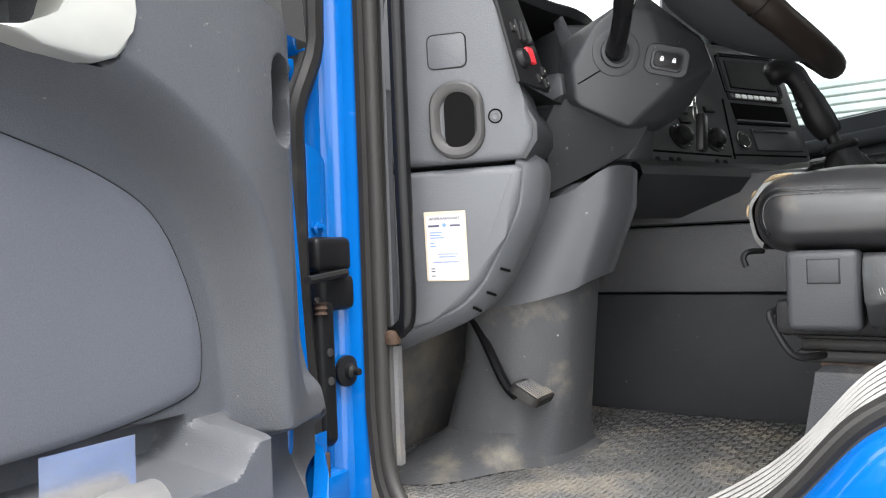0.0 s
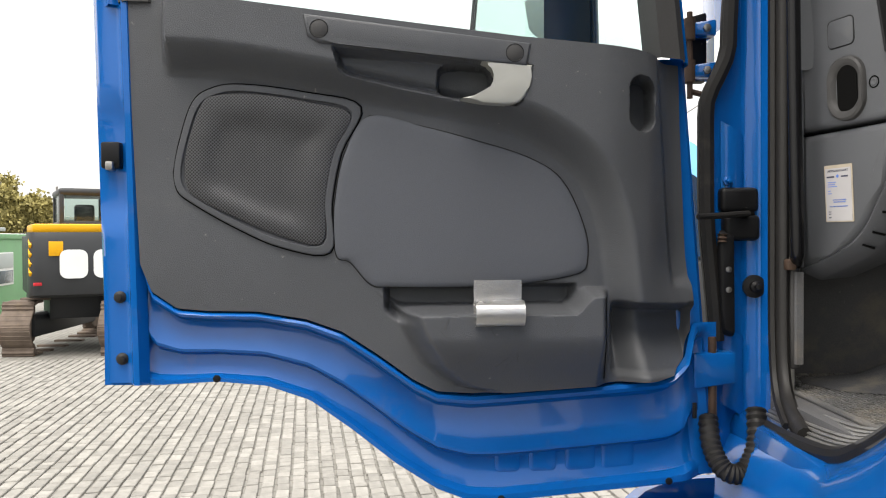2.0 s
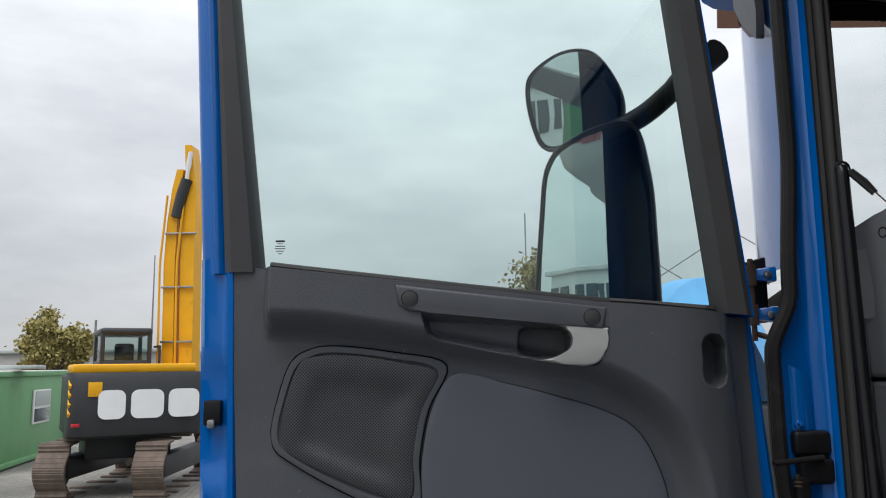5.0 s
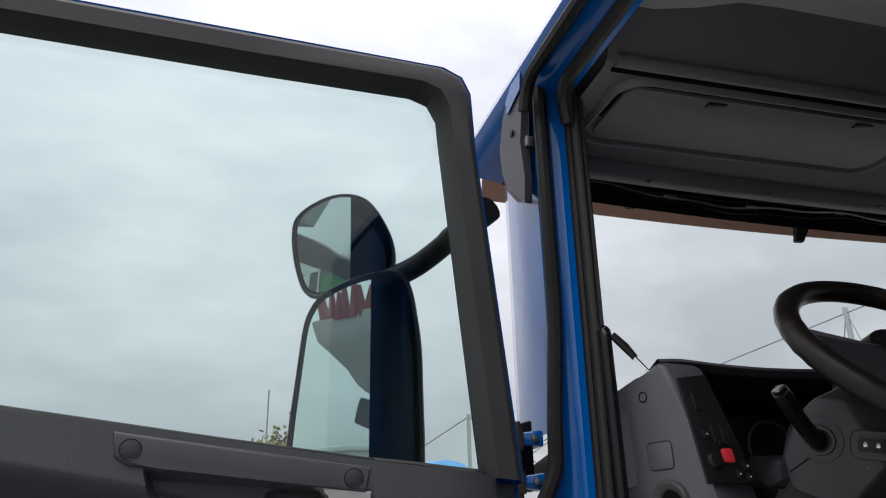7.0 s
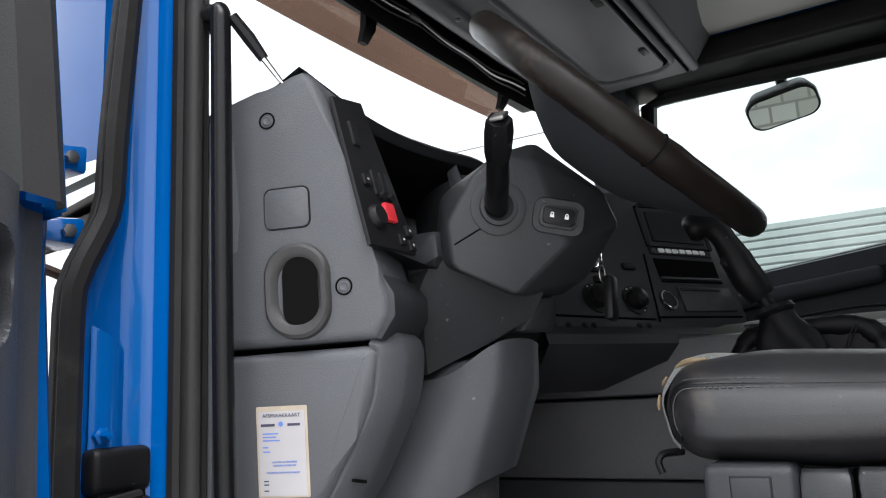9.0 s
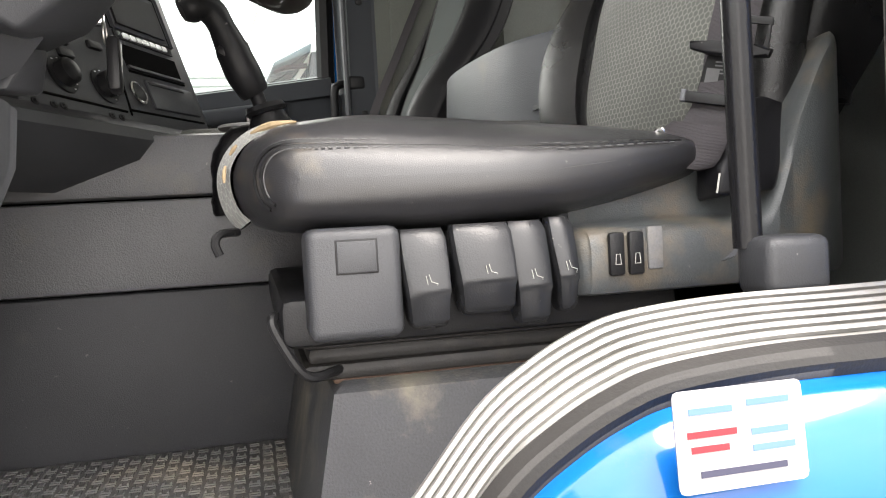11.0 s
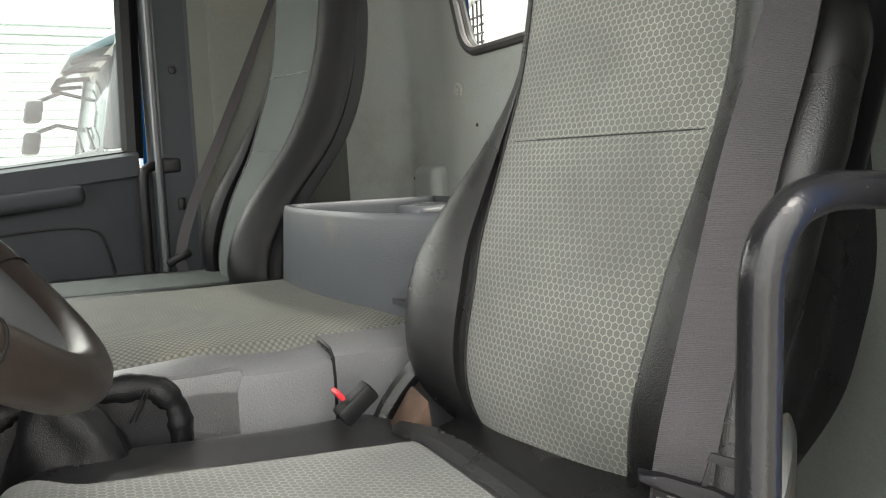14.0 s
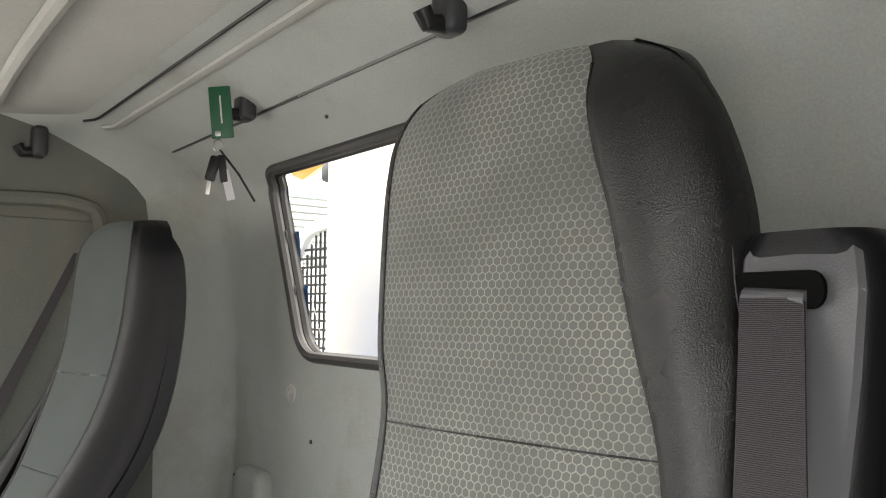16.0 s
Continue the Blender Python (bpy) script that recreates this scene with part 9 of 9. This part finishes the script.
def tree(at, height, spread, seed, name="tree", label="budding broad tree behind the yard"):
    rng = random.Random(seed)
    t = thing(name, at, label, "tree", "yard trees")
    base = Vector(at)
    bm = tube([base, base + Vector((0.1, 0, height * 0.3)), base + Vector((0, 0.1, height * 0.55))], [0.35, 0.25, 0.14], 8)
    tips = []
    for k in range(26):
        a, h0 = rng.uniform(0, 6.28), rng.uniform(0.22, 0.5) * height
        r, h1 = rng.uniform(0.3, 1.0) * spread, rng.uniform(0.45, 1.0) * height
        r *= math.sqrt(max(0.05, 1 - ((h1 / height - 0.6) / 0.45) ** 2))
        p0, p2 = base + Vector((0, 0, h0)), base + Vector((r * math.cos(a), r * math.sin(a), h1))
        p1 = p0.lerp(p2, 0.5) + Vector((0, 0, height * 0.07))
        tube(curve_points([p0, p1, p2], 3), [0.10, 0.08, 0.07, 0.06, 0.04, 0.03, 0.02], 5, bm=bm)
        tips.append((p1, p2))
    part("trunk", bm, out["bark"], t)
    verts, faces = [], []
    for p1, p2 in tips:
        for q in range(650):
            c = p1.lerp(p2, rng.uniform(0.35, 1.1)) + Vector((rng.gauss(0, 0.5), rng.gauss(0, 0.5), rng.gauss(0, 0.42))) * (spread / 4)
            s = rng.uniform(0.07, 0.16)
            u = Vector((rng.gauss(0, 1), rng.gauss(0, 1), rng.gauss(0, 1))).normalized() * s
            v = u.cross(Vector((rng.gauss(0, 1), rng.gauss(0, 1), rng.gauss(0, 1)))).normalized() * s * 0.7
            i = len(verts)
            verts += [tuple(c - u), tuple(c + v), tuple(c + u), tuple(c - v)]
            faces.append((i, i + 1, i + 2, i + 3))
    me = bpy.data.meshes.new("crown")
    me.from_pydata([tuple(Vector(v) - base) for v in verts], [], faces)
    me.materials.append(out["leaf"])
    cr = new("crown", me)
    cr.parent = t
    return t


tree((-25.7, 44.0, 0), 5.7, 2.0, 1)
tree((3.5, 38.0, 0), 8.0, 4.0, 4, label="pale green tree far past the pillar")
tree((-3.5, 44.0, 0), 6.0, 3.0, 5, label="pale green tree far past the pillar")
mast = thing("aerial_mast", (-18.5, 41.0, 0), "thin grey aerial mast in the distance", "mast")
part("mast_pole", tube([(-18.5, 41.0, 0), (-18.5, 41.0, 5.0), (-18.5, 41.0, 8.6)], [0.06, 0.05, 0.03], 6), M["steel"], mast)
lamp_post = thing("lamp_post", (-20.6, 39.0, 0), "grey lamp post by the fence", "lamp post")
part("post", tube([(-20.6, 39.0, 0), (-20.6, 39.0, 5.0)], 0.06, 6), M["steel"], lamp_post)
fence = thing("white_fence", (-16.0, 30.0, 0), "white slatted fence along the yard", "fence")
for k in range(60):
    part("slat", box((-19.0 + 0.25 * k, 30.0 + 0.1 * k, 0.8), (0.14, 0.04, 1.6), None, 0.01, 1), out["white"], fence, smooth=False)
for z in (0.4, 1.3):
    part("rail", tube([(-19.0, 30.06, z), (-4.2, 35.96, z)], 0.05, 6), out["white"], fence)
hall_far = thing("white_hall", (-28, 52, 0), "low white hall behind the trees", "building")
part("hall_wall", box((-36, 56, 1.8), (26, 10, 3.6), None, 0.05), out["concrete"], hall_far)
part("hall_roof", box((-36, 56, 3.7), (26.6, 10.6, 0.25), None, 0.05), out["clad"], hall_far)

# load and loader beyond the door
blue_truck = thing("covered_load", (2.1, 11.0, 0), "blue tarpaulin covered load beyond the door", "tarpaulin")
part("tarp", loft([[(2.1 + 0.9 * f * math.cos(a), 9.0 + y, 1.9 + h * math.sin(a)) for a in (math.pi * k / 16 for k in range(17))] for y, f, h in ((0, 0.7, 1.2), (0.3, 0.95, 1.65), (1.5, 1.0, 1.75), (3.5, 1.0, 1.7))], closed=False), out["sky_blue"], blue_truck)
part("load_bed", box((2.1, 10.8, 1.0), (1.9, 3.8, 2.0), None, 0.05), out["charcoal"], blue_truck)
yl = thing("small_loader", (0.6, 22.0, 0), "small yellow and red loader far down the yard", "loader")
part("loader_body", box((0.75, 22.0, 1.7), (1.0, 1.6, 1.5), None, 0.1), out["yellow"], yl)
part("loader_hood", box((1.3, 22.2, 1.5), (0.6, 1.2, 1.2), None, 0.1), out["red"], yl)
part("loader_wheel", lathe([(0.3, -0.2), (0.5, -0.12), (0.5, 0.12), (0.3, 0.2)], Matrix.Translation((0.7, 21.0, 0.5)) @ Matrix.Rotation(radians(90), 4, "X"), 18), M["rubber"], yl)

# white clad hall and stay masts beyond the passenger side
hall = thing("clad_hall", (30, 0, 0), "white ribbed hall with stay masts past the far window", "building")
part("hall_base", box((32.0, -2.0, 1.6), (6.0, 46.0, 3.2), None, 0.05), out["concrete"], hall)
for k in range(16):
    part("cladding_rib", box((29.0, -4.0, 3.3 + 0.30 * k), (0.10, 40.0, 0.25), None, 0.04, 1), out["clad"], hall)
part("hall_body", box((32.0, -4.0, 5.4), (5.9, 40.0, 4.6), None, 0.05), out["clad"], hall)
part("canopy", box((29.0, 17.6, 6.6), (3.0, 3.4, 0.5), None, 0.05), out["concrete"], hall)
part("canopy_leg", box((29.0, 18.6, 3.2), (0.5, 0.6, 6.4), None, 0.05), out["green"], hall)
for y in (-1.2, 9.9, 21.0, 32.1):
    part("stay_mast", tube([(30.5, y, 3.0), (30.5, y, 14.0)], 0.14, 8), out["clad"], hall)
    part("stay_cable", tube([(30.5, y, 13.8), (30.5, y - 2.2, 7.6)], 0.03, 5), M["steel"], hall)
    part("stay_cable", tube([(30.5, y, 13.8), (30.5, y + 2.2, 7.6)], 0.03, 5), M["steel"], hall)
part("ridge_cable", tube([(30.5, -5.0, 13.6), (30.5, 21, 13.9), (30.5, 50, 13.4)], 0.035, 5), M["steel"], hall)
hall_front = thing("stay_roof", (12, 60, 0), "row of slim stay masts with cables over a distant roof", "masts")
for x in (9.0, 19.0, 29.0):
    part("mast", tube([(x, 62, 0), (x, 62, 13.0)], 0.16, 8), out["clad"], hall_front)
    for dx in (-6, 6):
        part("cable", tube([(x, 62, 12.8), (x + dx, 62, 9.0)], 0.05, 5), M["steel"], hall_front)
part("thin_mast", tube([(2.8, 62, 0), (2.8, 62, 14.5)], 0.06, 6), M["steel"], hall_front)

# parked white truck beyond the passenger window
pt = thing("parked_truck", (7.0, -0.8, 0), "white truck parked alongside, sun visor and black mirrors", "truck")


def by_truck(u, n, z):
    """Along the parked cab's front from its near corner, out of the front, and up; the front leans back."""
    n -= 0.2 * max(0, z - 3.0)
    return (6.0 + 0.998 * u - 0.06 * n, 0.22 + 0.06 * u + 0.998 * n, z)


def truck_block(us, ns, zs, bevel=0.03):
    return hull([by_truck(u, n, z) for u in us for n in ns for z in zs], bevel)


part("truck_cab", truck_block((0.0, 2.3), (-2.1, 0.0), (1.0, 3.0), 0.08), out["white"], pt)
part("truck_roof", hull([by_truck(u, n, z) for u, n, z in ((0.03, 0.04, 3.68), (2.27, 0.04, 3.68), (0.03, -2.0, 3.68), (2.27, -2.0, 3.68), (0.06, 0.0, 3.9), (2.24, 0.0, 3.9), (0.15, -0.45, 4.35), (2.15, -0.45, 4.35), (0.15, -2.0, 4.4), (2.15, -2.0, 4.4))], 0.06), out["white"], pt)
part("back_wall", truck_block((0.02, 2.28), (-2.08, -1.2), (2.95, 3.72), 0.03), out["white"], pt)
part("truck_screen", truck_block((0.08, 2.22), (-0.05, 0.0), (2.98, 3.66), 0.02), out["winglass"], pt)
part("side_glass", truck_block((0.02, 0.06), (-1.15, -0.2), (2.98, 3.66), 0.01), out["winglass"], pt)
part("far_side_glass", truck_block((2.24, 2.28), (-1.15, -0.2), (2.98, 3.66), 0.01), out["winglass"], pt)
for u in (0.0, 2.2):
    part("windscreen_pillar", truck_block((u, u + 0.10), (-0.16, 0.012), (2.96, 3.72), 0.02), out["charcoal"], pt)
visor_t = part("sun_visor", hull([by_truck(u, n, z) for u in (-0.04, 2.34) for n, z in ((0.02, 3.70), (0.30, 3.58), (0.30, 3.62), (0.02, 3.78))], 0.012), out["winglass"], pt)
for u in (0.1, 0.8, 1.5, 2.2):
    part("visor_bracket", tube([by_truck(u, 0.02, 3.62), by_truck(u, 0.20, 3.60), by_truck(u + 0.05, 0.27, 3.58)], 0.022, 6), M["black"], visor_t)
for u, w in ((0.35, 0.55), (1.15, 0.5)):
    part("wiper", tube([by_truck(u, 0.03, 2.97), by_truck(u + 0.1, 0.05, 3.05), by_truck(u + w, 0.05, 3.16)], 0.014, 6), M["black"], pt)
part("cowl_strip", truck_block((0.0, 2.3), (0.0, 0.05), (2.86, 2.97), 0.015), out["charcoal"], pt)
for u, n, z in ((2.42, 0.32, 3.40), (2.48, 0.30, 3.10), (-0.16, 0.16, 2.72)):
    shell_t = part("mirror_shell", truck_block((u - 0.10, u + 0.10), (n, n + 0.16), (z - 0.11, z + 0.11), 0.04), M["black"], pt)
    part("mirror_arm", tube([by_truck(u, n + 0.05, z + 0.1), by_truck(u * 0.95, n * 0.6, z + 0.17), by_truck(min(max(u, 0.02), 2.25), 0.0, z + 0.12)], 0.022, 6), M["black"], shell_t)
part("grille", truck_block((0.3, 2.0), (0.0, 0.03), (1.4, 2.3), 0.02), out["charcoal"], pt)
part("truck_bumper", truck_block((-0.04, 2.34), (-0.5, 0.16), (0.4, 1.05), 0.06), out["charcoal"], pt)
part("truck_wheel", lathe([(0.3, -0.15), (0.5, -0.12), (0.5, 0.12), (0.3, 0.15)], Matrix.Translation(by_truck(0.2, -1.2, 0.5)) @ Matrix.Rotation(radians(90), 4, "Y"), 20), M["rubber"], pt)
part("truck_body", truck_block((0.0, 2.4), (-8.0, -2.5), (0.9, 3.5), 0.05), out["white"], pt)

# own truck behind the cab: guard mesh and crane column
deck = thing("truck_bed", (1.2, -3.0, 0), "crane column and white guard mesh behind the cab", "truck bed")
part("chassis", box((1.2, -3.2, 0.95), (0.95, 5.4, 0.35), None, 0.03), out["charcoal"], deck)
part("crane_column", box((2.16, -0.95, 2.6), (0.36, 0.24, 3.2), None, 0.05), out["crane"], deck, "pale crane column")
part("column_base", box((1.3, -0.9, 1.3), (1.6, 0.8, 0.5), None, 0.05), out["charcoal"], deck)
for k in range(19):
    part("guard_wire", tube([(2.40 + 0.036 * k, -1.12, 2.2), (2.40 + 0.036 * k, -1.12, 3.48 - 0.012 * max(k - 12, 0) ** 1.6)], 0.0055, 5), M["rubber"], deck)
for k in range(34):
    part("guard_wire", tube([(2.38, -1.12, 2.2 + 0.036 * k), (3.06, -1.12, 2.2 + 0.036 * k)], 0.0055, 5), M["rubber"], deck)
part("guard_frame", tube(curve_points([(3.09, -1.12, 2.0), (3.09, -1.12, 3.22), (3.02, -1.12, 3.40), (2.88, -1.12, 3.48), (2.38, -1.12, 3.50)], 4), 0.03, 8), out["white"], deck)
part("column_arm", tube([(2.1, -0.95, 3.80), (2.4, -0.95, 3.76), (3.0, -1.1, 3.74)], 0.06, 8), out["yellow"], deck)
part("work_lamp", box((2.42, -0.95, 3.62), (0.14, 0.10, 0.07), None, 0.02), M["dash_dark"], deck)
part("lamp_cable", tube(curve_points([(2.40, -0.95, 3.58), (2.36, -0.95, 3.5), (2.34, -0.95, 3.3)], 4), 0.008, 6), M["black"], deck)
for x in (0.35, 2.05):
    part("bed_wheel", lathe([(0.28, -0.15), (0.48, -0.13), (0.5, -0.08), (0.5, 0.08), (0.48, 0.13), (0.28, 0.15)], Matrix.Translation((x, -4.2, 0.5)) @ Matrix.Rotation(radians(90), 4, "Y"), 24), M["rubber"], deck)
part("rear_axle", box((1.2, -4.2, 0.55), (1.8, 0.16, 0.5), None, 0.03), out["charcoal"], deck)
part("bed_side", box((1.2, -3.6, 1.6), (2.5, 4.6, 0.9), None, 0.04), out["charcoal"], deck)

# machine and office behind the camera, caught in the mirrors
mach = thing("green_machine", (-4.6, -10.5, 0), "large green harvesting machine with red tines", "farm machine")
part("machine_body", loft([[(-4.4 + x, y, z) for y, z in ((-15.5, 1.0), (-9.9, 1.0), (-9.5, 2.2), (-10.1, 4.2), (-15.5, 4.4))] for x in (-1.4, -1.2, 1.2, 1.4)]), out["dark_green"], mach)
part("machine_stripe", box((-4.4, -9.62, 2.6), (2.7, 0.3, 0.16), Matrix.Rotation(radians(-8), 3, "Y"), 0.02), out["yellow"], mach)
part("conveyor", box((-5.9, -10.5, 4.6), (2.2, 0.9, 0.5), Matrix.Rotation(radians(22), 3, "Y"), 0.05), out["charcoal"], mach)
part("hopper", loft([[(-7.0 + x * f + 0.35 * (6.7 - z), -10.4 + y * f, z) for x, y in rounded(2.1, 1.8, 0.3, 3)] for z, f in ((5.35, 0.25), (6.2, 0.9), (6.35, 1.0), (6.75, 1.0))]), out["concrete"], mach, "weathered hopper head")
rng = random.Random(7)
for k in range(34):
    a = 2 * math.pi * k / 34
    p = Vector((-7.0 + 1.0 * math.cos(a), -10.4 + 0.85 * math.sin(a), 6.72))
    part("tine", tube([p, p + Vector((0.15 * math.cos(a) + rng.uniform(-0.1, 0.1), 0.15 * math.sin(a), rng.uniform(0.5, 0.95)))], [0.12, 0.04], 5), out["red"], mach)
for x in (-5.8, -3.0):
    part("wheel", lathe([(0.5, -0.3), (0.9, -0.25), (0.9, 0.25), (0.5, 0.3)], Matrix.Translation((x, -11.0, 0.9)) @ Matrix.Rotation(radians(90), 4, "Y"), 24), M["rubber"], mach)
behind = thing("yard_office", (-18.4, -40, 0), "white flat-roofed office with dark windows across the yard", "building")
part("office_wall", box((-18.4, -40, 3.8), (16, 10, 7.6), None, 0.05), out["white"], behind)
part("office_roof", box((-18.4, -40, 7.75), (16.6, 10.6, 0.3), None, 0.05), out["white"], behind)
for k in range(8):
    for z in (2.4, 5.9):
        wnd = part("window", box((-25.6 + 2.0 * k, -34.96, z), (1.5, 0.1, 1.9), None, 0.02), out["winglass"], behind)
        part("mullion", box((-25.6 + 2.0 * k, -34.88, z), (0.10, 0.06, 1.9), None, 0), out["white"], wnd, smooth=False)

# ---- pavers, last: the nearest as stones of their own, the rest joined ----
paving = thing("paving", (-2.5, 5.0, 0), "worn grey-beige concrete block paving", "paving", kind="structure")
stone = bmesh.new()
bmesh.ops.create_cube(stone, size=1.0)
bmesh.ops.transform(stone, matrix=Matrix.Diagonal((0.200, 0.114, 0.06, 1)), verts=stone.verts)
bmesh.ops.bevel(stone, geom=[e for e in stone.edges if e.verts[0].co.z > 0 and e.verts[1].co.z > 0], offset=0.006, segments=1, affect="EDGES")
stone_mesh = bpy.data.meshes.new("paver")
stone.to_mesh(stone_mesh)
stone.free()
stone_mesh.materials.append(out["paver"])
turn = Matrix.Rotation(radians(100.7), 4, "Z")
rng = random.Random(11)
verts, faces, singles = [], [], 0
for row in range(-32, 66):
    x, y = 1.0 + rng.uniform(0, 0.2), row * 0.140
    while x < 15.5:
        long, wide = rng.choice((0.10, 0.13, 0.17, 0.20, 0.20, 0.20, 0.23)), 0.114 * rng.uniform(0.93, 1.05)
        c = Vector((x + long / 2, y + rng.uniform(-0.004, 0.004), 0))
        x += long + rng.uniform(0.009, 0.016)
        p = turn @ c
        h = -0.012 + rng.uniform(-0.004, 0.004)
        if singles < 300 and -2.4 < p.x < 0.2 and 3.6 < p.y < 6.9:
            ob = new("paver", stone_mesh)
            ob.parent = paving
            ob.matrix_basis = world_matrix(paving).inverted() @ (Matrix.Translation((p.x, p.y, h)) @ turn @ Matrix.Rotation(rng.gauss(0, 0.012), 4, "Z") @ Matrix.Rotation(rng.gauss(0, 0.01), 4, "X") @ Matrix.Diagonal((long / 0.2, wide / 0.114, 1, 1)))
            singles += 1
            continue
        i = len(verts)
        tilt = rng.gauss(0, 0.01)
        for shrink, z in ((0.0, -0.03), (0.0, 0.024), (0.006, 0.030)):
            for sx, sy in ((-1, -1), (1, -1), (1, 1), (-1, 1)):
                dx = sx * (long / 2 - shrink)
                verts.append(tuple(turn @ Vector((c.x + dx, c.y + sy * (wide / 2 - shrink), h + z + dx * tilt))))
        for a, b in ((0, 4), (4, 8)):
            for k in range(4):
                faces.append((i + a + k, i + a + (k + 1) % 4, i + b + (k + 1) % 4, i + b + k))
        faces.append((i + 8, i + 9, i + 10, i + 11))
me = bpy.data.meshes.new("paver_field")
base = Vector(world_matrix(paving).translation)
me.from_pydata([tuple(Vector(v) - base) for v in verts], [], faces)
stones_mat = out["paver"].copy()
stones_mat.name = "worn_paver_field"
sn, sl = stones_mat.node_tree.nodes, stones_mat.node_tree.links
geo_n = sn.new("ShaderNodeNewGeometry")
for nd in list(sn):
    if nd.type == "OBJECT_INFO":
        for lk in list(nd.outputs["Random"].links):
            sl.new(geo_n.outputs["Random Per Island"], lk.to_socket)
        sn.remove(nd)
me.materials.append(stones_mat)
field = new("paver_field", me)
field.parent = paving
tagged(field, kind="stuff")
